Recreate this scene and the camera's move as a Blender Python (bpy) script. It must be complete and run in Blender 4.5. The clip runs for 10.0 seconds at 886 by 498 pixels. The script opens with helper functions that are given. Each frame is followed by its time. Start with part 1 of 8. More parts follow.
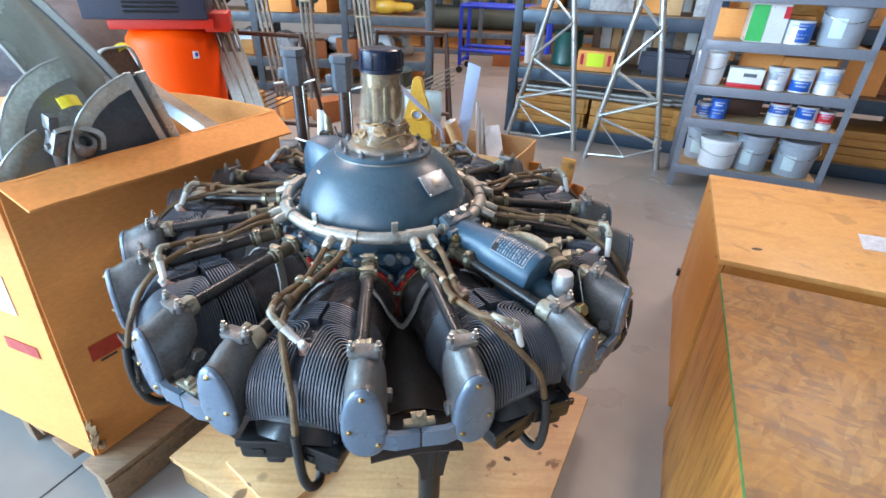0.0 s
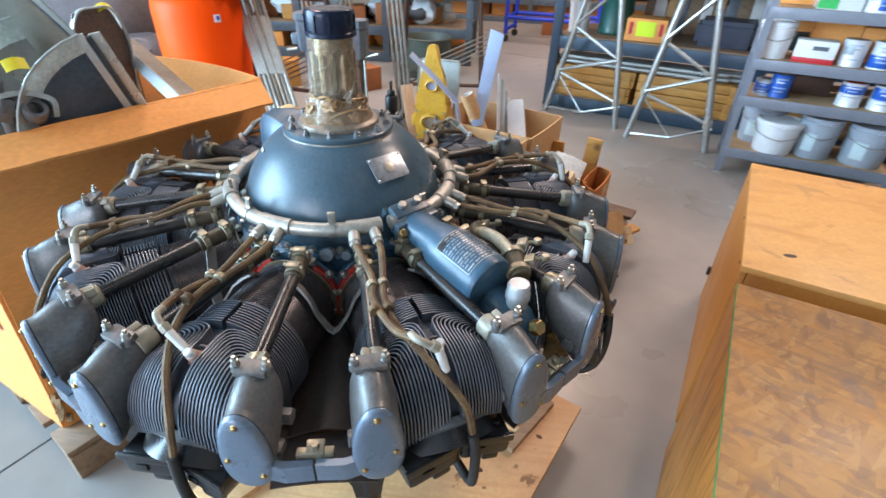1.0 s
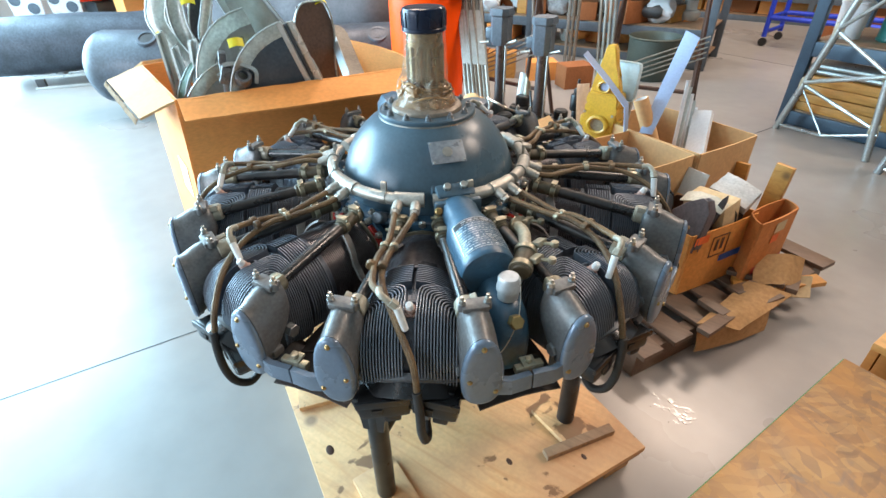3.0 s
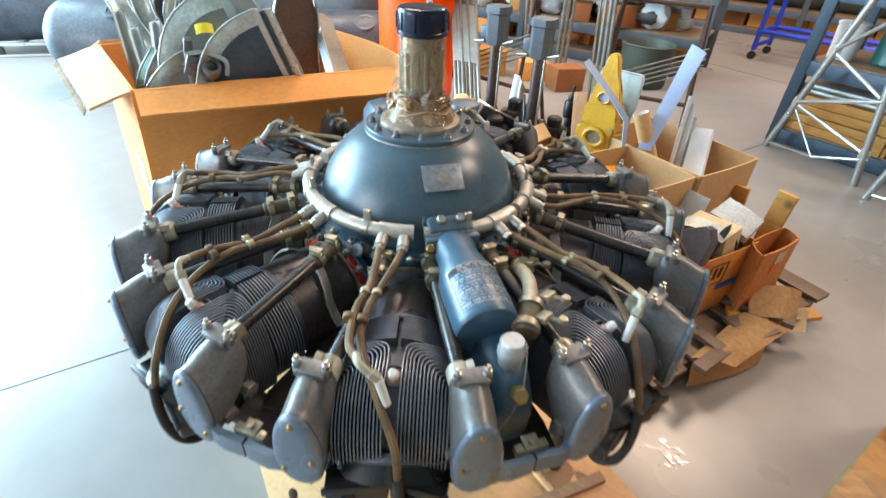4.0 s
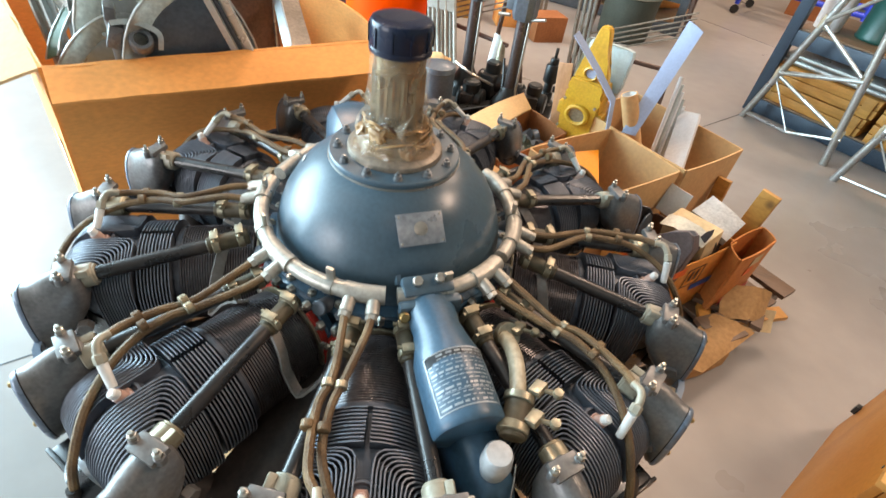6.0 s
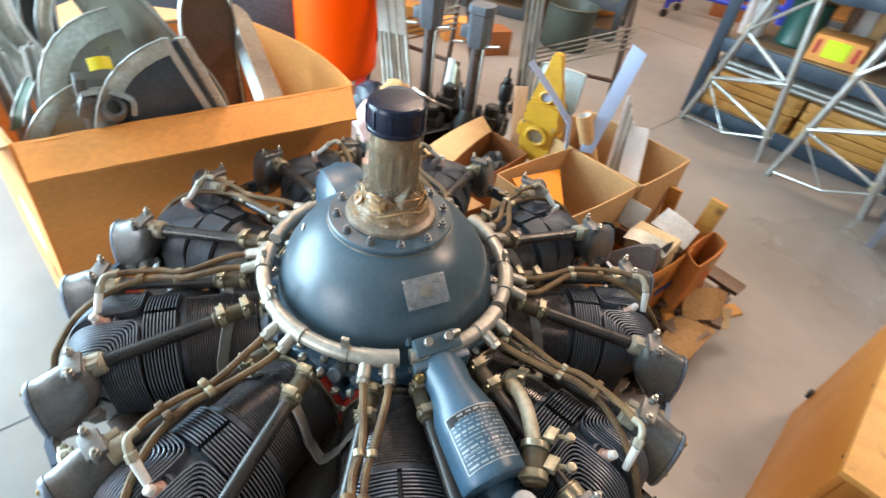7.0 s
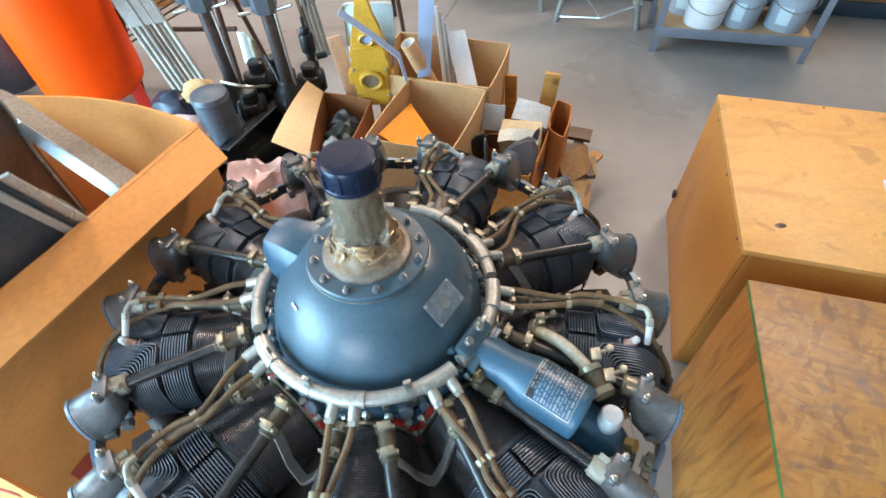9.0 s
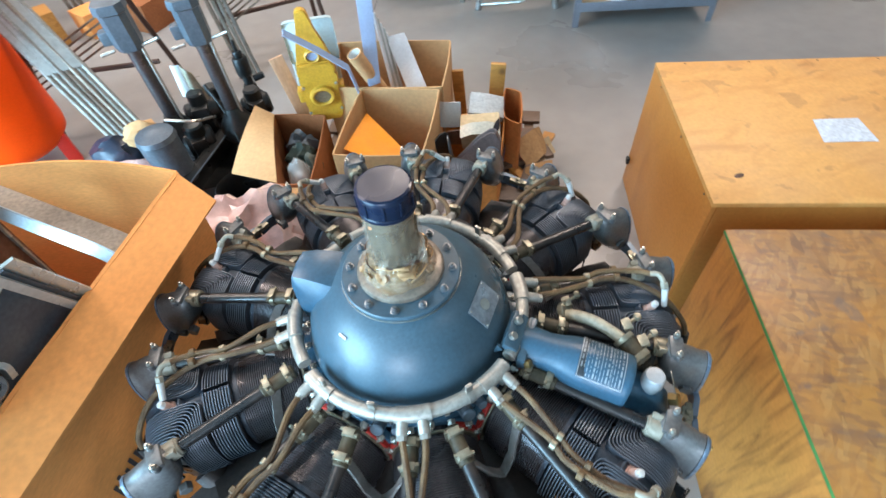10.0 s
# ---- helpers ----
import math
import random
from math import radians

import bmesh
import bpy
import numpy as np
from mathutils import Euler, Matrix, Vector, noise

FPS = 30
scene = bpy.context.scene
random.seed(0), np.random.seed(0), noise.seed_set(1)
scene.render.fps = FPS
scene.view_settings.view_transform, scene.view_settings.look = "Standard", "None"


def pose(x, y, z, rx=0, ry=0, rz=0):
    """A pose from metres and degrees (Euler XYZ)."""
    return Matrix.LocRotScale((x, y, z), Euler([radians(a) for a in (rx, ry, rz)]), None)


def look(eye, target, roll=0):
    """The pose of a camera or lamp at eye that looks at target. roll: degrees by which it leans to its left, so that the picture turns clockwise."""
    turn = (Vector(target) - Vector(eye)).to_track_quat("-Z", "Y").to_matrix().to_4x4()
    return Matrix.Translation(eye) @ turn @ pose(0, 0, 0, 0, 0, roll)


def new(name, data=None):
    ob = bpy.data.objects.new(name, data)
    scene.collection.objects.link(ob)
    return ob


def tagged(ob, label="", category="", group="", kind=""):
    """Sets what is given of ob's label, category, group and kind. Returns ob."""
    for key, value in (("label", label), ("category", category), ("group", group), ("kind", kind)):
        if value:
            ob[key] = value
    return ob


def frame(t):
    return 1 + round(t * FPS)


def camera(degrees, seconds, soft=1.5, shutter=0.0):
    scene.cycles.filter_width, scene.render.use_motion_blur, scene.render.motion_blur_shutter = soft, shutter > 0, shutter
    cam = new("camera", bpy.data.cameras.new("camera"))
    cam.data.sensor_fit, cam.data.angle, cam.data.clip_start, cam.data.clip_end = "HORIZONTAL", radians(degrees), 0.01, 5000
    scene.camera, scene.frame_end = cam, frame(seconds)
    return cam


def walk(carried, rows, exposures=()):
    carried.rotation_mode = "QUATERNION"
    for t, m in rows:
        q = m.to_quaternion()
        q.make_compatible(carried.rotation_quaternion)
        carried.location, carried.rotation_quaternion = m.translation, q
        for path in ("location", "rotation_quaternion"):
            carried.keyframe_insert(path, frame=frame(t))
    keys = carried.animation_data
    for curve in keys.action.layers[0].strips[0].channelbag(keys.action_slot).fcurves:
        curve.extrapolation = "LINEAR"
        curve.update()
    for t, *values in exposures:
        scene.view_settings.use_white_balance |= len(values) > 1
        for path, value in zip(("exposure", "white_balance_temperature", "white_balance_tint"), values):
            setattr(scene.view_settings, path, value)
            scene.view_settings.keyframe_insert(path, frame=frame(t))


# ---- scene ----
cam = camera(84.2, 10.0, shutter=0.5)
PATH = [
    (0, (0.137, -1.002, 1.217), (0.128, 0.739, 0.233), 1.9),
    (0.5, (0.204, -0.929, 1.2), (0.142, 0.78, 0.162), 1.8),
    (1, (0.3, -0.862, 1.195), (0.108, 0.808, 0.111), 1.6),
    (1.5, (0.397, -0.848, 1.189), (-0.064, 0.74, 0.064), -1.3),
    (2, (0.516, -0.843, 1.204), (-0.176, 0.663, 0.085), -2.4),
    (2.5, (0.594, -0.837, 1.208), (-0.295, 0.584, 0.116), -2.6),
    (2.7, (0.609, -0.835, 1.21), (-0.336, 0.555, 0.127), -2.5),
    (3.8, (0.549, -0.74, 1.218), (-0.333, 0.638, 0.068), 2.4),
    (4, (0.504, -0.712, 1.212), (-0.363, 0.692, 0.083), 3.3),
    (4.5, (0.412, -0.659, 1.205), (-0.364, 0.8, 0.079), 5.8),
    (5, (0.375, -0.62, 1.208), (-0.328, 0.843, 0.04), 8.1),
    (5.5, (0.373, -0.568, 1.227), (-0.285, 0.809, -0.065), 8.8),
    (5.7, (0.374, -0.557, 1.246), (-0.275, 0.796, -0.076), 8.9),
    (6.8, (0.334, -0.561, 1.388), (-0.261, 0.824, 0.074), 7.8),
    (7, (0.295, -0.574, 1.375), (-0.201, 0.868, 0.081), 8.6),
    (7.5, (0.239, -0.618, 1.395), (-0.013, 0.901, 0.118), 6.3),
    (8, (0.189, -0.632, 1.437), (0.208, 0.877, 0.125), 5.9),
    (8.25, (0.162, -0.622, 1.457), (0.259, 0.890, 0.020), 5.0),
    (8.5, (0.135, -0.601, 1.473), (0.291, 0.753, 0.009), 3.8),
    (9, (0.076, -0.541, 1.497), (0.192, 0.769, -0.01), -2.6),
    (9.5, (0.02, -0.507, 1.522), (0.221, 0.796, 0.018), -4.8),
    (10, (-0.058, -0.513, 1.544), (0.267, 0.728, 0.01), -5.6),
]
LOOKS = [(0.0, 0.14, 6600, 20), (1.2, 0.20, 6700, 17), (2.5, 0.34, 6700, 11), (4.0, 0.39, 7100, 13), (5.5, 0.38, 7800, 17), (7.0, 0.34, 7600, 17), (8.0, 0.26, 7000, 15), (9.0, 0.28, 6450, 11), (10.0, 0.31, 6150, 9)]
walk(cam, [(t, look(eye, target, roll)) for t, eye, target, roll in PATH], LOOKS)

# ---- light: daylight through the big door and the rear windows, and the hall's lamps ----
world = bpy.data.worlds.new("sky")
scene.world = world
world.use_nodes = True
wn = world.node_tree.nodes
sky = wn.new("ShaderNodeTexSky")
sky.sky_type, sky.sun_disc = "NISHITA", False
sky.sun_elevation, sky.sun_rotation = radians(48), radians(200)
wn["Background"].inputs[1].default_value = 0.12
world.node_tree.links.new(sky.outputs[0], wn["Background"].inputs[0])


def area(name, m, sx, sy, power, col):
    d = bpy.data.lights.new(name, "AREA")
    d.shape, d.size, d.size_y, d.energy, d.color = "RECTANGLE", sx, sy, power, col
    o = new(name, d)
    o.matrix_world = m
    return o


area("door_daylight", look((-6.40, -1.75, 2.3), (0, -1.75, 2.0)), 5.7, 4.3, 1820, (0.45, 0.765, 1.0))
area("window_daylight", look((-3.5, -6.75, 2.2), (-1.2, -0.6, 0.2)), 3.4, 2.6, 290, (0.76, 0.86, 1.0))
for lx, ly in ((-2.5, -2.5), (2.5, -2.5), (-2.5, 2.5), (0.85, 4.65), (-2.5, 7.0), (3.3, 2.8)):
    area("hall_lamp", look((lx, ly, 4.7), (lx, ly + 0.001, 0)), 1.6, 0.7, (12 if lx > 0 else 10) if ly < 0 else (165 if lx > 0 else 128), (1.0, 0.81, 0.68))


# ---- materials ----
def mat(name, col, rough=0.5, metal=0.0, var=0.12, scale=8.0, bump=0.15, fine=120.0, col2=None, coat=0.0, stretch=None, rvar=0.12, per=0.0, spec=0.5):
    """Colour with stains at one scale and grain at another, a fine relief, and an uneven gloss."""
    m = bpy.data.materials.new(name)
    m.use_nodes = True
    nt = m.node_tree
    n, l = nt.nodes, nt.links
    b = n["Principled BSDF"]
    tc = n.new("ShaderNodeTexCoord")
    src = tc.outputs["Object"]
    if stretch:
        mp = n.new("ShaderNodeMapping")
        mp.inputs["Scale"].default_value = stretch
        l.new(src, mp.inputs[0])
        src = mp.outputs[0]
    big, small = n.new("ShaderNodeTexNoise"), n.new("ShaderNodeTexNoise")
    for t, s, dd in ((big, scale, 6), (small, fine, 3)):
        t.inputs["Scale"].default_value = s
        t.inputs["Detail"].default_value = dd
        l.new(src, t.inputs["Vector"])
    c2 = col2 or tuple(c * 0.55 for c in col)
    ramp = n.new("ShaderNodeMapRange")
    ramp.inputs[1].default_value, ramp.inputs[2].default_value = 0.38, 0.66
    l.new(big.outputs[0], ramp.inputs[0])
    mix = n.new("ShaderNodeMix")
    mix.data_type = "RGBA"
    mix.inputs[6].default_value, mix.inputs[7].default_value = (*col, 1), (*c2, 1)
    sc = n.new("ShaderNodeMath")
    sc.operation = "MULTIPLY"
    sc.inputs[1].default_value = min(1.0, var * 2.5)
    l.new(ramp.outputs[0], sc.inputs[0])
    l.new(sc.outputs[0], mix.inputs[0])
    mul = n.new("ShaderNodeMix")
    mul.data_type, mul.blend_type = "RGBA", "MULTIPLY"
    mul.inputs[0].default_value = 1.0
    gr = n.new("ShaderNodeMapRange")
    gr.inputs[1].default_value, gr.inputs[2].default_value = 0.3, 0.7
    gr.inputs[3].default_value, gr.inputs[4].default_value = 1 - var, 1 + var * 0.5
    l.new(small.outputs[0], gr.inputs[0])
    l.new(mix.outputs[2], mul.inputs[6])
    l.new(gr.outputs[0], mul.inputs[7])
    out = mul.outputs[2]
    if per:
        oi = n.new("ShaderNodeObjectInfo")
        pr = n.new("ShaderNodeMapRange")
        pr.inputs[3].default_value, pr.inputs[4].default_value = 1 - per, 1 + per
        l.new(oi.outputs["Random"], pr.inputs[0])
        m2 = n.new("ShaderNodeMix")
        m2.data_type, m2.blend_type = "RGBA", "MULTIPLY"
        m2.inputs[0].default_value = 1.0
        l.new(out, m2.inputs[6])
        l.new(pr.outputs[0], m2.inputs[7])
        out = m2.outputs[2]
    l.new(out, b.inputs["Base Color"])
    rr = n.new("ShaderNodeMapRange")
    rr.inputs[1].default_value, rr.inputs[2].default_value = 0.3, 0.7
    rr.inputs[3].default_value, rr.inputs[4].default_value = max(0.03, rough - rvar), min(1, rough + rvar)
    l.new(big.outputs[0], rr.inputs[0])
    l.new(rr.outputs[0], b.inputs["Roughness"])
    b.inputs["Metallic"].default_value = metal
    b.inputs["Coat Weight"].default_value = coat
    b.inputs["Specular IOR Level"].default_value = spec
    if bump:
        bp = n.new("ShaderNodeBump")
        bp.inputs["Strength"].default_value, bp.inputs["Distance"].default_value = bump, 0.002
        l.new(small.outputs[0], bp.inputs["Height"])
        l.new(bp.outputs[0], b.inputs["Normal"])
    return m


def wood(name, light, dark, grain=(1.0, 14.0, 14.0), scale=3.0, rough=0.55, knots=True, band=0.7, stain=0.0):
    """Plywood or board: long grain, growth bands and knots."""
    m = mat(name, light, rough, var=0.10, scale=2.5, fine=90.0, bump=0.1, col2=tuple(0.75 * a + 0.25 * b for a, b in zip(light, dark)), per=0.06)
    nt = m.node_tree
    n, l = nt.nodes, nt.links
    b = n["Principled BSDF"]
    base = b.inputs["Base Color"].links[0].from_socket
    tc, mp = n.new("ShaderNodeTexCoord"), n.new("ShaderNodeMapping")
    mp.inputs["Scale"].default_value = grain
    l.new(tc.outputs["Object"], mp.inputs[0])
    no = n.new("ShaderNodeTexNoise")
    no.inputs["Scale"].default_value, no.inputs["Detail"].default_value, no.inputs["Distortion"].default_value = scale, 8, 1.2
    l.new(mp.outputs[0], no.inputs["Vector"])
    r = n.new("ShaderNodeMapRange")
    r.inputs[1].default_value, r.inputs[2].default_value, r.inputs[4].default_value = 0.46, 0.72, band
    l.new(no.outputs[0], r.inputs[0])
    mx = n.new("ShaderNodeMix")
    mx.data_type = "RGBA"
    mx.inputs[7].default_value = (*dark, 1)
    l.new(r.outputs[0], mx.inputs[0])
    l.new(base, mx.inputs[6])
    out = mx.outputs[2]
    if knots:
        vo = n.new("ShaderNodeTexVoronoi")
        vo.inputs["Scale"].default_value = 3.2
        l.new(tc.outputs["Object"], vo.inputs["Vector"])
        k = n.new("ShaderNodeMapRange")
        k.inputs[1].default_value, k.inputs[2].default_value, k.inputs[3].default_value, k.inputs[4].default_value = 0.03, 0.07, 0.8, 0.0
        l.new(vo.outputs["Distance"], k.inputs[0])
        mk = n.new("ShaderNodeMix")
        mk.data_type = "RGBA"
        mk.inputs[7].default_value = (0.10, 0.045, 0.015, 1)
        l.new(k.outputs[0], mk.inputs[0])
        l.new(out, mk.inputs[6])
        out = mk.outputs[2]
    if stain:
        # spilled oil and water marks: soft broad ones and small dark drops
        for sc, lo, hi, amt, c in ((3.4, 0.48, 0.64, stain * 0.6, (0.36, 0.21, 0.12)), (11.0, 0.615, 0.65, stain, (0.15, 0.07, 0.03))):
            ns = n.new("ShaderNodeTexNoise")
            ns.inputs["Scale"].default_value, ns.inputs["Detail"].default_value, ns.inputs["Distortion"].default_value = sc, 5, 0.6
            l.new(tc.outputs["Object"], ns.inputs["Vector"])
            sr = n.new("ShaderNodeMapRange")
            sr.inputs[1].default_value, sr.inputs[2].default_value, sr.inputs[4].default_value = lo, hi, amt
            l.new(ns.outputs[0], sr.inputs[0])
            ms = n.new("ShaderNodeMix")
            ms.data_type = "RGBA"
            ms.inputs[7].default_value = (*c, 1)
            l.new(sr.outputs[0], ms.inputs[0])
            l.new(out, ms.inputs[6])
            out = ms.outputs[2]
    l.new(out, b.inputs["Base Color"])
    return m


def flakes(name):
    """Strand board: long flat chips of many tones lying at all angles, one over another."""
    m = mat(name, (0.29, 0.125, 0.026), 0.45, var=0.3, scale=3.0, fine=70, bump=0.10, col2=(0.26, 0.135, 0.062))
    nt = m.node_tree
    n, l = nt.nodes, nt.links
    b = n["Principled BSDF"]
    tc = n.new("ShaderNodeTexCoord")
    out = b.inputs["Base Color"].links[0].from_socket
    wob = n.new("ShaderNodeTexNoise")
    wob.inputs["Scale"].default_value, wob.inputs["Detail"].default_value = 7, 4
    l.new(tc.outputs["Object"], wob.inputs["Vector"])
    warp = n.new("ShaderNodeMix")
    warp.data_type = "VECTOR"
    warp.inputs[0].default_value = 0.05
    l.new(tc.outputs["Object"], warp.inputs[4])
    l.new(wob.outputs[1], warp.inputs[5])
    TONES = ((0.31, 0.143, 0.028), (0.18, 0.082, 0.026), (0.32, 0.138, 0.020), (0.37, 0.185, 0.045), (0.23, 0.120, 0.050), (0.12, 0.056, 0.022), (0.34, 0.165, 0.036), (0.32, 0.145, 0.030), (0.40, 0.22, 0.066), (0.16, 0.078, 0.036))
    for k, c in enumerate(TONES):
        mp = n.new("ShaderNodeMapping")
        mp.vector_type = "TEXTURE"
        mp.inputs["Location"].default_value = (0.37 * k, 0.23 * k, 0.0)
        mp.inputs["Rotation"].default_value = (0, 0, 0.9 + 1.94 * k)
        mp.inputs["Scale"].default_value = (1.0, 0.27, 1.0)
        l.new(warp.outputs[1], mp.inputs[0])
        vo = n.new("ShaderNodeTexVoronoi")
        vo.inputs["Scale"].default_value = (8.5, 12.0, 10.0, 15.0, 9.0, 18.0, 11.0, 13.0, 22.0, 26.0)[k]
        l.new(mp.outputs[0], vo.inputs["Vector"])
        sp = n.new("ShaderNodeSeparateColor")
        l.new(vo.outputs["Color"], sp.inputs[0])
        th = n.new("ShaderNodeMapRange")
        th.inputs[1].default_value, th.inputs[2].default_value, th.inputs[4].default_value = 0.55, 0.85, (0.62, 0.55, 0.6, 0.5, 0.6, 0.62, 0.5, 0.55, 0.5, 0.6)[k]
        l.new(sp.outputs[0], th.inputs[0])
        mx = n.new("ShaderNodeMix")
        mx.data_type = "RGBA"
        mx.inputs[7].default_value = (*c, 1)
        l.new(th.outputs[0], mx.inputs[0])
        l.new(out, mx.inputs[6])
        out = mx.outputs[2]
    # broad weathered patches and a few dull smudges
    for sc, lo, hi, amt, c in ((3.2, 0.46, 0.68, 0.34, (0.16, 0.090, 0.050)), (5.5, 0.50, 0.70, 0.55, (0.40, 0.165, 0.022)), (14.0, 0.63, 0.70, 0.6, (0.12, 0.085, 0.07))):
        ns = n.new("ShaderNodeTexNoise")
        ns.inputs["Scale"].default_value, ns.inputs["Detail"].default_value, ns.inputs["Distortion"].default_value = sc, 6, 0.8
        l.new(tc.outputs["Object"], ns.inputs["Vector"])
        sr = n.new("ShaderNodeMapRange")
        sr.inputs[1].default_value, sr.inputs[2].default_value, sr.inputs[4].default_value = lo, hi, amt
        l.new(ns.outputs[0], sr.inputs[0])
        ms = n.new("ShaderNodeMix")
        ms.data_type = "RGBA"
        ms.inputs[7].default_value = (*c, 1)
        l.new(sr.outputs[0], ms.inputs[0])
        l.new(out, ms.inputs[6])
        out = ms.outputs[2]
    l.new(out, b.inputs["Base Color"])
    return m


ENAMEL = mat("blue_grey_enamel", (0.054, 0.098, 0.130), 0.34, 0.0, var=0.14, scale=9, fine=160, bump=0.03, rvar=0.10)
ENAMEL2 = mat("blue_enamel", (0.040, 0.100, 0.155), 0.34, 0.0, var=0.18, scale=11, fine=160, bump=0.03, rvar=0.10)
ALU = mat("grey_painted_aluminium", (0.160, 0.166, 0.174), 0.36, 0.35, var=0.24, scale=11, fine=180, bump=0.08, col2=(0.125, 0.115, 0.098))
COVER = mat("blue_grey_cover_paint", (0.130, 0.178, 0.240), 0.30, 0.25, var=0.10, scale=9, fine=150, bump=0.03, per=0.10, col2=(0.215, 0.245, 0.275))
CAST = mat("dark_cast_head", (0.075, 0.090, 0.115), 0.48, 0.3, var=0.25, scale=20, fine=160, bump=0.25)
# Worn fin edges and darker sides; lit-edge contrast is in these two colours.
FIN = mat("pale_fin_edge", (0.165, 0.188, 0.226), 0.45, 0.35, var=0.2, scale=25, fine=200, bump=0.05, per=0.12)
FINB = mat("dark_fin_side", (0.125, 0.145, 0.178), 0.42, 0.45, var=0.2, scale=20, fine=160, bump=0.1)
BARREL = mat("black_barrel", (0.120, 0.110, 0.118), 0.31, 0.4, var=0.3, scale=14, fine=120, bump=0.1, col2=(0.075, 0.06, 0.055))
INTAKE = mat("brown_intake_paint", (0.050, 0.036, 0.030), 0.5, 0.0, var=0.3, scale=9, fine=120, bump=0.08, col2=(0.045, 0.035, 0.03))
CREAM = mat("aged_cream_paint", (0.42, 0.37, 0.27), 0.42, 0.0, var=0.25, scale=18, bump=0.05, col2=(0.28, 0.22, 0.13))
BLACK = mat("black_paint", (0.012, 0.012, 0.013), 0.33, 0.0, var=0.2, scale=18, fine=150, bump=0.05)
TUBEB = mat("black_push_rod_tube", (0.016, 0.016, 0.017), 0.33, 0.0, var=0.3, scale=16, fine=120, bump=0.06, col2=(0.05, 0.037, 0.03), coat=0.1)
RUBBER = mat("old_rubber", (0.022, 0.021, 0.020), 0.65, var=0.25, scale=12, bump=0.12)
OLIVE = mat("olive_rubber_hose", (0.085, 0.065, 0.035), 0.55, var=0.25, scale=20, bump=0.15)
STEEL = mat("plated_steel", (0.50, 0.48, 0.43), 0.34, 0.85, var=0.2, scale=30, bump=0.06)
CADM = mat("yellowed_cadmium", (0.37, 0.335, 0.25), 0.40, 0.65, var=0.25, scale=26, bump=0.08, col2=(0.25, 0.20, 0.12))
BRASS = mat("brass", (0.40, 0.27, 0.11), 0.35, 0.85, var=0.2, scale=30, bump=0.05)
RING = mat("satin_ring", (0.44, 0.42, 0.37), 0.40, 0.5, var=0.22, scale=14, bump=0.08, col2=(0.33, 0.31, 0.27))
BRAID = mat("brown_braid", (0.175, 0.105, 0.045), 0.6, 0.1, var=0.35, scale=30, fine=420, bump=0.7, col2=(0.09, 0.052, 0.026))
REDP = mat("red_paint", (0.50, 0.035, 0.02), 0.4, var=0.2, scale=20)
IVORY = mat("ivory_plastic", (0.66, 0.67, 0.65), 0.35, var=0.1, scale=25)
PINK = mat("pinkish_plug", (0.62, 0.40, 0.33), 0.45, var=0.15, scale=30)
WHITEP = mat("white_plastic", (0.74, 0.76, 0.78), 0.38, var=0.08, scale=10)
CAPB = mat("glossy_black_cap", (0.007, 0.013, 0.032), 0.32, var=0.15, scale=12, bump=0.02, spec=0.3)
SPLINE = mat("brown_preserved_steel", (0.30, 0.22, 0.125), 0.24, 0.85, var=0.4, scale=24, bump=0.1, col2=(0.20, 0.12, 0.05))
WAX = mat("wax_paper", (0.50, 0.31, 0.15), 0.42, 0.0, var=0.35, scale=26, bump=0.4, fine=60, col2=(0.22, 0.11, 0.04))
PLATE = mat("worn_data_plate", (0.34, 0.38, 0.42), 0.38, 0.7, var=0.25, scale=40, bump=0.08)
PLATE2 = mat("etched_black_plate", (0.115, 0.128, 0.14), 0.34, 0.4, var=0.2, scale=40)
INK = mat("pale_engraving", (0.62, 0.65, 0.67), 0.4, 0.4, var=0.1)
KRAFT = mat("cardboard", (0.84, 0.355, 0.105), 0.75, var=0.10, scale=3.0, fine=70, bump=0.08, stretch=(1, 1, 3), rvar=0.05, spec=0.25)
KRAFT2 = mat("pale_cardboard", (0.60, 0.36, 0.17), 0.8, var=0.10, scale=4.0, fine=70, bump=0.08, rvar=0.05, spec=0.25)
KRAFTD = mat("red_brown_cardboard", (0.33, 0.12, 0.045), 0.75, var=0.15, scale=5.0, fine=70, bump=0.08, spec=0.25)
KRAFTE = mat("torn_cardboard_edge", (0.28, 0.17, 0.085), 0.9, var=0.3, scale=40, fine=200, bump=0.3, spec=0.2)
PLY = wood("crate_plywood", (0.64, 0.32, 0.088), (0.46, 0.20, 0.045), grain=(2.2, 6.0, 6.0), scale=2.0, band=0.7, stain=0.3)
# Side panels are a darker, more orange tone than the plywood lid.
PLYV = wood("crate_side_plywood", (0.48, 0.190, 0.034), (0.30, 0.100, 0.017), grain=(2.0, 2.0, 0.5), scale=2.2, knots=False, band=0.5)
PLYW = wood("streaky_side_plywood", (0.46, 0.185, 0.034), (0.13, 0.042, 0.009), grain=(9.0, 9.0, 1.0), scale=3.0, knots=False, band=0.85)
PLYB = wood("pallet_plywood", (0.76, 0.46, 0.215), (0.56, 0.27, 0.10), band=0.7, stain=0.85)
PINE = wood("pine_board", (0.50, 0.29, 0.12), (0.26, 0.12, 0.045), grain=(1.5, 16, 16))
DULLW = wood("weathered_board", (0.26, 0.16, 0.09), (0.12, 0.07, 0.04), grain=(1.5, 16, 16), knots=False)
# Dark brown pallet wood, made darker still for the shadow it lies in.
DARKW = wood("shaded_pallet_board", (0.125, 0.075, 0.045), (0.055, 0.032, 0.02), grain=(1.5, 16, 16), knots=False)
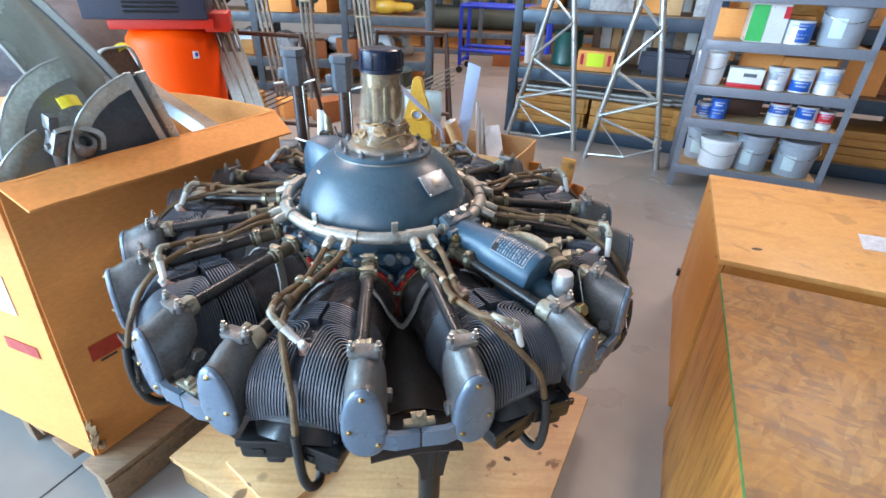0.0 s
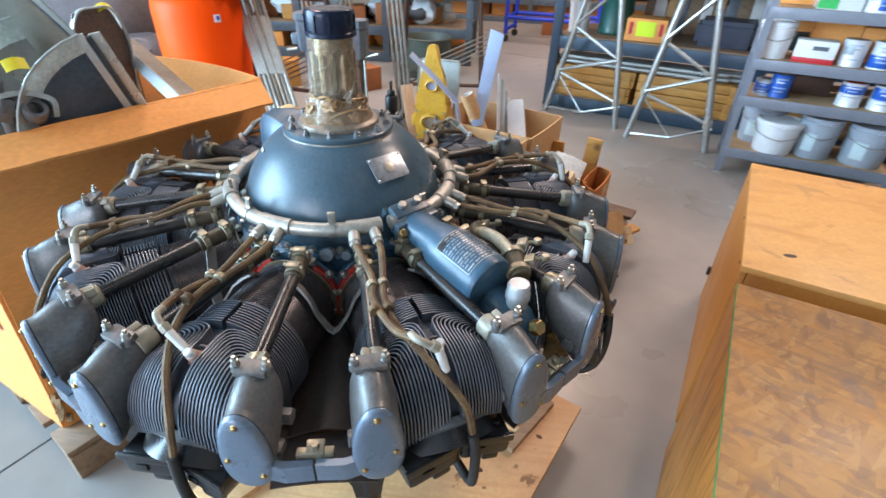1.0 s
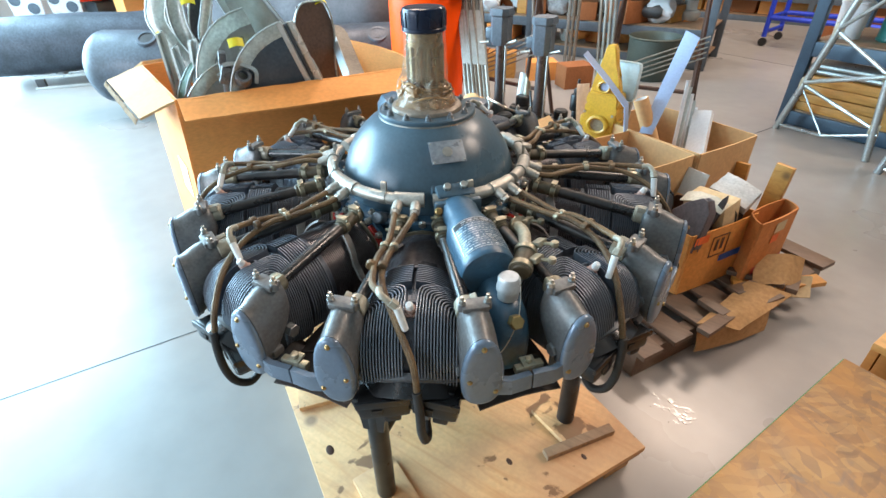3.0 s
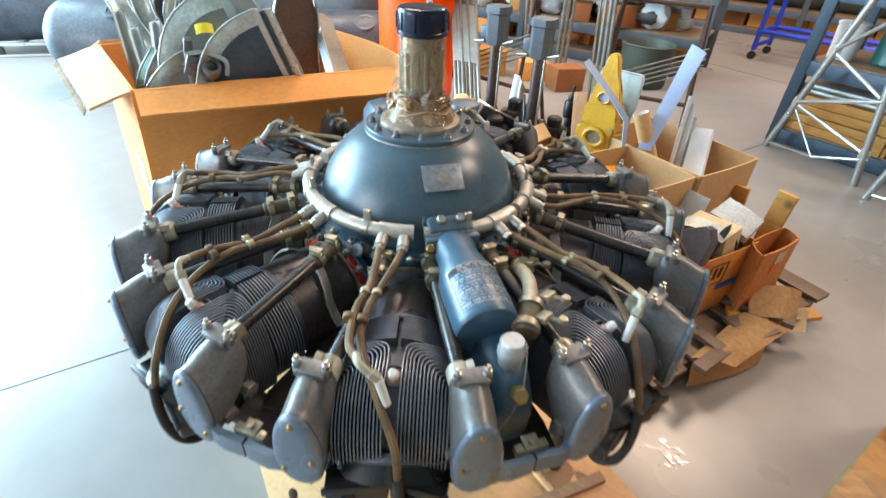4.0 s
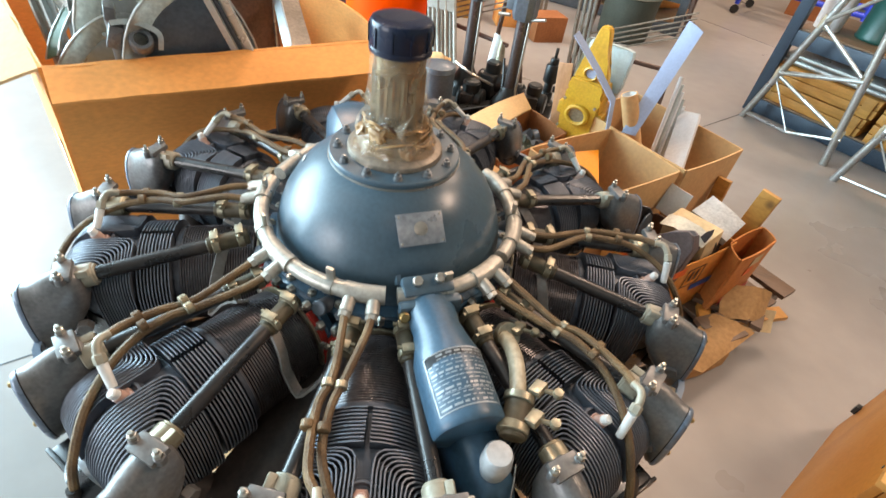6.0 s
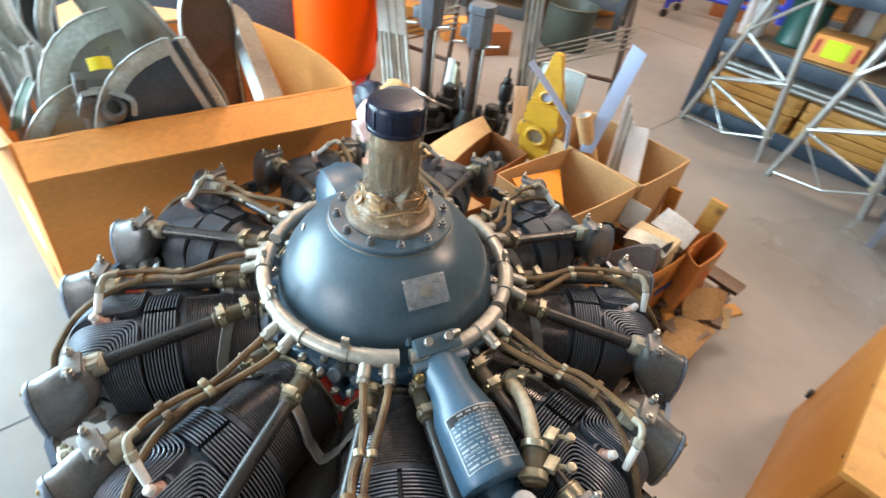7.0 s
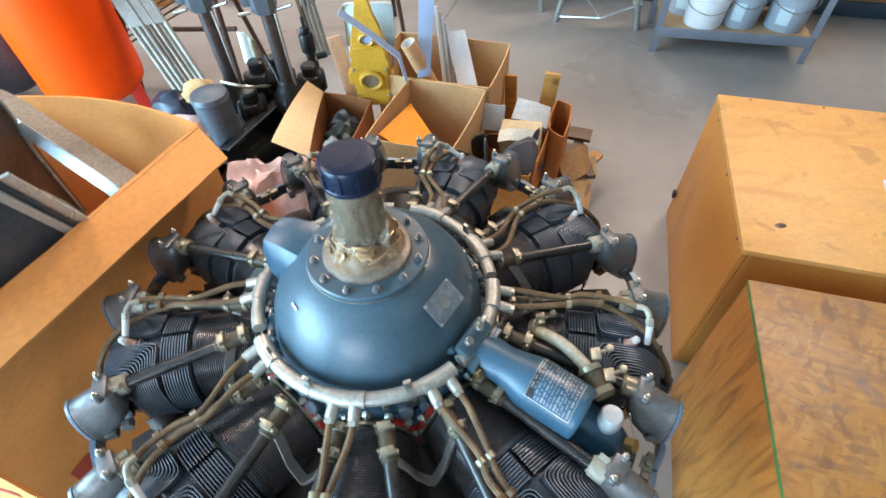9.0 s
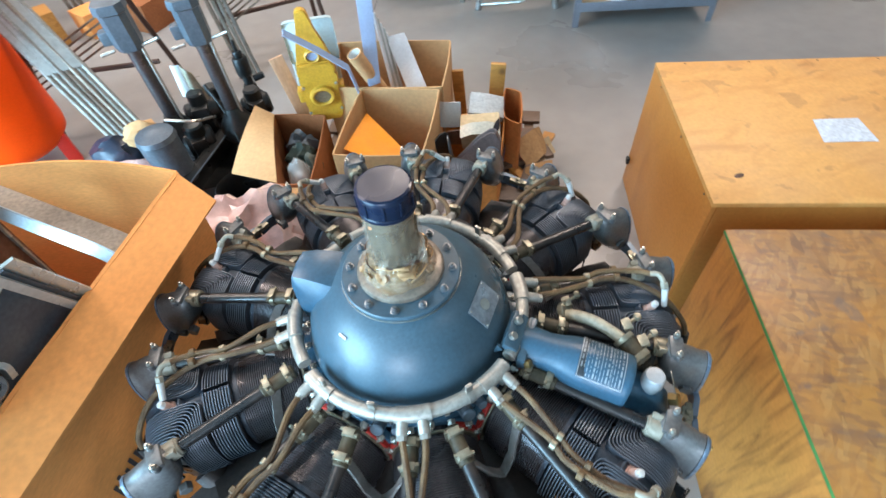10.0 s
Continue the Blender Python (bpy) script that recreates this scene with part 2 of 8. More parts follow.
# Stained tan cardboard; the shade it lies in is put into this tone.
KRAFTT = mat("shaded_cardboard", (0.40, 0.235, 0.105), 0.8, var=0.2, scale=9, fine=70, bump=0.12, col2=(0.24, 0.14, 0.065), spec=0.2)
CRATEW = wood("yellow_pine_crate", (0.50, 0.235, 0.050), (0.28, 0.115, 0.02), grain=(1.2, 10, 10))
OSB = flakes("strand_board")
GREEN = mat("green_paint", (0.06, 0.23, 0.06), 0.5, var=0.2, scale=30)
FLOORM = mat("polished_concrete", (0.285, 0.268, 0.252), 0.32, var=0.07, scale=0.8, fine=9, bump=0.008, col2=(0.225, 0.215, 0.205), rvar=0.08, spec=0.42)
GLINT = mat("floor_glint", (0.36, 0.34, 0.32), 0.16, var=0.15, scale=30, fine=90, bump=0.4, spec=0.6)
WALLM = mat("painted_wall", (0.42, 0.42, 0.40), 0.7, var=0.08, scale=1.2)
CEILM = mat("ceiling_sheet", (0.26, 0.26, 0.25), 0.7, var=0.06, scale=1.0)
ORANGE = mat("orange_enamel", (1.0, 0.080, 0.0005), 0.45, var=0.05, scale=5, bump=0.02, spec=0.15)
REDE = mat("red_enamel", (0.62, 0.02, 0.006), 0.42, var=0.1, scale=8)
NAVY = mat("dark_blue_cabinet", (0.02, 0.03, 0.055), 0.4, var=0.2, scale=9)
SHELFG = mat("grey_shelf_enamel", (0.20, 0.22, 0.26), 0.42, 0.15, var=0.12, scale=7, bump=0.04)
SHELFB = mat("blue_rack_enamel", (0.030, 0.055, 0.085), 0.42, 0.15, var=0.15, scale=7, bump=0.04)
CHIP = mat("shelf_board", (0.42, 0.27, 0.14), 0.7, var=0.15, scale=9)
BLUEF = mat("bright_blue_paint", (0.012, 0.045, 0.50), 0.4, var=0.1, scale=8)
GALV = mat("dull_aluminium_tube", (0.47, 0.49, 0.49), 0.36, 0.75, var=0.22, scale=9, bump=0.05, col2=(0.30, 0.28, 0.22))
GUSSET = mat("tan_gusset", (0.52, 0.45, 0.32), 0.5, 0.2, var=0.2, scale=20)
SHEET = mat("sheet_aluminium", (0.48, 0.52, 0.51), 0.36, 0.4, var=0.12, scale=6, bump=0.05, col2=(0.28, 0.31, 0.29))
ZINC = mat("zinc_chromate_panel", (0.50, 0.525, 0.49), 0.33, 0.45, var=0.07, scale=3, bump=0.04, col2=(0.38, 0.40, 0.37))
GREENG = mat("dull_green_gusset", (0.10, 0.19, 0.14), 0.42, var=0.15, scale=9)
GREYP = mat("grey_access_panel", (0.25, 0.26, 0.25), 0.28, 0.45, var=0.10, scale=6, bump=0.05)
DARKP = mat("dark_panel", (0.075, 0.08, 0.085), 0.42, 0.3, var=0.25, scale=6, bump=0.05)
# Paler copy of the sheet metal: daylight on these pieces is in its colour.
BRIGHT = mat("daylit_sheet", (0.68, 0.70, 0.66), 0.36, 0.3, var=0.22, scale=7, bump=0.05, col2=(0.30, 0.31, 0.27))
CREAM2 = mat("cream_primer", (0.56, 0.53, 0.44), 0.42, 0.15, var=0.2, scale=8, bump=0.05, col2=(0.36, 0.34, 0.28))
PALEM = mat("pale_metal_flange", (0.46, 0.52, 0.55), 0.34, 0.4, var=0.12, scale=9, bump=0.04)
QUILT = mat("mauve_grey_cover", (0.10, 0.09, 0.096), 0.75, var=0.2, scale=5, fine=40, bump=0.3)
NUTM = mat("grey_plated_nut", (0.22, 0.23, 0.24), 0.34, 0.6, var=0.2, scale=30)
REDB = mat("dull_red_band", (0.52, 0.035, 0.022), 0.45, var=0.3, scale=20)
HOOD = mat("brown_hood", (0.16, 0.098, 0.073), 0.42, 0.2, var=0.25, scale=6)
EXTR2 = mat("stained_extrusion", (0.27, 0.22, 0.17), 0.5, 0.35, var=0.3, scale=8, bump=0.1, col2=(0.15, 0.11, 0.08))
BROWNP = mat("brown_panel", (0.075, 0.035, 0.022), 0.45, 0.2, var=0.25, scale=6)
GUNM = mat("grey_strut_paint", (0.10, 0.125, 0.15), 0.42, 0.2, var=0.2, scale=14, bump=0.06)
PURP = mat("dull_strut_tube", (0.10, 0.085, 0.085), 0.36, 0.5, var=0.25, scale=10)
OILY = mat("oily_black_casting", (0.020, 0.022, 0.022), 0.38, 0.25, var=0.3, scale=16, bump=0.15)
CADMD = mat("tarnished_extrusion", (0.27, 0.26, 0.235), 0.5, 0.25, var=0.3, scale=10, bump=0.1, col2=(0.17, 0.15, 0.12))
YELLOW = mat("yellow_enamel", (0.62, 0.35, 0.035), 0.36, var=0.15, scale=12, bump=0.06, col2=(0.45, 0.20, 0.02))
YTAPE = mat("yellow_tag", (0.85, 0.72, 0.03), 0.5, var=0.08)
SHEETO = mat("orange_plastic", (0.85, 0.30, 0.006), 0.42, var=0.1, scale=8)
PALEW = wood("pinkish_board", (0.55, 0.30, 0.17), (0.36, 0.17, 0.09), grain=(14, 14, 1.5), knots=False)
PALEB = mat("pale_blue_sheet", (0.33, 0.42, 0.60), 0.35, var=0.08, scale=5)
ICE = mat("pale_aqua_plastic", (0.50, 0.62, 0.64), 0.35, var=0.1, scale=8)
CARTO = mat("orange_brown_carton", (0.68, 0.29, 0.078), 0.7, var=0.15, scale=5, fine=70, bump=0.08, spec=0.25)
ORANGEP = mat("orange_ink", (0.80, 0.14, 0.02), 0.6, var=0.15, scale=20)
KRAFTO = mat("orange_kraft", (0.52, 0.19, 0.055), 0.7, var=0.15, scale=5, fine=70, bump=0.08, spec=0.25)
KRAFTC = mat("cream_card", (0.58, 0.44, 0.26), 0.75, var=0.15, scale=9, fine=70, bump=0.08, spec=0.25)
STRAPM = mat("grey_strap", (0.30, 0.28, 0.265), 0.45, 0.3, var=0.2, scale=14, col2=(0.22, 0.20, 0.18))
PACKM = mat("grey_white_wrapping", (0.50, 0.49, 0.47), 0.5, var=0.2, scale=16, bump=0.3)
MAUVE = mat("dull_mauve_paint", (0.135, 0.105, 0.105), 0.45, 0.2, var=0.25, scale=12)
LAVG = mat("mauve_grey_plate", (0.235, 0.195, 0.19), 0.45, 0.15, var=0.2, scale=9)
LABELW = mat("worn_pale_label", (0.56, 0.60, 0.66), 0.6, var=0.25, scale=18, col2=(0.44, 0.46, 0.50))
PAPER = mat("white_paper", (0.72, 0.71, 0.68), 0.75, var=0.08, scale=12)
TANK = mat("dark_rubber_tank", (0.062, 0.078, 0.102), 0.50, 0.0, var=0.35, scale=6.0, fine=60, bump=0.25)
CANW = mat("white_can_paint", (0.68, 0.70, 0.72), 0.35, 0.2, var=0.08, scale=14)
CANB = mat("blue_label", (0.015, 0.10, 0.42), 0.35, var=0.12, scale=14)
CANR = mat("red_label", (0.55, 0.02, 0.03), 0.4, var=0.1, scale=14)
CANG = mat("green_label", (0.02, 0.42, 0.10), 0.4, var=0.1, scale=14)
PAILG = mat("grey_pail_plastic", (0.33, 0.37, 0.42), 0.4, var=0.1, scale=9)
TEALD = mat("dark_green_cloth", (0.035, 0.06, 0.05), 0.8, var=0.3, scale=20, bump=0.3)
TEAL = mat("dark_green_drum", (0.01, 0.09, 0.075), 0.4, var=0.15, scale=8)
ARMY = mat("army_green", (0.06, 0.075, 0.06), 0.6, var=0.2, scale=4)
LIME = mat("lime_label", (0.62, 0.80, 0.02), 0.5, var=0.06)
PINKB = mat("pink_bag", (0.80, 0.60, 0.58), 0.30, var=0.2, scale=14, fine=30, bump=0.5)
CLOTH = mat("grey_wrap", (0.42, 0.42, 0.42), 0.5, var=0.3, scale=9, fine=40, bump=0.5)


def film(name, tint, alpha):
    m = bpy.data.materials.new(name)
    m.use_nodes = True
    b = m.node_tree.nodes["Principled BSDF"]
    b.inputs["Base Color"].default_value = (*tint, 1)
    b.inputs["Roughness"].default_value = 0.08
    b.inputs["Alpha"].default_value = alpha
    b.inputs["Coat Weight"].default_value = 0.6
    n, l = m.node_tree.nodes, m.node_tree.links
    tc, no, bp = n.new("ShaderNodeTexCoord"), n.new("ShaderNodeTexNoise"), n.new("ShaderNodeBump")
    no.inputs["Scale"].default_value, no.inputs["Detail"].default_value, no.inputs["Distortion"].default_value = 70, 4, 1.5
    bp.inputs["Strength"].default_value, bp.inputs["Distance"].default_value = 0.7, 0.004
    l.new(tc.outputs["Object"], no.inputs["Vector"])
    l.new(no.outputs[0], bp.inputs["Height"])
    l.new(bp.outputs[0], b.inputs["Normal"])
    l.new(bp.outputs[0], b.inputs["Coat Normal"])
    return m


FILM = film("clear_film", (0.62, 0.54, 0.42), 0.17)
WAXF = film("waxed_film", (0.34, 0.185, 0.07), 0.45)
COLLAR = mat("cream_collar", (0.37, 0.345, 0.27), 0.42, 0.1, var=0.25, scale=30)
CAPG = mat("grey_cap_metal", (0.46, 0.48, 0.49), 0.4, 0.3, var=0.2, scale=30)
EXTRW = mat("grey_wrapping_paper", (0.36, 0.345, 0.31), 0.6, var=0.15, scale=9, fine=60, bump=0.2)
EXTR = mat("dull_extrusion", (0.30, 0.285, 0.25), 0.5, 0.25, var=0.25, scale=12, bump=0.1, col2=(0.20, 0.17, 0.12))
BAG = film("clear_bag", (0.7, 0.74, 0.74), 0.4)


# ---- mesh helpers ----
def lathe(bm, prof, seg=24, m=None, a0=0.0, a1=360.0):
    """A profile of (radius, height) turned round z."""
    m = m or Matrix()
    full = a1 - a0 >= 359.9
    k = seg if full else seg + 1
    rings = []
    for r, z in prof:
        if r < 1e-5:
            rings.append([bm.verts.new(m @ Vector((0, 0, z)))])
        else:
            rings.append([bm.verts.new(m @ Vector((r * math.cos(radians(a0 + (a1 - a0) * i / seg)), r * math.sin(radians(a0 + (a1 - a0) * i / seg)), z))) for i in range(k)])
    for p, q in zip(rings, rings[1:]):
        for i in range(seg):
            j = (i + 1) % k
            f = [p[i % len(p)], p[j % len(p)], q[j % len(q)], q[i % len(q)]]
            f = list(dict.fromkeys(f))
            if len(f) > 2:
                bm.faces.new(f)


def cyl(bm, a, b, r, r2=None, seg=14, bev=0.0):
    """A closed rod from a to b."""
    a, b = Vector(a), Vector(b)
    h = (b - a).length
    m = Matrix.Translation(a) @ (b - a).to_track_quat("Z", "Y").to_matrix().to_4x4()
    r2 = r if r2 is None else r2
    e = min(bev, h * 0.3)
    prof = [(0, 0), (r - e, 0), (r, e), (r2, h - e), (r2 - e, h), (0, h)] if e else [(0, 0), (r, 0), (r2, h), (0, h)]
    lathe(bm, prof, seg, m)


def box(bm, size, m=None, bev=0.0):
    m = m or Matrix()
    c = bmesh.ops.create_cube(bm, size=1.0, matrix=m @ Matrix.Diagonal((*size, 1)))
    if bev:
        vs = set(c["verts"])
        ed = [e for e in bm.edges if e.verts[0] in vs and e.verts[1] in vs]
        bmesh.ops.bevel(bm, geom=ed, offset=bev, segments=2, affect="EDGES", profile=0.6)


def prism(bm, poly, z0, z1, m=None):
    """An outline in x, y raised from z0 to z1."""
    m = m or Matrix()
    lo = [bm.verts.new(m @ Vector((x, y, z0))) for x, y in poly]
    hi = [bm.verts.new(m @ Vector((x, y, z1))) for x, y in poly]
    bm.faces.new(lo[::-1]), bm.faces.new(hi)
    for i in range(len(poly)):
        j = (i + 1) % len(poly)
        bm.faces.new((lo[i], lo[j], hi[j], hi[i]))


def loft(bm, rings, caps=True):
    vs = [[bm.verts.new(p) for p in r] for r in rings]
    n = len(vs[0])
    for p, q in zip(vs, vs[1:]):
        for i in range(n):
            bm.faces.new((p[i], p[(i + 1) % n], q[(i + 1) % n], q[i]))
    if caps:
        bm.faces.new(vs[0][::-1]), bm.faces.new(vs[-1])


def smooth_path(pts, n=6):
    pts = [Vector(p) for p in pts]
    ext = [2 * pts[0] - pts[1]] + pts + [2 * pts[-1] - pts[-2]]
    out = []
    for i in range(1, len(ext) - 2):
        a, b, c, d = ext[i - 1:i + 3]
        for k in range(n):
            t = k / n
            out.append(0.5 * (2 * b + (c - a) * t + (2 * a - 5 * b + 4 * c - d) * t * t + (3 * b - a - 3 * c + d) * t ** 3))
    return out + [pts[-1]]


def hose(bm, pts, r, seg=8, n=5, smooth=True):
    """A round hose along a curve."""
    p = smooth_path(pts, n) if smooth else [Vector(q) for q in pts]
    rings, up = [], None
    for i, c in enumerate(p):
        t = (p[min(i + 1, len(p) - 1)] - p[max(i - 1, 0)]).normalized()
        if up is None:
            up = t.orthogonal().normalized()
        up = (up - t * up.dot(t)).normalized()
        s = t.cross(up)
        rings.append([c + (up * math.cos(2 * math.pi * k / seg) + s * math.sin(2 * math.pi * k / seg)) * r for k in range(seg)])
    loft(bm, rings)


def strip(bm, pts, wide, thick, across):
    """A flat strap along points, wide in the direction across."""
    a = Vector(across).normalized()
    rings = []
    p = [Vector(q) for q in pts]
    for i, c in enumerate(p):
        t = (p[min(i + 1, len(p) - 1)] - p[max(i - 1, 0)]).normalized()
        nn = t.cross(a).normalized() * thick / 2
        w = a * wide / 2
        rings.append([c + w + nn, c - w + nn, c - w - nn, c + w - nn])
    loft(bm, rings)


def sheet(bm, quad, thick, nu=1, nv=1, bulge=0.0, rough=0.0, seed=0):
    """A bent board between four corners (a, b, c, d), thick along its normal."""
    a, b, c, d = [Vector(q) for q in quad]
    nrm = (b - a).cross(d - a).normalized()
    rnd = random.Random(seed)
    g = []
    for side in (0, 1):
        rows = []
        for j in range(nv + 1):
            v = j / nv
            row = []
            for i in range(nu + 1):
                u = i / nu
                p = (a * (1 - u) + b * u) * (1 - v) + (d * (1 - u) + c * u) * v
                off = bulge * math.sin(math.pi * u) + (rnd.uniform(-rough, rough) if side == 0 else 0)
                row.append(p + nrm * off)
            rows.append(row)
        g.append(rows)
    g[1] = [[p + nrm * thick for p in r] for r in g[0]]
    V = [[[bm.verts.new(p) for p in r] for r in s] for s in g]
    for j in range(nv):
        for i in range(nu):
            bm.faces.new((V[0][j][i], V[0][j + 1][i], V[0][j + 1][i + 1], V[0][j][i + 1]))
            bm.faces.new((V[1][j][i], V[1][j][i + 1], V[1][j + 1][i + 1], V[1][j + 1][i]))
    for i in range(nu):
        bm.faces.new((V[0][0][i], V[0][0][i + 1], V[1][0][i + 1], V[1][0][i]))
        bm.faces.new((V[0][nv][i], V[1][nv][i], V[1][nv][i + 1], V[0][nv][i + 1]))
    for j in range(nv):
        bm.faces.new((V[0][j][0], V[1][j][0], V[1][j + 1][0], V[0][j + 1][0]))
        bm.faces.new((V[0][j][nu], V[0][j + 1][nu], V[1][j + 1][nu], V[1][j][nu]))


def crumple(bm, centre, size, seed, sub=3, amt=0.25):
    """An uneven lump, such as a full bag."""
    c = bmesh.ops.create_icosphere(bm, subdivisions=sub, radius=1.0)
    for v in c["verts"]:
        k = 1 + amt * noise.noise(v.co * 1.7 + Vector((seed * 7.1, 0, 0))) + amt * 0.5 * noise.noise(v.co * 5 + Vector((0, seed * 3.3, 0)))
        v.co = Vector(centre) + Vector((v.co.x * size[0], v.co.y * size[1], v.co.z * size[2])) * k


def mesh(bm, name, material, angle=38):
    bmesh.ops.recalc_face_normals(bm, faces=bm.faces[:])
    me = bpy.data.meshes.new(name)
    bm.to_mesh(me)
    bm.free()
    me.materials.append(material)
    me.shade_smooth()
    me.set_sharp_from_angle(angle=radians(angle))
    return me


def put(name, me, parent=None, m=None, label=""):
    ob = new(name, me)
    ob.parent = parent
    if m is not None:
        ob.matrix_local = m
    if label:
        tagged(ob, label)
    return ob


def part(name, bm, material, parent, label="", angle=38):
    return put(name, mesh(bm, name, material, angle), parent, None, label)


def thing(name, label, category, m=None, group="", kind=""):
    ob = new(name)
    ob.empty_display_size = 0.05
    if m is not None:
        ob.matrix_world = m
    return tagged(ob, label, category, group, kind)


def build(fn, *a, **k):
    bm = bmesh.new()
    fn(bm, *a, **k)
    return bm


def rod(name, a, b, r, material, parent, label="", seg=14, bev=0.0):
    return part(name, build(cyl, a, b, r, None, seg, bev), material, parent, label)


def block(name, size, m, material, parent, label="", bev=0.002):
    return part(name, build(box, size, m, bev), material, parent, label)


def pol(r, a, z=0.0):
    return Vector((r * math.cos(radians(a)), r * math.sin(radians(a)), z))


# ---- the hall ----
def floor_slab(bm):
    box(bm, (26, 26, 0.2), pose(0, 1, -0.1))


floor = tagged(part("floor", build(floor_slab), FLOORM, None), "polished grey concrete hall floor with saw-cut joints", "floor", kind="structure")
for k, (a, b) in enumerate((((-1.62, -1.9, 0.0), (0.62, 3.2, 0.0)), ((-6.0, 2.2, 0.0), (-1.0, -0.02, 0.0)), ((-1.6, 6.2, 0.0), (6.0, 2.9, 0.0)))):
    a, b = Vector(a), Vector(b)
    j = build(box, ((b - a).length, 0.0045, 0.002), Matrix.Translation((a + b) / 2 + Vector((0, 0, 0.0004))) @ (b - a).to_track_quat("X", "Z").to_matrix().to_4x4())
    part("saw_cut_joint", j, DARKP, floor, "dark saw-cut floor joint")


# Floor smear: the lamp's glare on it is put in as pale glossy patches.
rs_ = random.Random(17)
for k in range(34):
    px, py, pr = 0.635 + rs_.gauss(0, 0.033), 0.335 + rs_.gauss(0, 0.022), rs_.uniform(0.003, 0.011)
    sc_ = bmesh.new()
    prism(sc_, [(px + pr * rs_.uniform(0.5, 1.2) * math.cos(2 * math.pi * i / 9), py + 0.7 * pr * rs_.uniform(0.5, 1.2) * math.sin(2 * math.pi * i / 9)) for i in range(9)], 0.0002, 0.0006 + 0.00004 * k)
    part("glare_patch", sc_, GLINT, floor, "pale glossy patch put on the concrete for the lamp glare")


def wall(name, x0, y0, x1, y1, openings=()):
    """A wall 0.2 m thick from one plan point to another, 5 m high, with openings (from, to, sill, head)."""
    d = Vector((x1 - x0, y1 - y0, 0))
    m = Matrix.Translation((x0, y0, 0)) @ d.to_track_quat("X", "Z").to_matrix().to_4x4()
    bm, s, L, H = bmesh.new(), 0.0, d.length, 5.0

    def piece(a, b, lo, hi):
        if b - a > 0.01 and hi - lo > 0.01:
            box(bm, (b - a, 0.2, hi - lo), m @ Matrix.Translation(((a + b) / 2, 0, (lo + hi) / 2)))
    for a, b, lo, hi in openings:
        piece(s, a, 0, H), piece(a, b, 0, lo), piece(a, b, hi, H)
        s = b
    piece(s, L, 0, H)
    return tagged(part(name, bm, WALLM, None), "pale painted hall wall", "wall", kind="structure")


wall("wall_west", -6.6, -8.0, -6.6, 12.0, ((3.3, 9.2, 0.0, 4.6),))
wall("wall_east", 9.0, -8.0, 9.0, 12.0)
wall("wall_north", -6.5, 10.5, 9.0, 10.5)
wall("wall_south", -6.5, -7.0, 9.0, -7.0, ((1.2, 4.8, 0.8, 3.6),))
tagged(part("ceiling", build(box, (20, 22, 0.2), pose(0, 2, 5.1)), CEILM, None), "pale sheet ceiling of the hall", "ceiling", kind="structure")

# ---- the radial engine ----
ENG = thing("radial_engine", "blue-grey nine-cylinder radial aircraft engine on a black stand", "engine")
AXZ = 0.648
ANG = [-58 + 40 * k for k in range(9)]
TOX = pose(0, 0, AXZ, 0, 90, 0)

nose = [(0.0, 0.888), (0.094, 0.888), (0.104, 0.884), (0.122, 0.874), (0.142, 0.856), (0.158, 0.836), (0.172, 0.812), (0.182, 0.786), (0.188, 0.762), (0.190, 0.745), (0.186, 0.738), (0.170, 0.736), (0.0, 0.736)]
nose_case = part("nose_case", build(lathe, nose, 72), ENAMEL, ENG, "satin blue-grey domed nose case")


def lobe(bm):
    rings = []
    for r, hw, z0, z1 in ((0.09, 0.060, 0.74, 0.872), (0.13, 0.056, 0.74, 0.884), (0.165, 0.050, 0.745, 0.888), (0.190, 0.043, 0.75, 0.884), (0.197, 0.034, 0.76, 0.872)):
        ring = []
        for k in range(12):
            a = 2 * math.pi * k / 12
            c, s = math.cos(a), math.sin(a)
            ring.append(Vector((r, hw * (abs(c) ** 0.6) * (1 if c > 0 else -1), (z0 + z1) / 2 + (z1 - z0) / 2 * (abs(s) ** 0.6) * (1 if s > 0 else -1))))
        rings.append(ring)
    loft(bm, rings)
    bm.transform(pose(0, 0, 0, 0, 0, 152))


part("governor_pad", build(lobe), ENAMEL2, ENG, "blue lobe on the side of the nose case")
flange = part("nose_flange", build(lathe, [(0.0, 0.886), (0.100, 0.886), (0.101, 0.889), (0.101, 0.894), (0.099, 0.896), (0.072, 0.896), (0.070, 0.902), (0.066, 0.905), (0.0, 0.905)], 48), ENAMEL, ENG)
part("gasket", build(lathe, [(0.0985, 0.8845), (0.1022, 0.8845), (0.1022, 0.8875), (0.0985, 0.8875)], 48), STEEL, flange, "bright flange edge")
part("hub_ring", build(lathe, [(0.0735, 0.8963), (0.0735, 0.8985), (0.0720, 0.9035), (0.0672, 0.9068), (0.0, 0.9068)], 48), EXTR2, flange, "brown oily ring round the shaft")
bolt = bmesh.new()
lathe(bolt, [(0, 0), (0.0075, 0), (0.0075, 0.0015), (0.0056, 0.002), (0.0056, 0.007), (0.0028, 0.008), (0.0028, 0.011), (0, 0.0115)], 8)
bolt = mesh(bolt, "flange_nut", NUTM)
for k in range(12):
    put("flange_nut", bolt, flange, Matrix.Translation(pol(0.087, 8 + 30 * k, 0.896)))
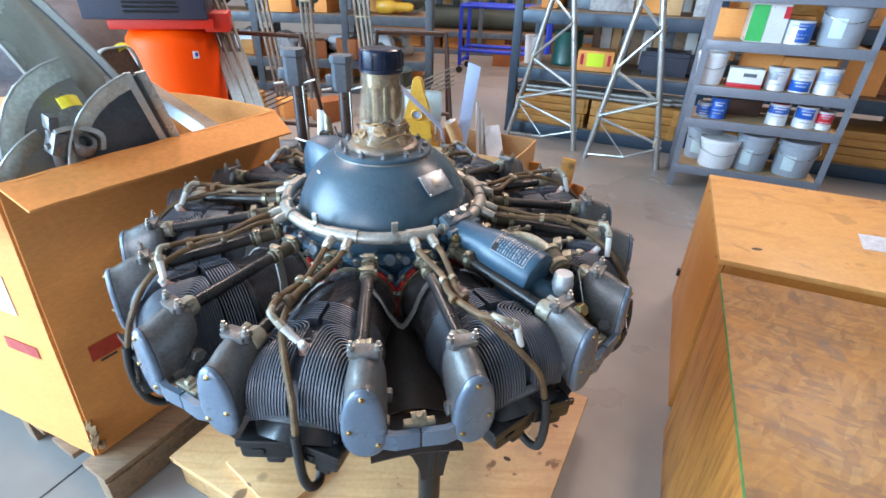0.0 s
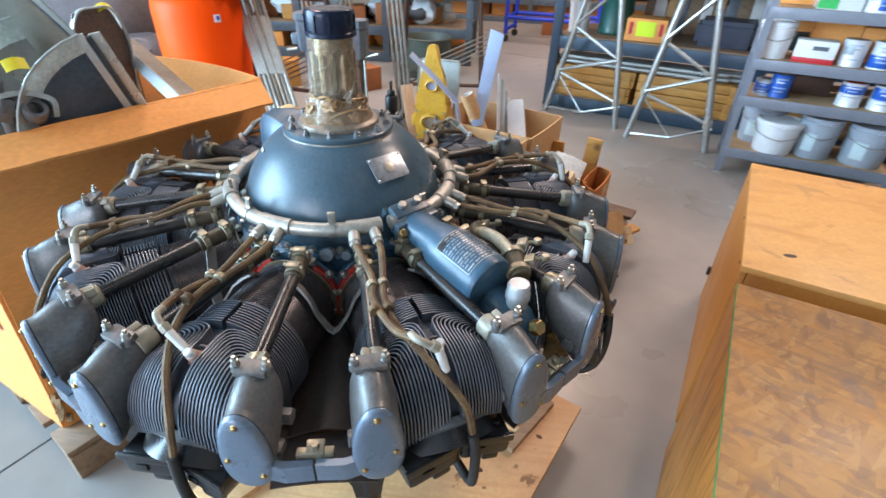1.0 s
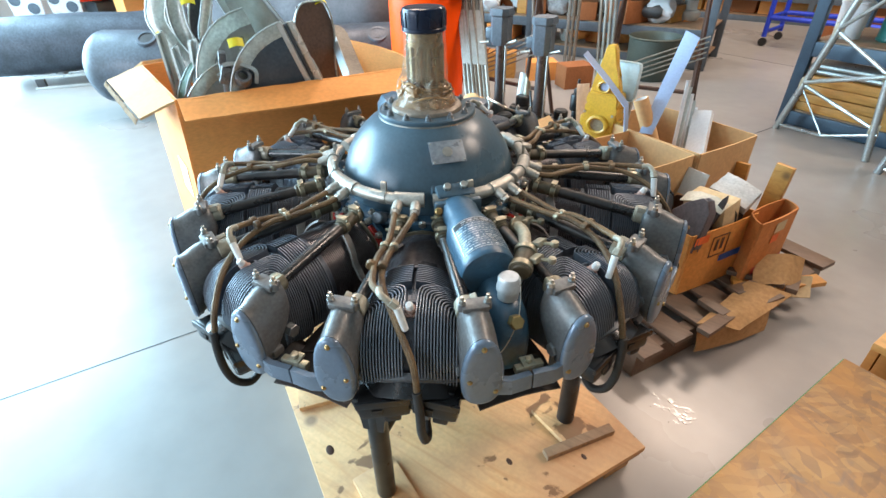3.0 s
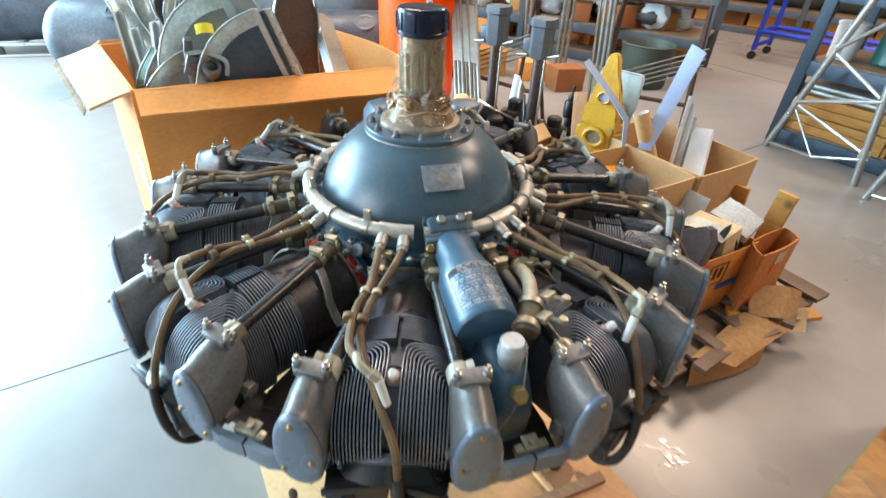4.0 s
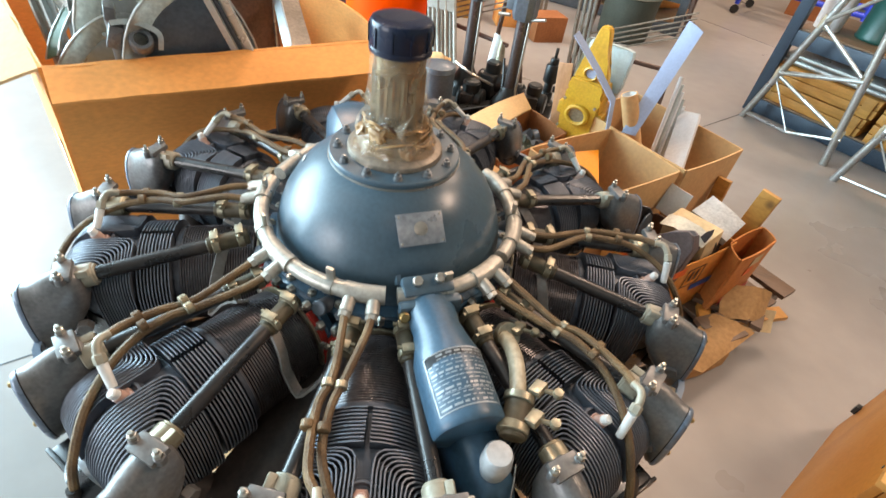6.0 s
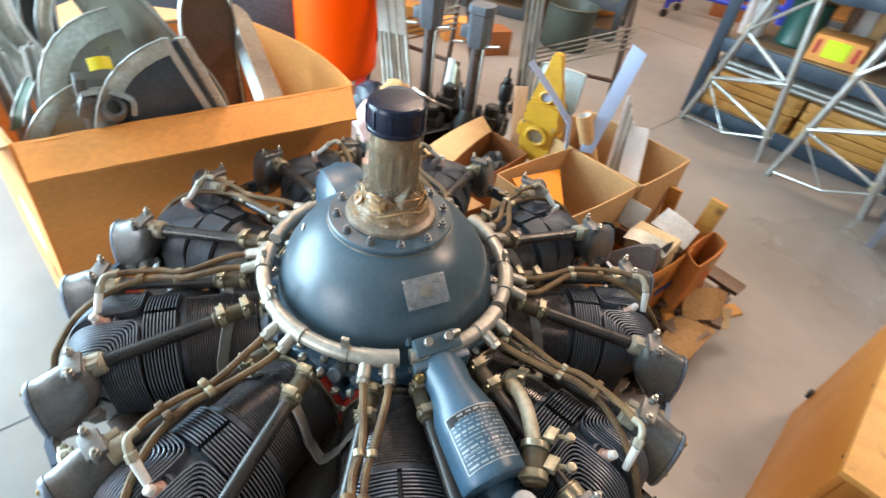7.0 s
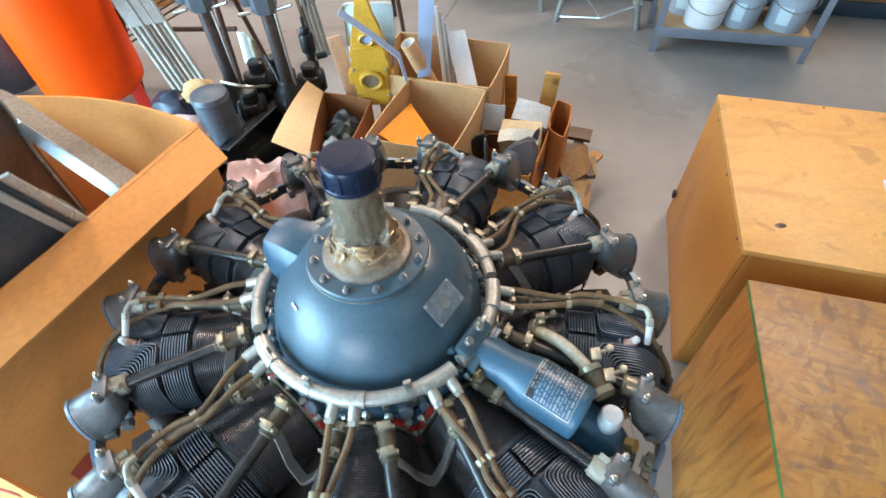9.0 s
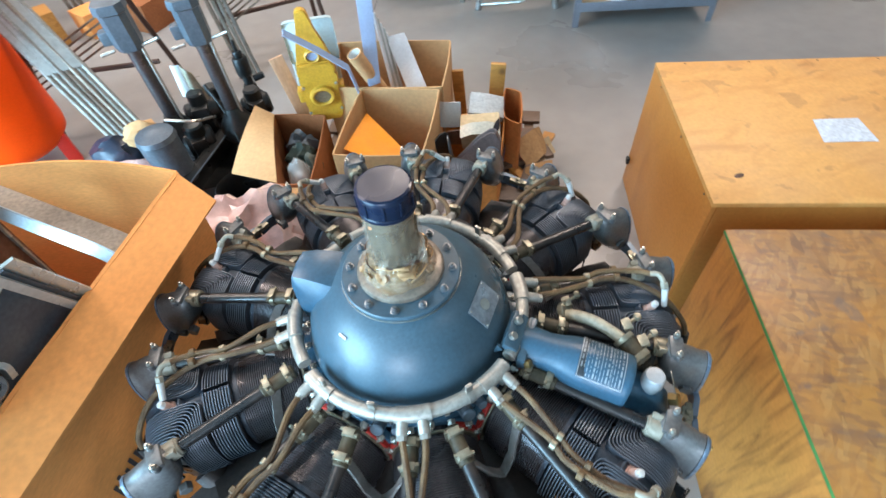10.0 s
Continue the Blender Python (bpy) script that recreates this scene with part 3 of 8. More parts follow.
# the splined shaft in its film, with the cap on top
sp = bmesh.new()
prof = []
for k in range(48):
    r = 0.0385 if (k // 2) % 2 else 0.0335
    prof.append((r * math.cos(2 * math.pi * k / 48), r * math.sin(2 * math.pi * k / 48)))
prism(sp, prof, 0.945, 1.02)
lathe(sp, [(0, 0.90), (0.050, 0.90), (0.050, 0.915), (0.040, 0.925), (0.040, 0.948), (0, 0.948)], 32)
lathe(sp, [(0, 1.018), (0.036, 1.018), (0.036, 1.05), (0, 1.05)], 32)
shaft = part("propeller_shaft", sp, SPLINE, ENG, "brown preserved splined propeller shaft")
tw = bmesh.new()
lathe(tw, [(0.060, 0.903), (0.0585, 0.912), (0.056, 0.922), (0.053, 0.930), (0.050, 0.938), (0.0475, 0.946), (0.046, 0.955), (0.045, 0.965), (0.0445, 0.976), (0.044, 0.988), (0.043, 1.0), (0.0425, 1.015), (0.0415, 1.03), (0.041, 1.045)], 64)
for v in tw.verts:
    k = 1 + min(1.0, (1.06 - v.co.z) * 9) * (0.13 * noise.noise(v.co * 40) + 0.08 * noise.noise(v.co * 110))
    v.co.x, v.co.y = v.co.x * k, v.co.y * k
part("shaft_film", tw, FILM, shaft, "crinkled clear film round the shaft")
wx = bmesh.new()
lathe(wx, [(0.062, 0.903), (0.061, 0.908), (0.054, 0.918), (0.050, 0.934), (0.046, 0.945), (0.0425, 0.950)], 56)
for v in wx.verts:
    k = 1 + 0.16 * noise.noise(v.co * 60) + 0.08 * noise.noise(v.co * 160)
    v.co.x, v.co.y = v.co.x * k, v.co.y * k
    v.co.z += 0.006 * noise.noise(v.co * 80)
part("wax_paper_wrap", wx, WAXF, shaft, "crumpled brown wax paper at the shaft foot")
for k in range(7):
    lump = bmesh.new()
    p = pol(0.047, 20 + 51 * k, 0.915 + 0.012 * (k % 3))
    crumple(lump, p, (0.012 + 0.004 * (k % 2), 0.012, 0.011), 30 + k, 3, 0.5)
    part("wax_paper_wad", lump, WAX, shaft, "wad of brown wax paper")
rw = random.Random(21)
for k in range(11):
    a0, z0, span = rw.uniform(0, 360), 0.912 + 0.0042 * k, rw.uniform(70, 170)
    pts = [pol(0.0565 - 0.00105 * k + rw.uniform(-0.003, 0.004), a0 + span * i / 5, z0 + rw.uniform(-0.006, 0.006)) for i in range(6)]
    part("wax_paper_fold", build(hose, pts, rw.uniform(0.0011, 0.0024), 6, 4), (WAX, BROWNP, SPLINE)[k % 3], shaft, "twisted fold of brown wax paper")
flp = bmesh.new()
for k, (a, z, w) in enumerate(((-140, 0.955, 0.045), (170, 0.945, 0.05), (-60, 0.95, 0.03), (110, 0.96, 0.04), (-100, 0.935, 0.03))):
    p = pol(0.044, a, z)
    q = pol(0.044 + w * 0.4, a + 14, z - 0.016 + 0.02 * (k % 2))
    t = pol(0.04, a + 50, z + 0.022)
    sheet(flp, (p, q, (q + t) / 2 + Vector((0, 0, 0.018)), t), 0.0006, 5, 4, 0.008, 0.003, k)
part("film_fold", flp, FILM, shaft, "loose fold of clear film")
cp = bmesh.new()
lathe(cp, [(0, 1.044), (0.0395, 1.044), (0.0430, 1.046), (0.0430, 1.051), (0.0415, 1.053), (0.0, 1.053)], 40)
lathe(cp, [(0.0, 1.052), (0.0418, 1.052), (0.0424, 1.055), (0.0426, 1.078), (0.0422, 1.082), (0.0405, 1.0855), (0.037, 1.087), (0.0, 1.0875)], 20)
shaft_cap = part("shaft_cap", cp, CAPB, ENG, "glossy blue-black ribbed plastic shaft cap", 20)
for k in range(10):
    put("cap_rib", mesh(build(box, (0.003, 0.005, 0.026), pose(0, 0, 0, 0, 0, 36 * k) @ pose(0.0424, 0, 1.067), 0.001), "cap_rib", CAPB), shaft_cap)
# the square data plate on the dome
mid, nn = Vector((0.112, -0.092, 0.851)), Vector((0.53, -0.435, 0.728)).normalized()
pm = Matrix.Translation(mid) @ nn.to_track_quat("Z", "Y").to_matrix().to_4x4()
xd = Vector((0.121 - 0.078, -0.054 + 0.108, -0.002))
xd = (xd - nn * xd.dot(nn)).normalized()
pm = Matrix((xd, nn.cross(xd), nn)).transposed().to_4x4()
pm.translation = mid + nn * 0.0035
pl = block("data_plate", (0.068, 0.046, 0.0016), pm, PLATE, ENG, "small worn square plate on the dome", 0.0005)
part("plate_emblem", build(lathe, [(0, 0.0008), (0.010, 0.0008), (0.010, 0.0016), (0.007, 0.002), (0, 0.002)], 20, pm), STEEL, pl)
for sx in (-1, 1):
    for sy in (-1, 1):
        part("plate_rivet", build(lathe, [(0, 0.0008), (0.0022, 0.0008), (0.0015, 0.0022), (0, 0.0024)], 8, pm @ Matrix.Translation((0.03 * sx, 0.019 * sy, 0))), STEEL, pl)
# Short white strip laid on the dome.
block("dome_mark", (0.004, 0.016, 0.001), pose(0, 0, 0, 0, 0, -150) @ pose(0.142, 0, 0.8585, 0, 48, 0), PAPER, ENG, "small white mark on the dome", 0)
# the crankcase under the dome
main = [(0.0, 0.742), (0.176, 0.742), (0.206, 0.738), (0.210, 0.730), (0.206, 0.722), (0.196, 0.715), (0.196, 0.58), (0.205, 0.57), (0.19, 0.56), (0.175, 0.545), (0.16, 0.44), (0.12, 0.40), (0.0, 0.40)]
case = part("crankcase", build(lathe, main, 72), ENAMEL2, ENG, "dark blue main crankcase")
nut = bmesh.new()
lathe(nut, [(0, 0), (0.0075, 0), (0.0075, 0.007), (0.006, 0.009), (0.0035, 0.009), (0.0035, 0.013), (0, 0.0135)], 6)
nut = mesh(nut, "nut", STEEL)
for k in range(27):
    put("case_nut", nut, case, Matrix.Translation(pol(0.200, 4 + 360 / 27 * k, 0.734)))

# one cylinder, its x axis pointing outwards
barrel = [(0.0, 0.19), (0.066, 0.19), (0.066, 0.226)]
for k in range(30):
    u = 0.228 + 0.0038 * k
    R_ = 0.0755 + 0.0045 * min(1.0, k / 8)
    barrel += [(R_ - 0.005, u), (R_, u + 0.0004), (R_, u + 0.0026), (R_ - 0.005, u + 0.0030)]
barrel += [(0.072, 0.345), (0.0, 0.345)]
M_barrel = mesh(build(lathe, barrel, 36, TOX), "cylinder", BARREL)
M_base = mesh(build(lathe, [(0.066, 0.196), (0.088, 0.196), (0.089, 0.199), (0.089, 0.207), (0.087, 0.209), (0.07, 0.209)], 32, TOX), "base_flange", ENAMEL2)
RED_ = [(0.069, 0.2092), (0.0835, 0.2094), (0.0840, 0.2105), (0.0840, 0.2175), (0.0825, 0.2185), (0.069, 0.2188)]
M_red = [mesh(build(lathe, RED_, 20, TOX @ pose(0, 0, 0, 0, 0, 180), a0, a1), "red_band", REDB) for a0, a1 in ((30, 125), (235, 330))]
M_white = mesh(build(lathe, [(0.0690, 0.2190), (0.0785, 0.2190), (0.0785, 0.2225), (0.069, 0.2225)], 32, TOX), "clamp_band", CADM)


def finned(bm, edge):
    """A dark fin with a pale worn edge; lit-edge contrast is put into its colours."""
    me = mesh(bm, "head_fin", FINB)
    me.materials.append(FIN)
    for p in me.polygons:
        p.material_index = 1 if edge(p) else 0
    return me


def core(bm):
    lathe(bm, [(0, 0.335), (0.078, 0.335), (0.081, 0.338), (0.081, 0.344), (0.074, 0.346), (0.076, 0.455), (0.071, 0.475), (0.060, 0.492), (0.042, 0.504), (0.02, 0.510), (0, 0.511)], 36, TOX)


M_core = mesh(build(core), "cylinder_head", CAST)


def ring_fin(bm, u):
    lathe(bm, [(0.073, u), (0.0912, u + 0.0003), (0.0912, u + 0.0022), (0.073, u + 0.0025), (0.073, u)], 36, TOX @ pose(0, 0, 0, 0, 0, 180), 2.2, 357.8)
    # the notch of each ring lies at the front, where the two blocks of fins part


def rim_face(p):
    c = p.center
    return math.hypot(c.y, c.z - AXZ) > 0.0900


M_ring = [finned(build(ring_fin, 0.349 + 0.0049 * k), rim_face) for k in range(10)]


def elbow_fin(bm, k, side):
    """A fin that climbs the head's end, runs along its front and turns off round its side."""
    v, uk, R = 0.0100 + 0.00465 * k, 0.402 + 0.0039 * k, 0.0895
    top = (R ** 3 - v ** 3) ** (1 / 3)
    f0 = math.atan2(v, top)
    e = 0.066 - 0.004 * (v / 0.07) ** 2

    def rho(f):
        return R / (abs(math.sin(f)) ** 3 + abs(math.cos(f)) ** 3) ** (1 / 3)
    pts = []
    lowest = 4 - 16 * (v / 0.07) ** 2
    for q in (lowest, 18, 32, 46, 58, 70, 82):
        c, s_ = math.cos(radians(q)), math.sin(radians(q))
        nrm = Vector((c / e, 0, s_ / top)).normalized()
        pts.append((Vector((0.457 + e * c, v, top * s_)), nrm))
    u = 0.452
    while u > uk + 0.014:
        pts.append((Vector((u, v, top)), Vector((0, v, top)).normalized() if u < 0.43 else Vector((0, 0, 1))))
        u -= 0.012
    for du, df in ((0.009, 0.02), (0.004, 0.06), (0.001, 0.13)):
        f = f0 + df
        pts.append((Vector((uk + du, rho(f) * math.sin(f), rho(f) * math.cos(f))), Vector((0, math.sin(f), math.cos(f)))))
    f = f0 + 0.25
    while f < 2.9:
        pts.append((Vector((uk, rho(f) * math.sin(f), rho(f) * math.cos(f))), Vector((0, math.sin(f), math.cos(f)))))
        f += 0.22
    rings = []
    for i, (p, nrm) in enumerate(pts):
        t = (pts[min(i + 1, len(pts) - 1)][0] - pts[max(i - 1, 0)][0]).normalized()
        w = t.cross(nrm).normalized() * 0.0011
        ring = [p + w * 0.85, p - w * 0.85, p - w - nrm * 0.024, p + w - nrm * 0.024]
        rings.append([Vector((q.x, q.y * side, AXZ + q.z)) for q in ring])
    loft(bm, rings)


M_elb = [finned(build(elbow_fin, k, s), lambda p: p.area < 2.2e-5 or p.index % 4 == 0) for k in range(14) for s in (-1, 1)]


def boss(bm):
    d = Vector((0.42, 0, 0.91)).normalized()
    m = Matrix.Translation((0.449, 0, AXZ + 0.066)) @ d.to_track_quat("Z", "Y").to_matrix().to_4x4()
    lathe(bm, [(0, 0), (0.021, 0), (0.020, 0.012), (0.017, 0.0135), (0.014, 0.010), (0, 0.010)], 24, m)
    lathe(bm, [(0.012, 0.009), (0.0165, -0.002)], 4, m)


M_boss = mesh(build(boss), "plug_boss", CAST)
PD = Vector((0.42, 0, 0.91)).normalized()
PO = Vector((0.449, 0, AXZ + 0.066))


def plug(bm):
    m = Matrix.Translation(PO) @ PD.to_track_quat("Z", "Y").to_matrix().to_4x4()
    lathe(bm, [(0, 0.009), (0.0115, 0.009), (0.0115, 0.016), (0, 0.016)], 6, m)
    lathe(bm, [(0, 0.015), (0.008, 0.015), (0.0075, 0.028), (0, 0.028)], 14, m)


M_plug = mesh(build(plug), "spark_plug", PINK)
M_tip = mesh(build(lathe, [(0, 0.027), (0.0065, 0.027), (0.006, 0.036), (0.004, 0.038), (0, 0.038)], 12, Matrix.Translation(PO) @ PD.to_track_quat("Z", "Y").to_matrix().to_4x4()), "plug_tip", IVORY)


def egg(x, hw, z0, z1, low=1.14, n=28):
    """An upright pear-shaped section, broader below."""
    out = []
    for k in range(n):
        a = 2 * math.pi * k / n
        c, s = math.cos(a), math.sin(a)
        w = hw * (low - 0.30 * ((s + 1) / 2) ** 1.4)
        out.append(Vector((x, w * (abs(c) ** 0.85) * (1 if c > 0 else -1), (z0 + z1) / 2 + (z1 - z0) / 2 * (abs(s) ** 0.9) * (1 if s > 0 else -1))))
    return out


def rocker(bm):
    loft(bm, [egg(0.4600, 0.012, 0.706, 0.738), egg(0.4618, 0.0185, 0.696, 0.746), egg(0.466, 0.0235, 0.684, 0.7515), egg(0.474, 0.0268, 0.670, 0.7540), egg(0.486, 0.0284, 0.654, 0.7535), egg(0.500, 0.0292, 0.638, 0.7505), egg(0.514, 0.0294, 0.624, 0.7450), egg(0.5250, 0.0294, 0.616, 0.7395), egg(0.5285, 0.0308, 0.611, 0.7385), egg(0.534, 0.0308, 0.611, 0.7375)])
    box(bm, (0.024, 0.040, 0.010), pose(0.4790, 0, 0.7520, 0, 4, 0), 0.003)
    for y in (-0.019, 0.019):
        cyl(bm, (0.4800, y, 0.7460), (0.4800, y, 0.7585), 0.0068, 0.0062, 12, 0.001)
    cyl(bm, (0.476, 0.022, 0.664), (0.476, 0.036, 0.664), 0.0115, 0.0115, 6, 0.001)
    cyl(bm, (0.515, -0.024, 0.664), (0.515, -0.036, 0.664), 0.0115, 0.0115, 6, 0.001)
    box(bm, (0.022, 0.020, 0.016), pose(0.511, 0.024, 0.646, 0, 0, 0), 0.005)


M_rock = mesh(build(rocker), "rocker_box", ALU)


def cover(bm):
    loft(bm, [egg(0.5355, 0.0311, 0.608, 0.7380), egg(0.539, 0.0311, 0.608, 0.7375), egg(0.5422, 0.0288, 0.611, 0.7345), egg(0.5440, 0.0248, 0.617, 0.7285), egg(0.5448, 0.0162, 0.634, 0.712)])


M_cover = mesh(build(cover), "rocker_cover", COVER)
M_gask = mesh(build(lambda bm: loft(bm, [egg(0.5335, 0.0301, 0.610, 0.7365), egg(0.5358, 0.0301, 0.610, 0.7365)])), "cover_gasket", RUBBER)
M_screw = mesh(build(lathe, [(0, -0.002), (0.0052, -0.002), (0.0052, 0.0010), (0.0038, 0.0022), (0.0038, 0.0036), (0.002, 0.005), (0, 0.005)], 10, pose(0, 0, 0, 0, 90, 0)), "cover_screw", BRASS)
M_stud = mesh(build(lathe, [(0, -0.004), (0.0052, -0.004), (0.0052, 0.003), (0.003, 0.004), (0.003, 0.009), (0, 0.0095)], 6), "box_stud", STEEL)


def arm(bm, side):
    pts = [pol(0.536, 2.0 * side, 0), pol(0.540, 4.6 * side, 0), pol(0.536, 8.2 * side, 0)]
    pts = [Vector((p.x, p.y, 0.641 - 0.002 * i)) for i, p in enumerate(pts)]
    strip(bm, pts, 0.030, 0.010, (0, 0, 1))


M_arm = {s: mesh(build(arm, s), "drain_arm", COVER) for s in (-1, 1)}


def tube_pts(side):
    return pol(0.243, 8.2 * side, 0.752), pol(0.474, 10.6 * side, 0.729)


def frac(a, b, t):
    return a + (b - a) * t


rnd = random.Random(4)
for ci, ang in enumerate(ANG):
    R = pose(0, 0, 0, 0, 0, ang)
    cy = put("cylinder", M_barrel, ENG, R, "black finned cylinder with a blue-grey head")
    I = Matrix()
    put("base_flange", M_base, cy, I)
    for me in M_red:
        put("red_band", me, cy, I, "red painted band at the cylinder foot")
    put("clamp_band", M_white, cy, I)
    for k in range(9):
        a = -96 + 24 * k
        put("hold_down_nut", nut, cy, TOX @ Matrix.Translation((0.0865 * -math.cos(radians(a)), 0.0865 * math.sin(radians(a)), 0.2085)))
    put("cylinder_head", M_core, cy, I)
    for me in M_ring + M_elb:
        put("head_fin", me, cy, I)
    put("plug_boss", M_boss, cy, I)
    put("spark_plug", M_plug, cy, I, "spark plug with a pale tip")
    put("plug_tip", M_tip, cy, I)
    for s in (-1, 1):
        B = pose(0, 0, 0, 0, 0, 11.6 * s)
        put("rocker_box", M_rock, cy, B, "grey aluminium rocker box")
        put("rocker_cover", M_cover, cy, B, "blue-grey rocker cover")
        put("cover_gasket", M_gask, cy, B)
        for y, z in ((0.0, 0.725), (-0.020, 0.664), (0.019, 0.638)):
            put("cover_screw", M_screw, cy, B @ pose(0.5425, y * s, z, rnd.uniform(0, 60), 0, 0))
        for y in (-0.019, 0.019):
            put("box_stud", M_stud, cy, B @ pose(0.4800, y, 0.7620, 0, 0, 20 * y * 50))
        put("drain_arm", M_arm[s], cy, B)
        a, b = tube_pts(s)
        tb = bmesh.new()
        cyl(tb, frac(a, b, 0.14), frac(a, b, 0.985), 0.0108, None, 16)
        part("push_rod_tube", tb, TUBEB, cy, "worn black push rod tube")
        hs = bmesh.new()
        cyl(hs, frac(a, b, -0.05), frac(a, b, 0.22), 0.0130, None, 16, 0.002)
        part("rubber_sleeve", hs, OLIVE, cy)
        for t in (0.005, 0.165):
            cl = bmesh.new()
            cyl(cl, frac(a, b, t - 0.022), frac(a, b, t + 0.022), 0.0152, None, 18, 0.001)
            d = (b - a).normalized()
            o = frac(a, b, t) + Vector((0, 0, 0.014))
            box(cl, (0.012, 0.02, 0.011), Matrix.Translation(o) @ d.to_track_quat("X", "Z").to_matrix().to_4x4(), 0.001)
            cyl(cl, o + Vector((-0.0, -0.016, 0.001)), o + Vector((0, 0.016, 0.001)), 0.0028, None, 8)
            part("hose_clamp", cl, CADM, cy)
        col = bmesh.new()
        cyl(col, frac(a, b, 0.880), frac(a, b, 0.985), 0.0172, 0.0180, 20, 0.0015)
        cyl(col, frac(a, b, 0.868), frac(a, b, 0.890), 0.0150, None, 20, 0.001)
        box(col, (0.016, 0.010, 0.010), pose(0, 0, 0, 0, 0, 10.6 * s) @ pose(0.457, 0.012 * s, 0.746, 20 * s, 6, 0), 0.0015)
        part("tube_collar", col, COLLAR if (ci + s) % 3 else CADM, cy, "pale collar on the rocker box")
    # the clamp that ties two rocker covers, and the V-shaped strap between barrels
    G = pose(0, 0, 0, 0, 0, 20)
    cb = bmesh.new()
    box(cb, (0.012, 0.046, 0.013), G @ pose(0.524, 0, 0.652), 0.002)
    box(cb, (0.020, 0.022, 0.004), G @ pose(0.521, 0, 0.660, 0, 10, 0), 0.001)
    cyl(cb, G @ Vector((0.522, 0, 0.660)), G @ Vector((0.522, 0, 0.668)), 0.0055, None, 6, 0.001)
    part("drain_clamp", cb, CADM, cy)
    vs = bmesh.new()
    half = [Vector((u, 0.086 * math.sin(radians(q)), AXZ + 0.086 * math.cos(radians(q)))) for u, q in ((0.272, 24), (0.276, 36), (0.281, 50), (0.287, 66))] + [pol(0.304, 18.6, 0.659)]
    far_ = [pose(0, 0, 0, 0, 0, 40) @ Vector((p.x, -p.y, p.z)) for p in reversed(half)]
    strip(vs, half + [pol(0.307, 20, 0.656)] + far_, 0.017, 0.004, pol(1.0, 20, 0.3))
    part("deflector_strap", vs, STRAPM, cy, "grey V-shaped strap between two barrels")
    # black sheet baffle under the head, with two pressed trays
    bf = bmesh.new()
    strip(bf, smooth_path([pol(0.500, -9.5, 0.606), pol(0.512, -7, 0.622), pol(0.528, -2.5, 0.640), pol(0.530, 1, 0.642), pol(0.520, 5.5, 0.630), pol(0.505, 9.5, 0.606)], 4), 0.034, 0.004, (0.75, 0, -0.4))
    strip(bf, smooth_path([pol(0.462, -10, 0.590), pol(0.500, -6, 0.604), pol(0.512, 0, 0.608), pol(0.500, 6, 0.604), pol(0.462, 10, 0.590)], 3), 0.07, 0.004, (0, 0, 1))
    part("baffle", bf, BLACK, cy, "black sheet-metal baffle")
    for ya, wid, tilt in ((-0.041, 0.080, 4), (0.041, 0.072, -6)):
        tray = bmesh.new()
        m = pose(0.519, ya, 0.603, tilt, -4, tilt * 1.4)
        box(tray, (0.046, wid, 0.036), m, 0.008)
        box(tray, (0.006, wid * 1.04, 0.012), m @ pose(0.023, 0, 0.014), 0.002)
        box(tray, (0.030, wid * 0.35, 0.014), m @ pose(0.006, 0.01, -0.022), 0.005)
        box(tray, (0.004, wid * 0.22, 0.010), m @ pose(0.0235, -0.01, -0.002), 0.001)
        cyl(tray, m @ Vector((0.0, 0.02, 0.016)), m @ Vector((0.0, 0.02, 0.024)), 0.005, None, 8, 0.001)
        part("baffle_tray", tray, BLACK, cy, "pressed black baffle tray")
    lip = bmesh.new()
    strip(lip, smooth_path([pol(0.500, -9.2, 0.628), pol(0.512, -6, 0.642), pol(0.520, 0, 0.652), pol(0.512, 6, 0.642), pol(0.500, 9.2, 0.628)], 4), 0.012, 0.012, (0.3, 0, 1))
    part("head_rim", lip, ALU, cy)
    # Added dark sheets keep the pale platform from showing between the cylinders.
    web = bmesh.new()
    sheet(web, (pol(0.21, 8, 0.600), pol(0.21, 32, 0.600), pol(0.455, 29.5, 0.575), pol(0.455, 10.5, 0.575)), 0.003, 6, 4, -0.03)
    sheet(web, (pol(0.45, 10.5, 0.577), pol(0.45, 29.5, 0.577), pol(0.518, 28.0, 0.566), pol(0.518, 12.0, 0.566)), 0.003, 4, 2, -0.010)
    part("gap_sheet", web, INTAKE, cy, "dark sheet added to close the gap between two cylinders")
    # brown intake pipe behind
    ip = bmesh.new()
    hose(ip, [pol(0.19, 20, 0.50), pol(0.28, 20, 0.52), pol(0.37, 18, 0.52), pol(0.44, 12, 0.55), pol(0.46, 8, 0.58)], 0.030, 14, 5)
    part("intake_pipe", ip, INTAKE, cy, "dark brown intake pipe between cylinders")

# ---- ignition ring with its tees and braided leads ----
ringp = bmesh.new()
for a0, a1 in ((-157, -72), (-52, -8), (0, 68), (78, 108), (118, 148), (158, 195)):
    n = max(3, int((a1 - a0) / 5))
    hose(ringp, [pol(0.209, a0 + (a1 - a0) * i / n, 0.786) for i in range(n + 1)], 0.0118, 14, 2)
ring = part("ignition_ring", ringp, RING, ENG, "satin grey ignition harness ring round the dome")


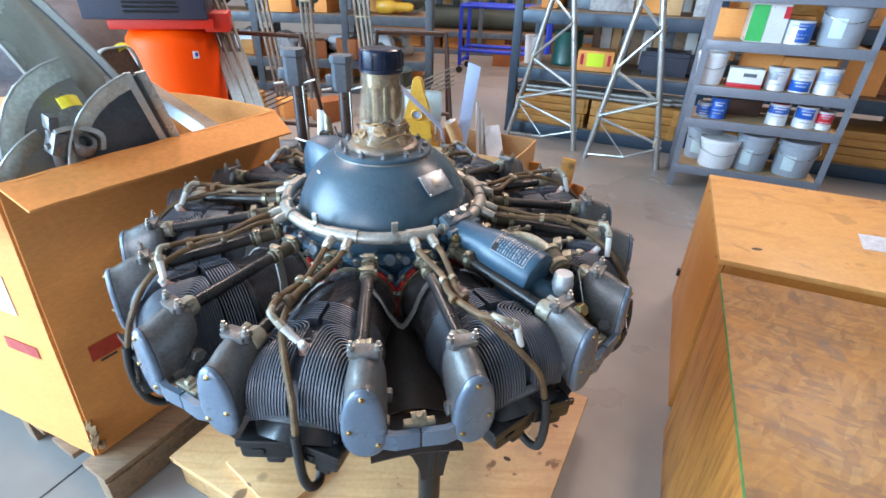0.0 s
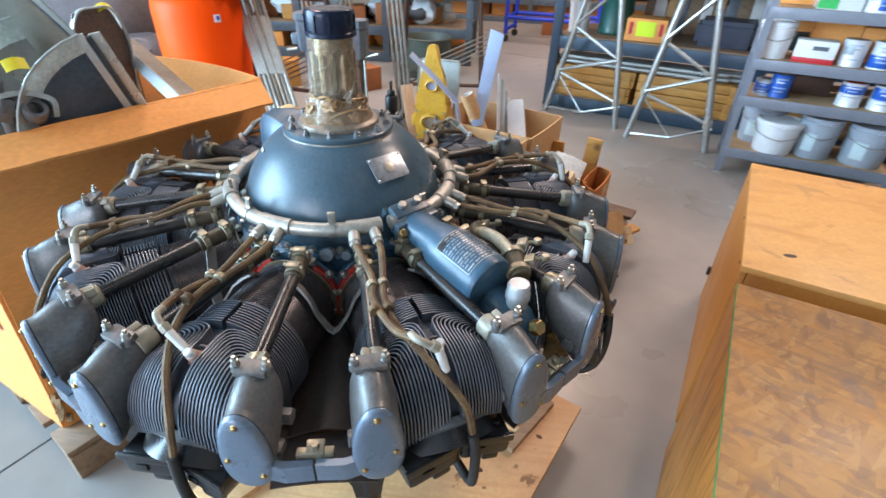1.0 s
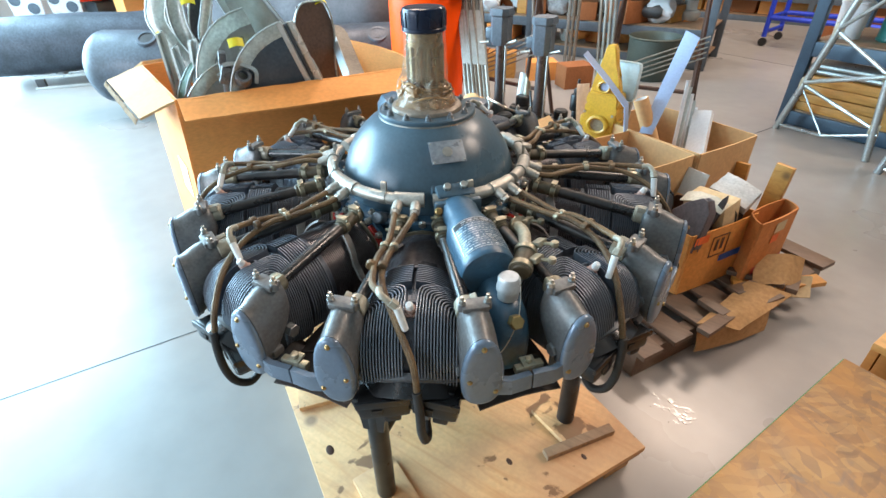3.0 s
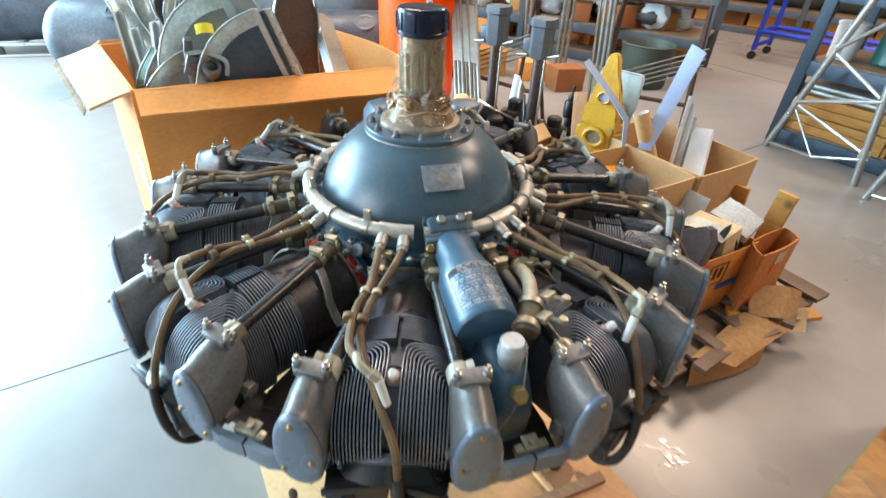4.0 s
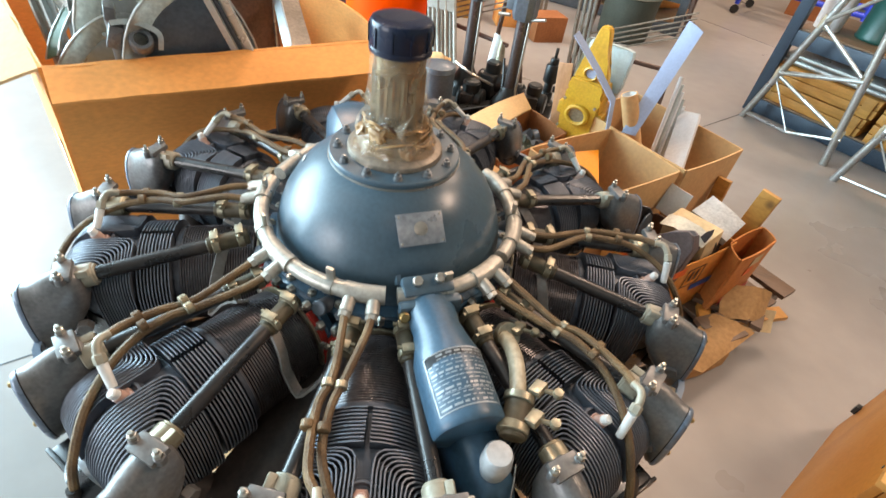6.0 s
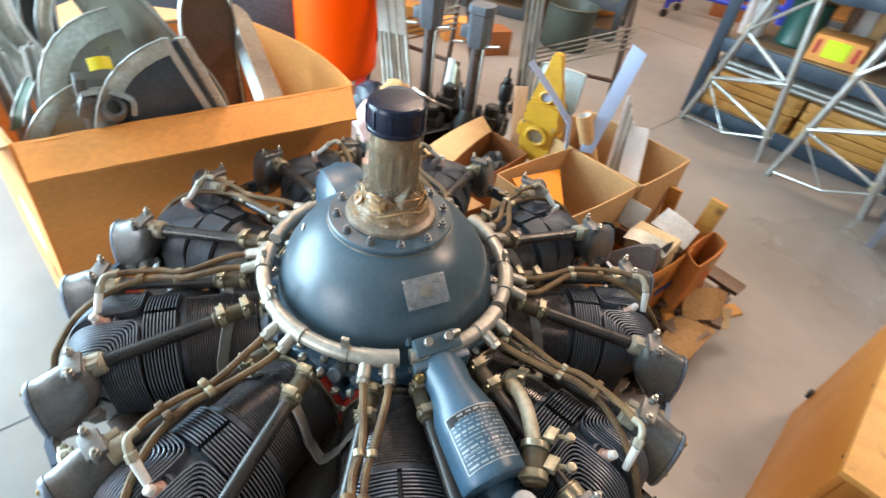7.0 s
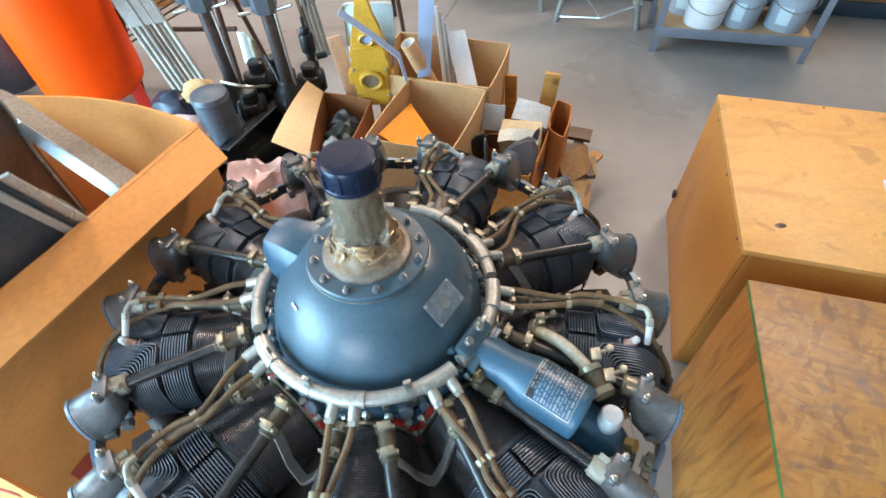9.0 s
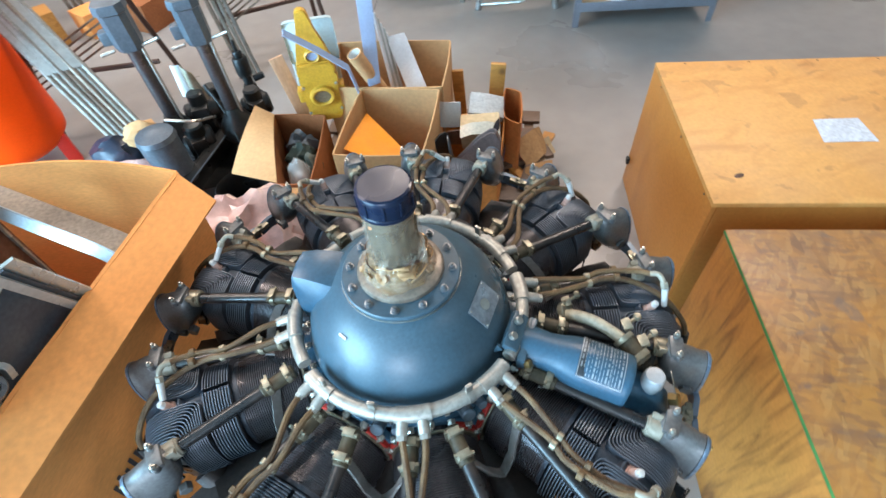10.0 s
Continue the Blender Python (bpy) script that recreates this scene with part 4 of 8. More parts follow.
def tee(bm, a):
    pts = [pol(0.210, a + k, 0.787) for k in (-8, -4, 0, 4, 7.5)]
    hose(bm, pts, 0.0136, 16, 2)
    for k in (-5.0, 3.5):
        p = pol(0.212, a + k, 0.786)
        q = pol(0.240, a + k * 1.02, 0.777)
        cyl(bm, p, q, 0.0095, None, 12, 0.001)
        cyl(bm, frac(p, q, 0.75), frac(p, q, 1.25), 0.0085, None, 6, 0.001)


TEES = [-64, -104, -150, 172, 132, 92, 56, 18, -12]
CYLS = [-58, -98, -138, 182, 142, 102, 62, 22, -18]
for i, (ta, ca) in enumerate(zip(TEES, CYLS)):
    part("harness_tee", build(tee, ta), RING, ENG, "cast harness tee")
    k_ = -1.0 if ca in (-18, 22, 62, 102) else 1.0
    rr = random.Random(i + 3)
    j = [rr.uniform(-0.006, 0.006) for _ in range(8)]
    # front lead: clipped beside its neighbour, then an elbow and a white terminal
    l1 = [pol(0.242, ta - 5.1 * k_, 0.777), pol(0.275, frac(ta, ca, 0.25) - 5.2 * k_, 0.776 + j[0]), pol(0.335, ca - 8.2 * k_, 0.770 + j[1]), pol(0.375, ca - 9.2 * k_, 0.768 + j[2]), pol(0.418, ca - 8.6 * k_, 0.772), pol(0.440, ca - 7.2 * k_, 0.778)]
    l2 = [pol(0.242, ta + 3.6 * k_, 0.777), pol(0.275, frac(ta, ca, 0.3) + 1.0 * k_, 0.776 + j[3]), pol(0.335, ca - 5.6 * k_, 0.771 + j[1]), pol(0.375, ca - 6.9 * k_, 0.766 + j[2]), pol(0.43, ca - 6.0 * k_, 0.757 + j[4]), pol(0.485, ca - 2.2 * k_, 0.735 + j[5]), pol(0.527, ca + 0.8 * k_, 0.690), pol(0.545, ca + 1.5 * k_, 0.640)]
    dr_, da = (0.034, 2.2) if ca == -58 else ((0.026, 1.6) if ca in (-18, 22) else (0.0, 0.0))
    l1[-2:] = [pol(0.418 + dr_ * 0.8, ca + (-8.6 + da * 0.6) * k_, 0.772), pol(0.440 + dr_, ca + (-7.2 + da) * k_, 0.776)]
    ld = part("ignition_lead", build(hose, l1, 0.0054, 8, 6), BRAID, ENG, "brown braided ignition lead with a white terminal")
    l2o = part("ignition_lead", build(hose, l2, 0.0054, 8, 6), BRAID, ENG, "brown braided lead to the rear plug")
    bt = [pol(0.544, ca + 1.4 * k_, 0.650), pol(0.549, ca + 1.7 * k_, 0.610), pol(0.548, ca + 1.8 * k_, 0.565), pol(0.538, ca + 2.2 * k_, 0.53), pol(0.515, ca + 2.6 * k_, 0.512), pol(0.490, ca + 2.2 * k_, 0.520)]
    part("rubber_boot", build(hose, bt, 0.0072, 10, 5), RUBBER, l2o, "black rubber boot")
    pc = bmesh.new()
    cyl(pc, pol(0.494, ca + 2.2 * k_, 0.518), pol(0.474, ca + 1.9 * k_, 0.530), 0.0085, None, 6, 0.001)
    cyl(pc, pol(0.478, ca + 1.9 * k_, 0.528), pol(0.452, ca + 1.4 * k_, 0.548), 0.0062, None, 12, 0.001)
    part("plug_connector", pc, STEEL, l2o, "plated plug connector")
    e = bmesh.new()
    el = [pol(0.434 + dr_, ca + (-7.4 + da) * k_, 0.777), pol(0.447 + dr_, ca + (-6.8 + da) * k_, 0.779), pol(0.453 + dr_, ca + (-5.6 + da) * k_, 0.774), pol(0.455 + dr_, ca + (-4.4 + da) * k_, 0.766)]
    hose(e, el, 0.0052, 12, 4)
    cyl(e, pol(0.454 + dr_, ca + (-5.0 + da) * k_, 0.772), pol(0.4555 + dr_, ca + (-3.9 + da) * k_, 0.764), 0.0074, None, 6, 0.001)
    part("lead_elbow", e, COLLAR, ld, "dull grey elbow")
    part("terminal", build(cyl, pol(0.4555 + dr_, ca + (-3.9 + da) * k_, 0.764), pol(0.459 + dr_, ca + (-0.9 + da * 0.2) * k_, 0.744 - dr_ * 0.6), 0.0062, 0.0054, 12, 0.001), IVORY, ld, "white terminal")
    for rr_, d in ((0.345, -7.2), (0.400, -8.0)):
        c = bmesh.new()
        u = (pol(1, ca) - Vector()).normalized()
        for dd in (-1.5, 1.2):
            p = pol(rr_, ca + (d + dd) * k_, 0.7695)
            cyl(c, p - u * 0.005, p + u * 0.005, 0.0080, None, 10, 0.001)
        part("lead_clip", c, CADM if rr_ < 0.36 else BRAID, ld)
for a, r in ((-78, 0.209), (-122, 0.209), (-32, 0.209), (30, 0.209), (-148, 0.209)):
    c = bmesh.new()
    hose(c, [pol(r, a - 1.6, 0.786), pol(r, a, 0.786), pol(r, a + 1.6, 0.786)], 0.0134, 14, 2)
    box(c, (0.006, 0.012, 0.022), pose(0, 0, 0, 0, 0, a) @ pose(r - 0.002, 0, 0.806), 0.001)
    part("ring_clip", c, STEEL, ENG)

# ---- the oil sump between two cylinders ----
SA = -40.5


def bottle(bm):
    rings = []
    for u, w, h, z in ((0.196, 0.034, 0.026, 0.768), (0.232, 0.036, 0.028, 0.770), (0.262, 0.033, 0.030, 0.768), (0.285, 0.038, 0.037, 0.764), (0.305, 0.0445, 0.0425, 0.760), (0.33, 0.0465, 0.0445, 0.757), (0.392, 0.0468, 0.0448, 0.748), (0.3985, 0.0462, 0.0442, 0.747), (0.4005, 0.0445, 0.0425, 0.7468), (0.4015, 0.030, 0.028, 0.7468)):
        rings.append([Vector((u + math.sin(2 * math.pi * k / 28) * 0.006, w * math.cos(2 * math.pi * k / 28), z + h * math.sin(2 * math.pi * k / 28))) for k in range(28)])
    loft(bm, rings)


S = pose(0, 0, 0, 0, 0, SA)
sump = bmesh.new()
bottle(sump)
sump.transform(S)
sump = part("oil_sump", sump, ENAMEL2, ENG, "blue bottle-shaped oil sump with a data plate")
lo = bmesh.new()
rings = []
for u, w, z0, z1 in ((0.33, 0.034, 0.60, 0.735), (0.37, 0.036, 0.59, 0.74), (0.42, 0.036, 0.585, 0.735), (0.455, 0.034, 0.588, 0.722), (0.476, 0.028, 0.60, 0.70), (0.483, 0.020, 0.615, 0.685)):
    ring = []
    for k in range(20):
        a = 2 * math.pi * k / 20
        c, s = math.cos(a), math.sin(a)
        ring.append(Vector((u, w * (abs(c) ** 0.7) * (1 if c > 0 else -1), (z0 + z1) / 2 + (z1 - z0) / 2 * (abs(s) ** 0.7) * (1 if s > 0 else -1))))
    rings.append(ring)
loft(lo, rings)
lo.transform(pose(0, 0, 0, 0, 0, SA + 2))
part("sump_foot", lo, ENAMEL2, sump)
part("drain_plug", build(cyl, pol(0.478, -38.8, 0.706), pol(0.492, -38.8, 0.715), 0.012, None, 6, 0.002), BRASS, sump, "brass drain plug")
fc = bmesh.new()
lathe(fc, [(0, 0.725), (0.0165, 0.725), (0.0165, 0.738), (0.0188, 0.740), (0.0188, 0.748), (0.0175, 0.750), (0.0175, 0.761), (0.015, 0.765), (0, 0.766)], 24, Matrix.Translation(pol(0.441, -38.2, 0)))
part("filler_cap", fc, CAPG, sump, "pale grey metal filler cap")
br = bmesh.new()
box(br, (0.030, 0.074, 0.020), S @ pose(0.202, 0.002, 0.795, 0, 26, 0), 0.006)
box(br, (0.016, 0.09, 0.03), S @ pose(0.226, 0, 0.776), 0.005)
prism(br, [(0, -0.030), (0.012, 0), (0, 0.006)], -0.003, 0.003, S @ pose(0.182, -0.036, 0.80, 0, 20, 0) @ pose(0, 0, 0, 90, 0, 0))
part("sump_bracket", br, ENAMEL, sump)
for y in (-0.014, 0.018):
    part("bracket_bolt", build(cyl, S @ Vector((0.201, y, 0.803)), S @ Vector((0.207, y, 0.813)), 0.0075, None, 8, 0.0015), STEEL, sump)
part("bracket_bolt", build(cyl, S @ Vector((0.234, -0.04, 0.776)), S @ Vector((0.243, -0.04, 0.782)), 0.0075, None, 8, 0.0015), BRASS, sump)
# the curved etched plate on top of the bottle
dp = bmesh.new()
g = []
for i in range(9):
    f = radians(-52 + 13 * i)
    g.append([S @ Vector((u, 0.0472 * math.sin(f), 0.7545 - (u - 0.34) * 0.14 + 0.0454 * math.cos(f))) for u in (0.316, 0.391)])
vv = [[dp.verts.new(p) for p in r] for r in g]
for p, q in zip(vv, vv[1:]):
    dp.faces.new((p[0], p[1], q[1], q[0]))
bmesh.ops.solidify(dp, geom=dp.faces[:], thickness=0.001)
dpo = part("etched_plate", dp, PLATE2, sump, "black etched plate with pale lines")


def on_bottle(u, f, lift=0.0012):
    f = radians(f)
    return S @ Vector((u, (0.0472 + lift) * math.sin(f), 0.7545 - (u - 0.34) * 0.14 + (0.0454 + lift) * math.cos(f)))


def bar(u0, u1, f0, f1):
    b = bmesh.new()
    n = max(1, int(abs(f1 - f0) / 10))
    cols = [[b.verts.new(on_bottle(u, f0 + (f1 - f0) * i / n)) for u in (u0, u1)] for i in range(n + 1)]
    for p, q in zip(cols, cols[1:]):
        b.faces.new((p[0], p[1], q[1], q[0]))
    bmesh.ops.solidify(b, geom=b.faces[:], thickness=0.0004)
    part("plate_line", b, INK, dpo)


for u0, u1, f0, f1 in ((0.3165, 0.3180, -51, 51), (0.3890, 0.3905, -51, 51), (0.318, 0.389, -51.5, -49.5), (0.318, 0.389, 49.5, 51.5), (0.352, 0.3525, -48, 48), (0.370, 0.3705, -48, 48)):
    bar(u0, u1, f0, f1)
rp = random.Random(8)
for row in range(13):
    u = 0.3200 + 0.0053 * row
    f = -46 + (16 if row < 2 else 0)
    while f < 42:
        w = rp.uniform(3, 12) if row % 4 else rp.uniform(8, 20)
        bar(u, u + (0.0014 if row % 4 else 0.0027), f, min(f + w, 47))
        f += w + rp.uniform(1.8, 5)
# elbow pipe with clamps beside the sump
ep = bmesh.new()
hose(ep, [pol(0.290, -21, 0.738), pol(0.303, -21.6, 0.750), pol(0.338, -24.8, 0.760), pol(0.372, -28.6, 0.763), pol(0.395, -31, 0.760)], 0.0108, 14, 5)
part("breather_pipe", ep, CREAM, sump, "cream painted elbow pipe")
rs = bmesh.new()
cyl(rs, pol(0.388, -30.0, 0.762), pol(0.425, -34.5, 0.752), 0.0165, None, 16, 0.002)
part("rubber_sleeve", rs, OLIVE, sump)
for a, b in ((pol(0.385, -29.6, 0.763), pol(0.392, -30.6, 0.761)), (pol(0.412, -33.2, 0.756), pol(0.420, -34.2, 0.754)), (pol(0.289, -19.2, 0.739), pol(0.298, -19.6, 0.747))):
    c = bmesh.new()
    cyl(c, a, b, 0.0195, None, 18, 0.001)
    o = pol((a.xy.length + b.xy.length) / 2 + 0.004, math.degrees(math.atan2(a.y, a.x)) + 2.9, a.z + 0.012)
    box(c, (0.016, 0.022, 0.010), Matrix.Translation(o) @ pose(0, 0, 0, 0, -20, -10), 0.002)
    cyl(c, o, o + Vector((0.026, 0.006, 0.002)), 0.0032, 0.0032, 8)
    lathe(c, [(0, 0), (0.006, 0.001), (0.0075, 0.005), (0.006, 0.010), (0, 0.011)], 10, Matrix.Translation(o + Vector((0.024, 0.006, -0.003))))
    part("hose_clamp", c, CADM, sump, "cadmium hose clamp with a wing screw")
lw = bmesh.new()
hose(lw, [pol(0.462, -37.2, 0.775), pol(0.474, -37.6, 0.745), pol(0.487, -38.6, 0.715), pol(0.498, -41, 0.68), pol(0.505, -44, 0.655)], 0.0009, 5, 4)
part("lock_wire", lw, STEEL, sump)
# bosses, stubs and small pipes round the case
for k in range(9):
    a = ANG[k] + 20
    b = bmesh.new()
    cyl(b, pol(0.19, a - 3, 0.728), pol(0.226, a - 3, 0.748), 0.012, None, 12, 0.002)
    cyl(b, pol(0.19, a + 5, 0.728), pol(0.222, a + 5, 0.742), 0.009, None, 6, 0.001)
    part("case_union", b, GUNM, ENG)

# ---- the stand ----
stand = thing("engine_stand", "black steel engine stand with round legs", "stand")
sr = bmesh.new()
lathe(sr, [(0.15, 0.425), (0.27, 0.425), (0.275, 0.43), (0.275, 0.448), (0.27, 0.453), (0.15, 0.453), (0.15, 0.425)], 48)
part("mounting_plate", sr, BLACK, stand, "black mounting plate")
LEGS = [(-72, 0.393), (6.5, 0.390), (97, 0.39), (187, 0.39)]
for a, r in LEGS:
    rod("leg", pol(r, a, 0.116), pol(r, a, 0.47), 0.022, BLACK, stand, "round black leg", 20, 0.002)
    gm = pose(0, 0, 0, 0, 0, a)
    gg = bmesh.new()
    prism(gg, [(-0.16, 0.0), (0.05, 0.0), (0.05, -0.02), (0.0, -0.075), (-0.03, -0.075)], -0.004, 0.004, gm @ pose(r, 0, 0.495, 90, 0, 0))
    box(gg, (0.22, 0.075, 0.008), gm @ pose(r - 0.05, 0, 0.498), 0.002)
    part("gusset", gg, BLACK, stand, "black triangular gusset")
    part("web_plate", build(prism, [(-0.080, 0.0), (0.072, 0.0), (0.050, -0.030), (0.034, -0.060), (0.026, -0.10), (0.022, -0.13), (-0.022, -0.13), (-0.026, -0.095), (-0.040, -0.055)], -0.004, 0.004, gm @ pose(r + 0.016, 0, 0.492, 0, 0, 90) @ pose(0, 0, 0, 90, 0, 0)), BLACK, stand, "black flared web plate on the leg")
    bb = bmesh.new()
    cyl(bb, pol(r - 0.02, a, 0.30), pol(r - 0.12, a + 16, 0.44), 0.009, None, 10)
    part("brace", bb, BLACK, stand)

# ---- plywood platform under the stand ----
AX, BX = Vector((0.89, -0.455, 0)), Vector((0.455, 0.89, 0))
PT = Matrix(((0.89, 0.455, 0, 0), (-0.455, 0.89, 0, 0), (0, 0, 1, 0), (0, 0, 0, 1)))


def carton(name, corners, z0, z1, material, label, flaps=(), thick=0.005):
    """An open box on four plan corners; flaps: (side, reach, rise)."""
    t = thing(name, label, "cardboard box")
    c = [Vector((x, y, 0)) for x, y in corners]
    mid = sum(c, Vector()) / 4
    bt = bmesh.new()
    prism(bt, [(p.x, p.y) for p in c], z0, z0 + thick)
    part("bottom", bt, material, t)
    for i in range(4):
        a, b = c[i], c[(i + 1) % 4]
        w = bmesh.new()
        q = (a + Vector((0, 0, z0)), b + Vector((0, 0, z0)), b + Vector((0, 0, z1)), a + Vector((0, 0, z1)))
        sheet(w, q, thick, 6, 3, 0.006, 0.0, i)
        part("side_panel", w, material, t)
    for side, reach, rise in flaps:
        a, b = c[side], c[(side + 1) % 4]
        out = ((a + b) / 2 - mid).normalized()
        e = (b - a).normalized() * 0.012
        up = Vector((0, 0, rise))
        w = bmesh.new()
        sheet(w, (a + Vector((0, 0, z1)), b + Vector((0, 0, z1)), b - e + out * reach + Vector((0, 0, z1)) + up, a + e + out * reach + Vector((0, 0, z1)) + up), 0.004, 5, 2, 0.01, 0.0, side)
        part("flap", w, material, t)
    return t


plat = thing("plywood_platform", "low platform of stained plywood under the engine stand", "platform")
block("deck", (0.905, 0.755, 0.018), PT @ pose(0.0325, -0.0325, 0.091), PLYB, plat, "stained plywood deck with knots", 0.0015)
for b in (-0.36, -0.03, 0.29):
    block("runner", (0.86, 0.085, 0.079), PT @ pose(0.0325, b, 0.0405), PINE, plat, "", 0.004)
block("end_board", (0.10, 0.74, 0.016), PT @ pose(0.43, -0.03, 0.0725), DULLW, plat, "weathered board", 0.002)
for k, (a, b, s) in enumerate(((0.10, -0.36, 0.012), (0.35, 0.02, 0.008), (0.22, -0.25, 0.010), (0.40, -0.14, 0.007), (-0.10, -0.30, 0.009), (0.43, 0.19, 0.007), (0.30, -0.33, 0.006), (-0.25, -0.2, 0.008))):
    kn = bmesh.new()
    lathe(kn, [(0, 0.1003), (s, 0.1003), (s * 0.8, 0.1008), (0, 0.1009)], 12, PT @ Matrix.Translation((a, b, 0)) @ Matrix.Diagonal((1.3, 0.8, 1, 1)))
    part("knot", kn, BROWNP, plat, "dark knot")
for i, (a, r) in enumerate(LEGS):
    p = tagged(block("foot_pad", (0.14, 0.11, 0.014), Matrix.Translation(pol(r, a, 0.1085)) @ PT @ pose(0, 0, 0, 0, 0, 5), PLYB, None, "", 0.001), "small plywood pad under a stand leg", "wood pad", group="pads under the stand legs")
tagged(block("wood_stick", (0.20, 0.026, 0.018), Matrix.Translation((0.445, 0.0, 0.1105)) @ pose(0, 0, 0, 0, 0, 56), DULLW, None, "", 0.003), "weathered stick lying on the plywood platform", "stick")
tagged(block("plywood_offcut", (0.22, 0.15, 0.014), pose(-0.27, -0.20, 0.108, 0, 0, -38), PLYB, None, "", 0.001), "plywood offcut lying on the platform corner", "wood board")

# ---- the big cardboard box with cowling parts, on its pallet ----
bp = thing("box_pallet", "weathered wooden pallet under the big box", "pallet")
BM = Matrix.Translation((-0.80, 0.27, 0)) @ pose(0, 0, 0, 0, 0, 61.5)
for k in range(6):
    block("slat", (0.84, 0.10, 0.018), BM @ pose(0.02, -0.36 + 0.145 * k + 0.06, 0.091), DULLW, bp, "", 0.003)
for y in (-0.33, 0.06, 0.44):
    block("stringer", (0.84, 0.05, 0.081), BM @ pose(0.02, y, 0.041), DULLW, bp, "", 0.003)
W = [(-0.745, -0.130), (-0.405, 0.512), (-0.985, 0.735), (-1.235, 0.040)]
Bt = [(-0.745, -0.175), (-0.400, 0.450), (-0.985, 0.70), (-1.235, 0.015)]
big = thing("big_cardboard_box", "large open brown cardboard box of aircraft cowling parts", "cardboard box")
prism_b = build(prism, Bt, 0.101, 0.108)
part("bottom", prism_b, KRAFT, big)
for i in range(4):
    j = (i + 1) % 4
    w = bmesh.new()
    sheet(w, ((*Bt[i], 0.102), (*Bt[j], 0.102), (*W[j], 0.83), (*W[i], 0.83)), 0.007, 12, 6, (0.0, 0.055, 0.02, 0.0)[i], 0.0012, i)
    part("side_panel", w, KRAFT, big, ("brown side panel", "bowed side panel", "", "pale lit side panel")[i])
fl = bmesh.new()
sheet(fl, ((*W[0], 0.832), (*W[1], 0.832), (-0.333, 0.430, 0.789), (-0.657, -0.172, 0.799)), 0.006, 14, 3, 0.0, 0.0015, 8)
part("flap", fl, KRAFT, big, "flap folded outwards")
fl = bmesh.new()
sheet(fl, ((*W[3], 0.832), (*W[0], 0.832), (-0.83, -0.205, 0.785), (-1.335, -0.048, 0.787)), 0.006, 6, 3, 0.0, 0.002, 9)
part("flap", fl, KRAFT2, big, "pale flap folded outwards")
for k in range(9):
    te = bmesh.new()
    o = frac(Vector((-0.835, -0.207, 0.782)), Vector((-1.325, -0.054, 0.784)), k / 9)
    e_ = frac(Vector((-0.835, -0.207, 0.782)), Vector((-1.325, -0.054, 0.784)), (k + 1.05) / 9)
    dz = 0.006 + 0.010 * ((k * 7) % 5) / 5
    sheet(te, (o, e_, e_ + Vector((-0.004, -0.006, -dz)), o + Vector((-0.003, -0.008, -0.014))), 0.002, 3, 1, 0.003, 0.001, k)
    part("torn_shred", te, KRAFTE, big, "torn flap edge")
fl = bmesh.new()
sheet(fl, ((-1.250, 0.050, 0.834), (-1.02, 0.68, 0.834), (-1.56, 0.62, 0.79), (-1.44, 0.030, 0.748)), 0.006, 6, 2, 0.0, 0.002, 10)
part("flap", fl, KRAFT2, big)
# torn corner, sticker and red print on the panels
for k in range(7):
    tr = bmesh.new()
    o = Vector((-0.742 + random.uniform(-0.012, 0.012), -0.172 + random.uniform(-0.012, 0.006), 0.125 + 0.012 * k))
    sheet(tr, (o, o + Vector((0.02, -0.006, 0.004)), o + Vector((0.016, 0.006, 0.022)), o + Vector((-0.008, 0.004, 0.018))), 0.002, 2, 2, 0.004, 0.003, k)
    part("torn_shred", tr, KRAFTE, big, "torn cardboard corner")


def on_panel(i, u, v, lift):
    j = (i + 1) % 4
    a, b, c, d = Vector((*Bt[i], 0.102)), Vector((*Bt[j], 0.102)), Vector((*W[j], 0.83)), Vector((*W[i], 0.83))
    n = (b - a).cross(d - a).normalized()
    mid = (sum((Vector((*p, 0)) for p in W), Vector()) / 4)
    if n.dot((a - mid)) < 0:
        n = -n
    return (a * (1 - u) + b * u) * (1 - v) + (d * (1 - u) + c * u) * v + n * lift


def decal(name, i, u0, u1, v0, v1, material, parent, label, lift=0.009):
    b = bmesh.new()
    sheet(b, [on_panel(i, u, v, lift) for u, v in ((u0, v0), (u1, v0), (u1, v1), (u0, v1))], 0.0008)
    part(name, b, material, parent, label)


decal("red_print", 0, 0.075, 0.175, 0.36, 0.42, REDP, big, "red printed panel")
decal("print_line", 0, 0.10, 0.155, 0.345, 0.353, NAVY, big, "")
decal("sticker", 3, 0.62, 0.84, 0.56, 0.70, PAPER, big, "white paper sticker")
decal("red_print", 3, 0.66, 0.88, 0.40, 0.445, REDP, big, "faded red print")
for k, (u, v) in enumerate(((0.20, 0.50), (0.225, 0.52), (0.25, 0.495), (0.275, 0.515), (0.30, 0.50))):
    decal("marker_stroke", 0, u, u + 0.012, v, v + 0.06 - 0.01 * (k % 2), NAVY, big, "")


def cowl(name, label, pts_in, width, material, across, thick=0.004, lip=None):
    t = thing(name, label, "sheet metal part")
    b = bmesh.new()
    strip(b, smooth_path(pts_in, 6), width, thick, across)
    part("skin", b, material, t)
    if lip:
        for s in (-1, 1):
            b = bmesh.new()
            off = Vector(across).normalized() * (width / 2) * s
            strip(b, [p + off for p in smooth_path(pts_in, 6)], 0.004, lip, across)
            part("edge_flange", b, SHEET, t)
    return t


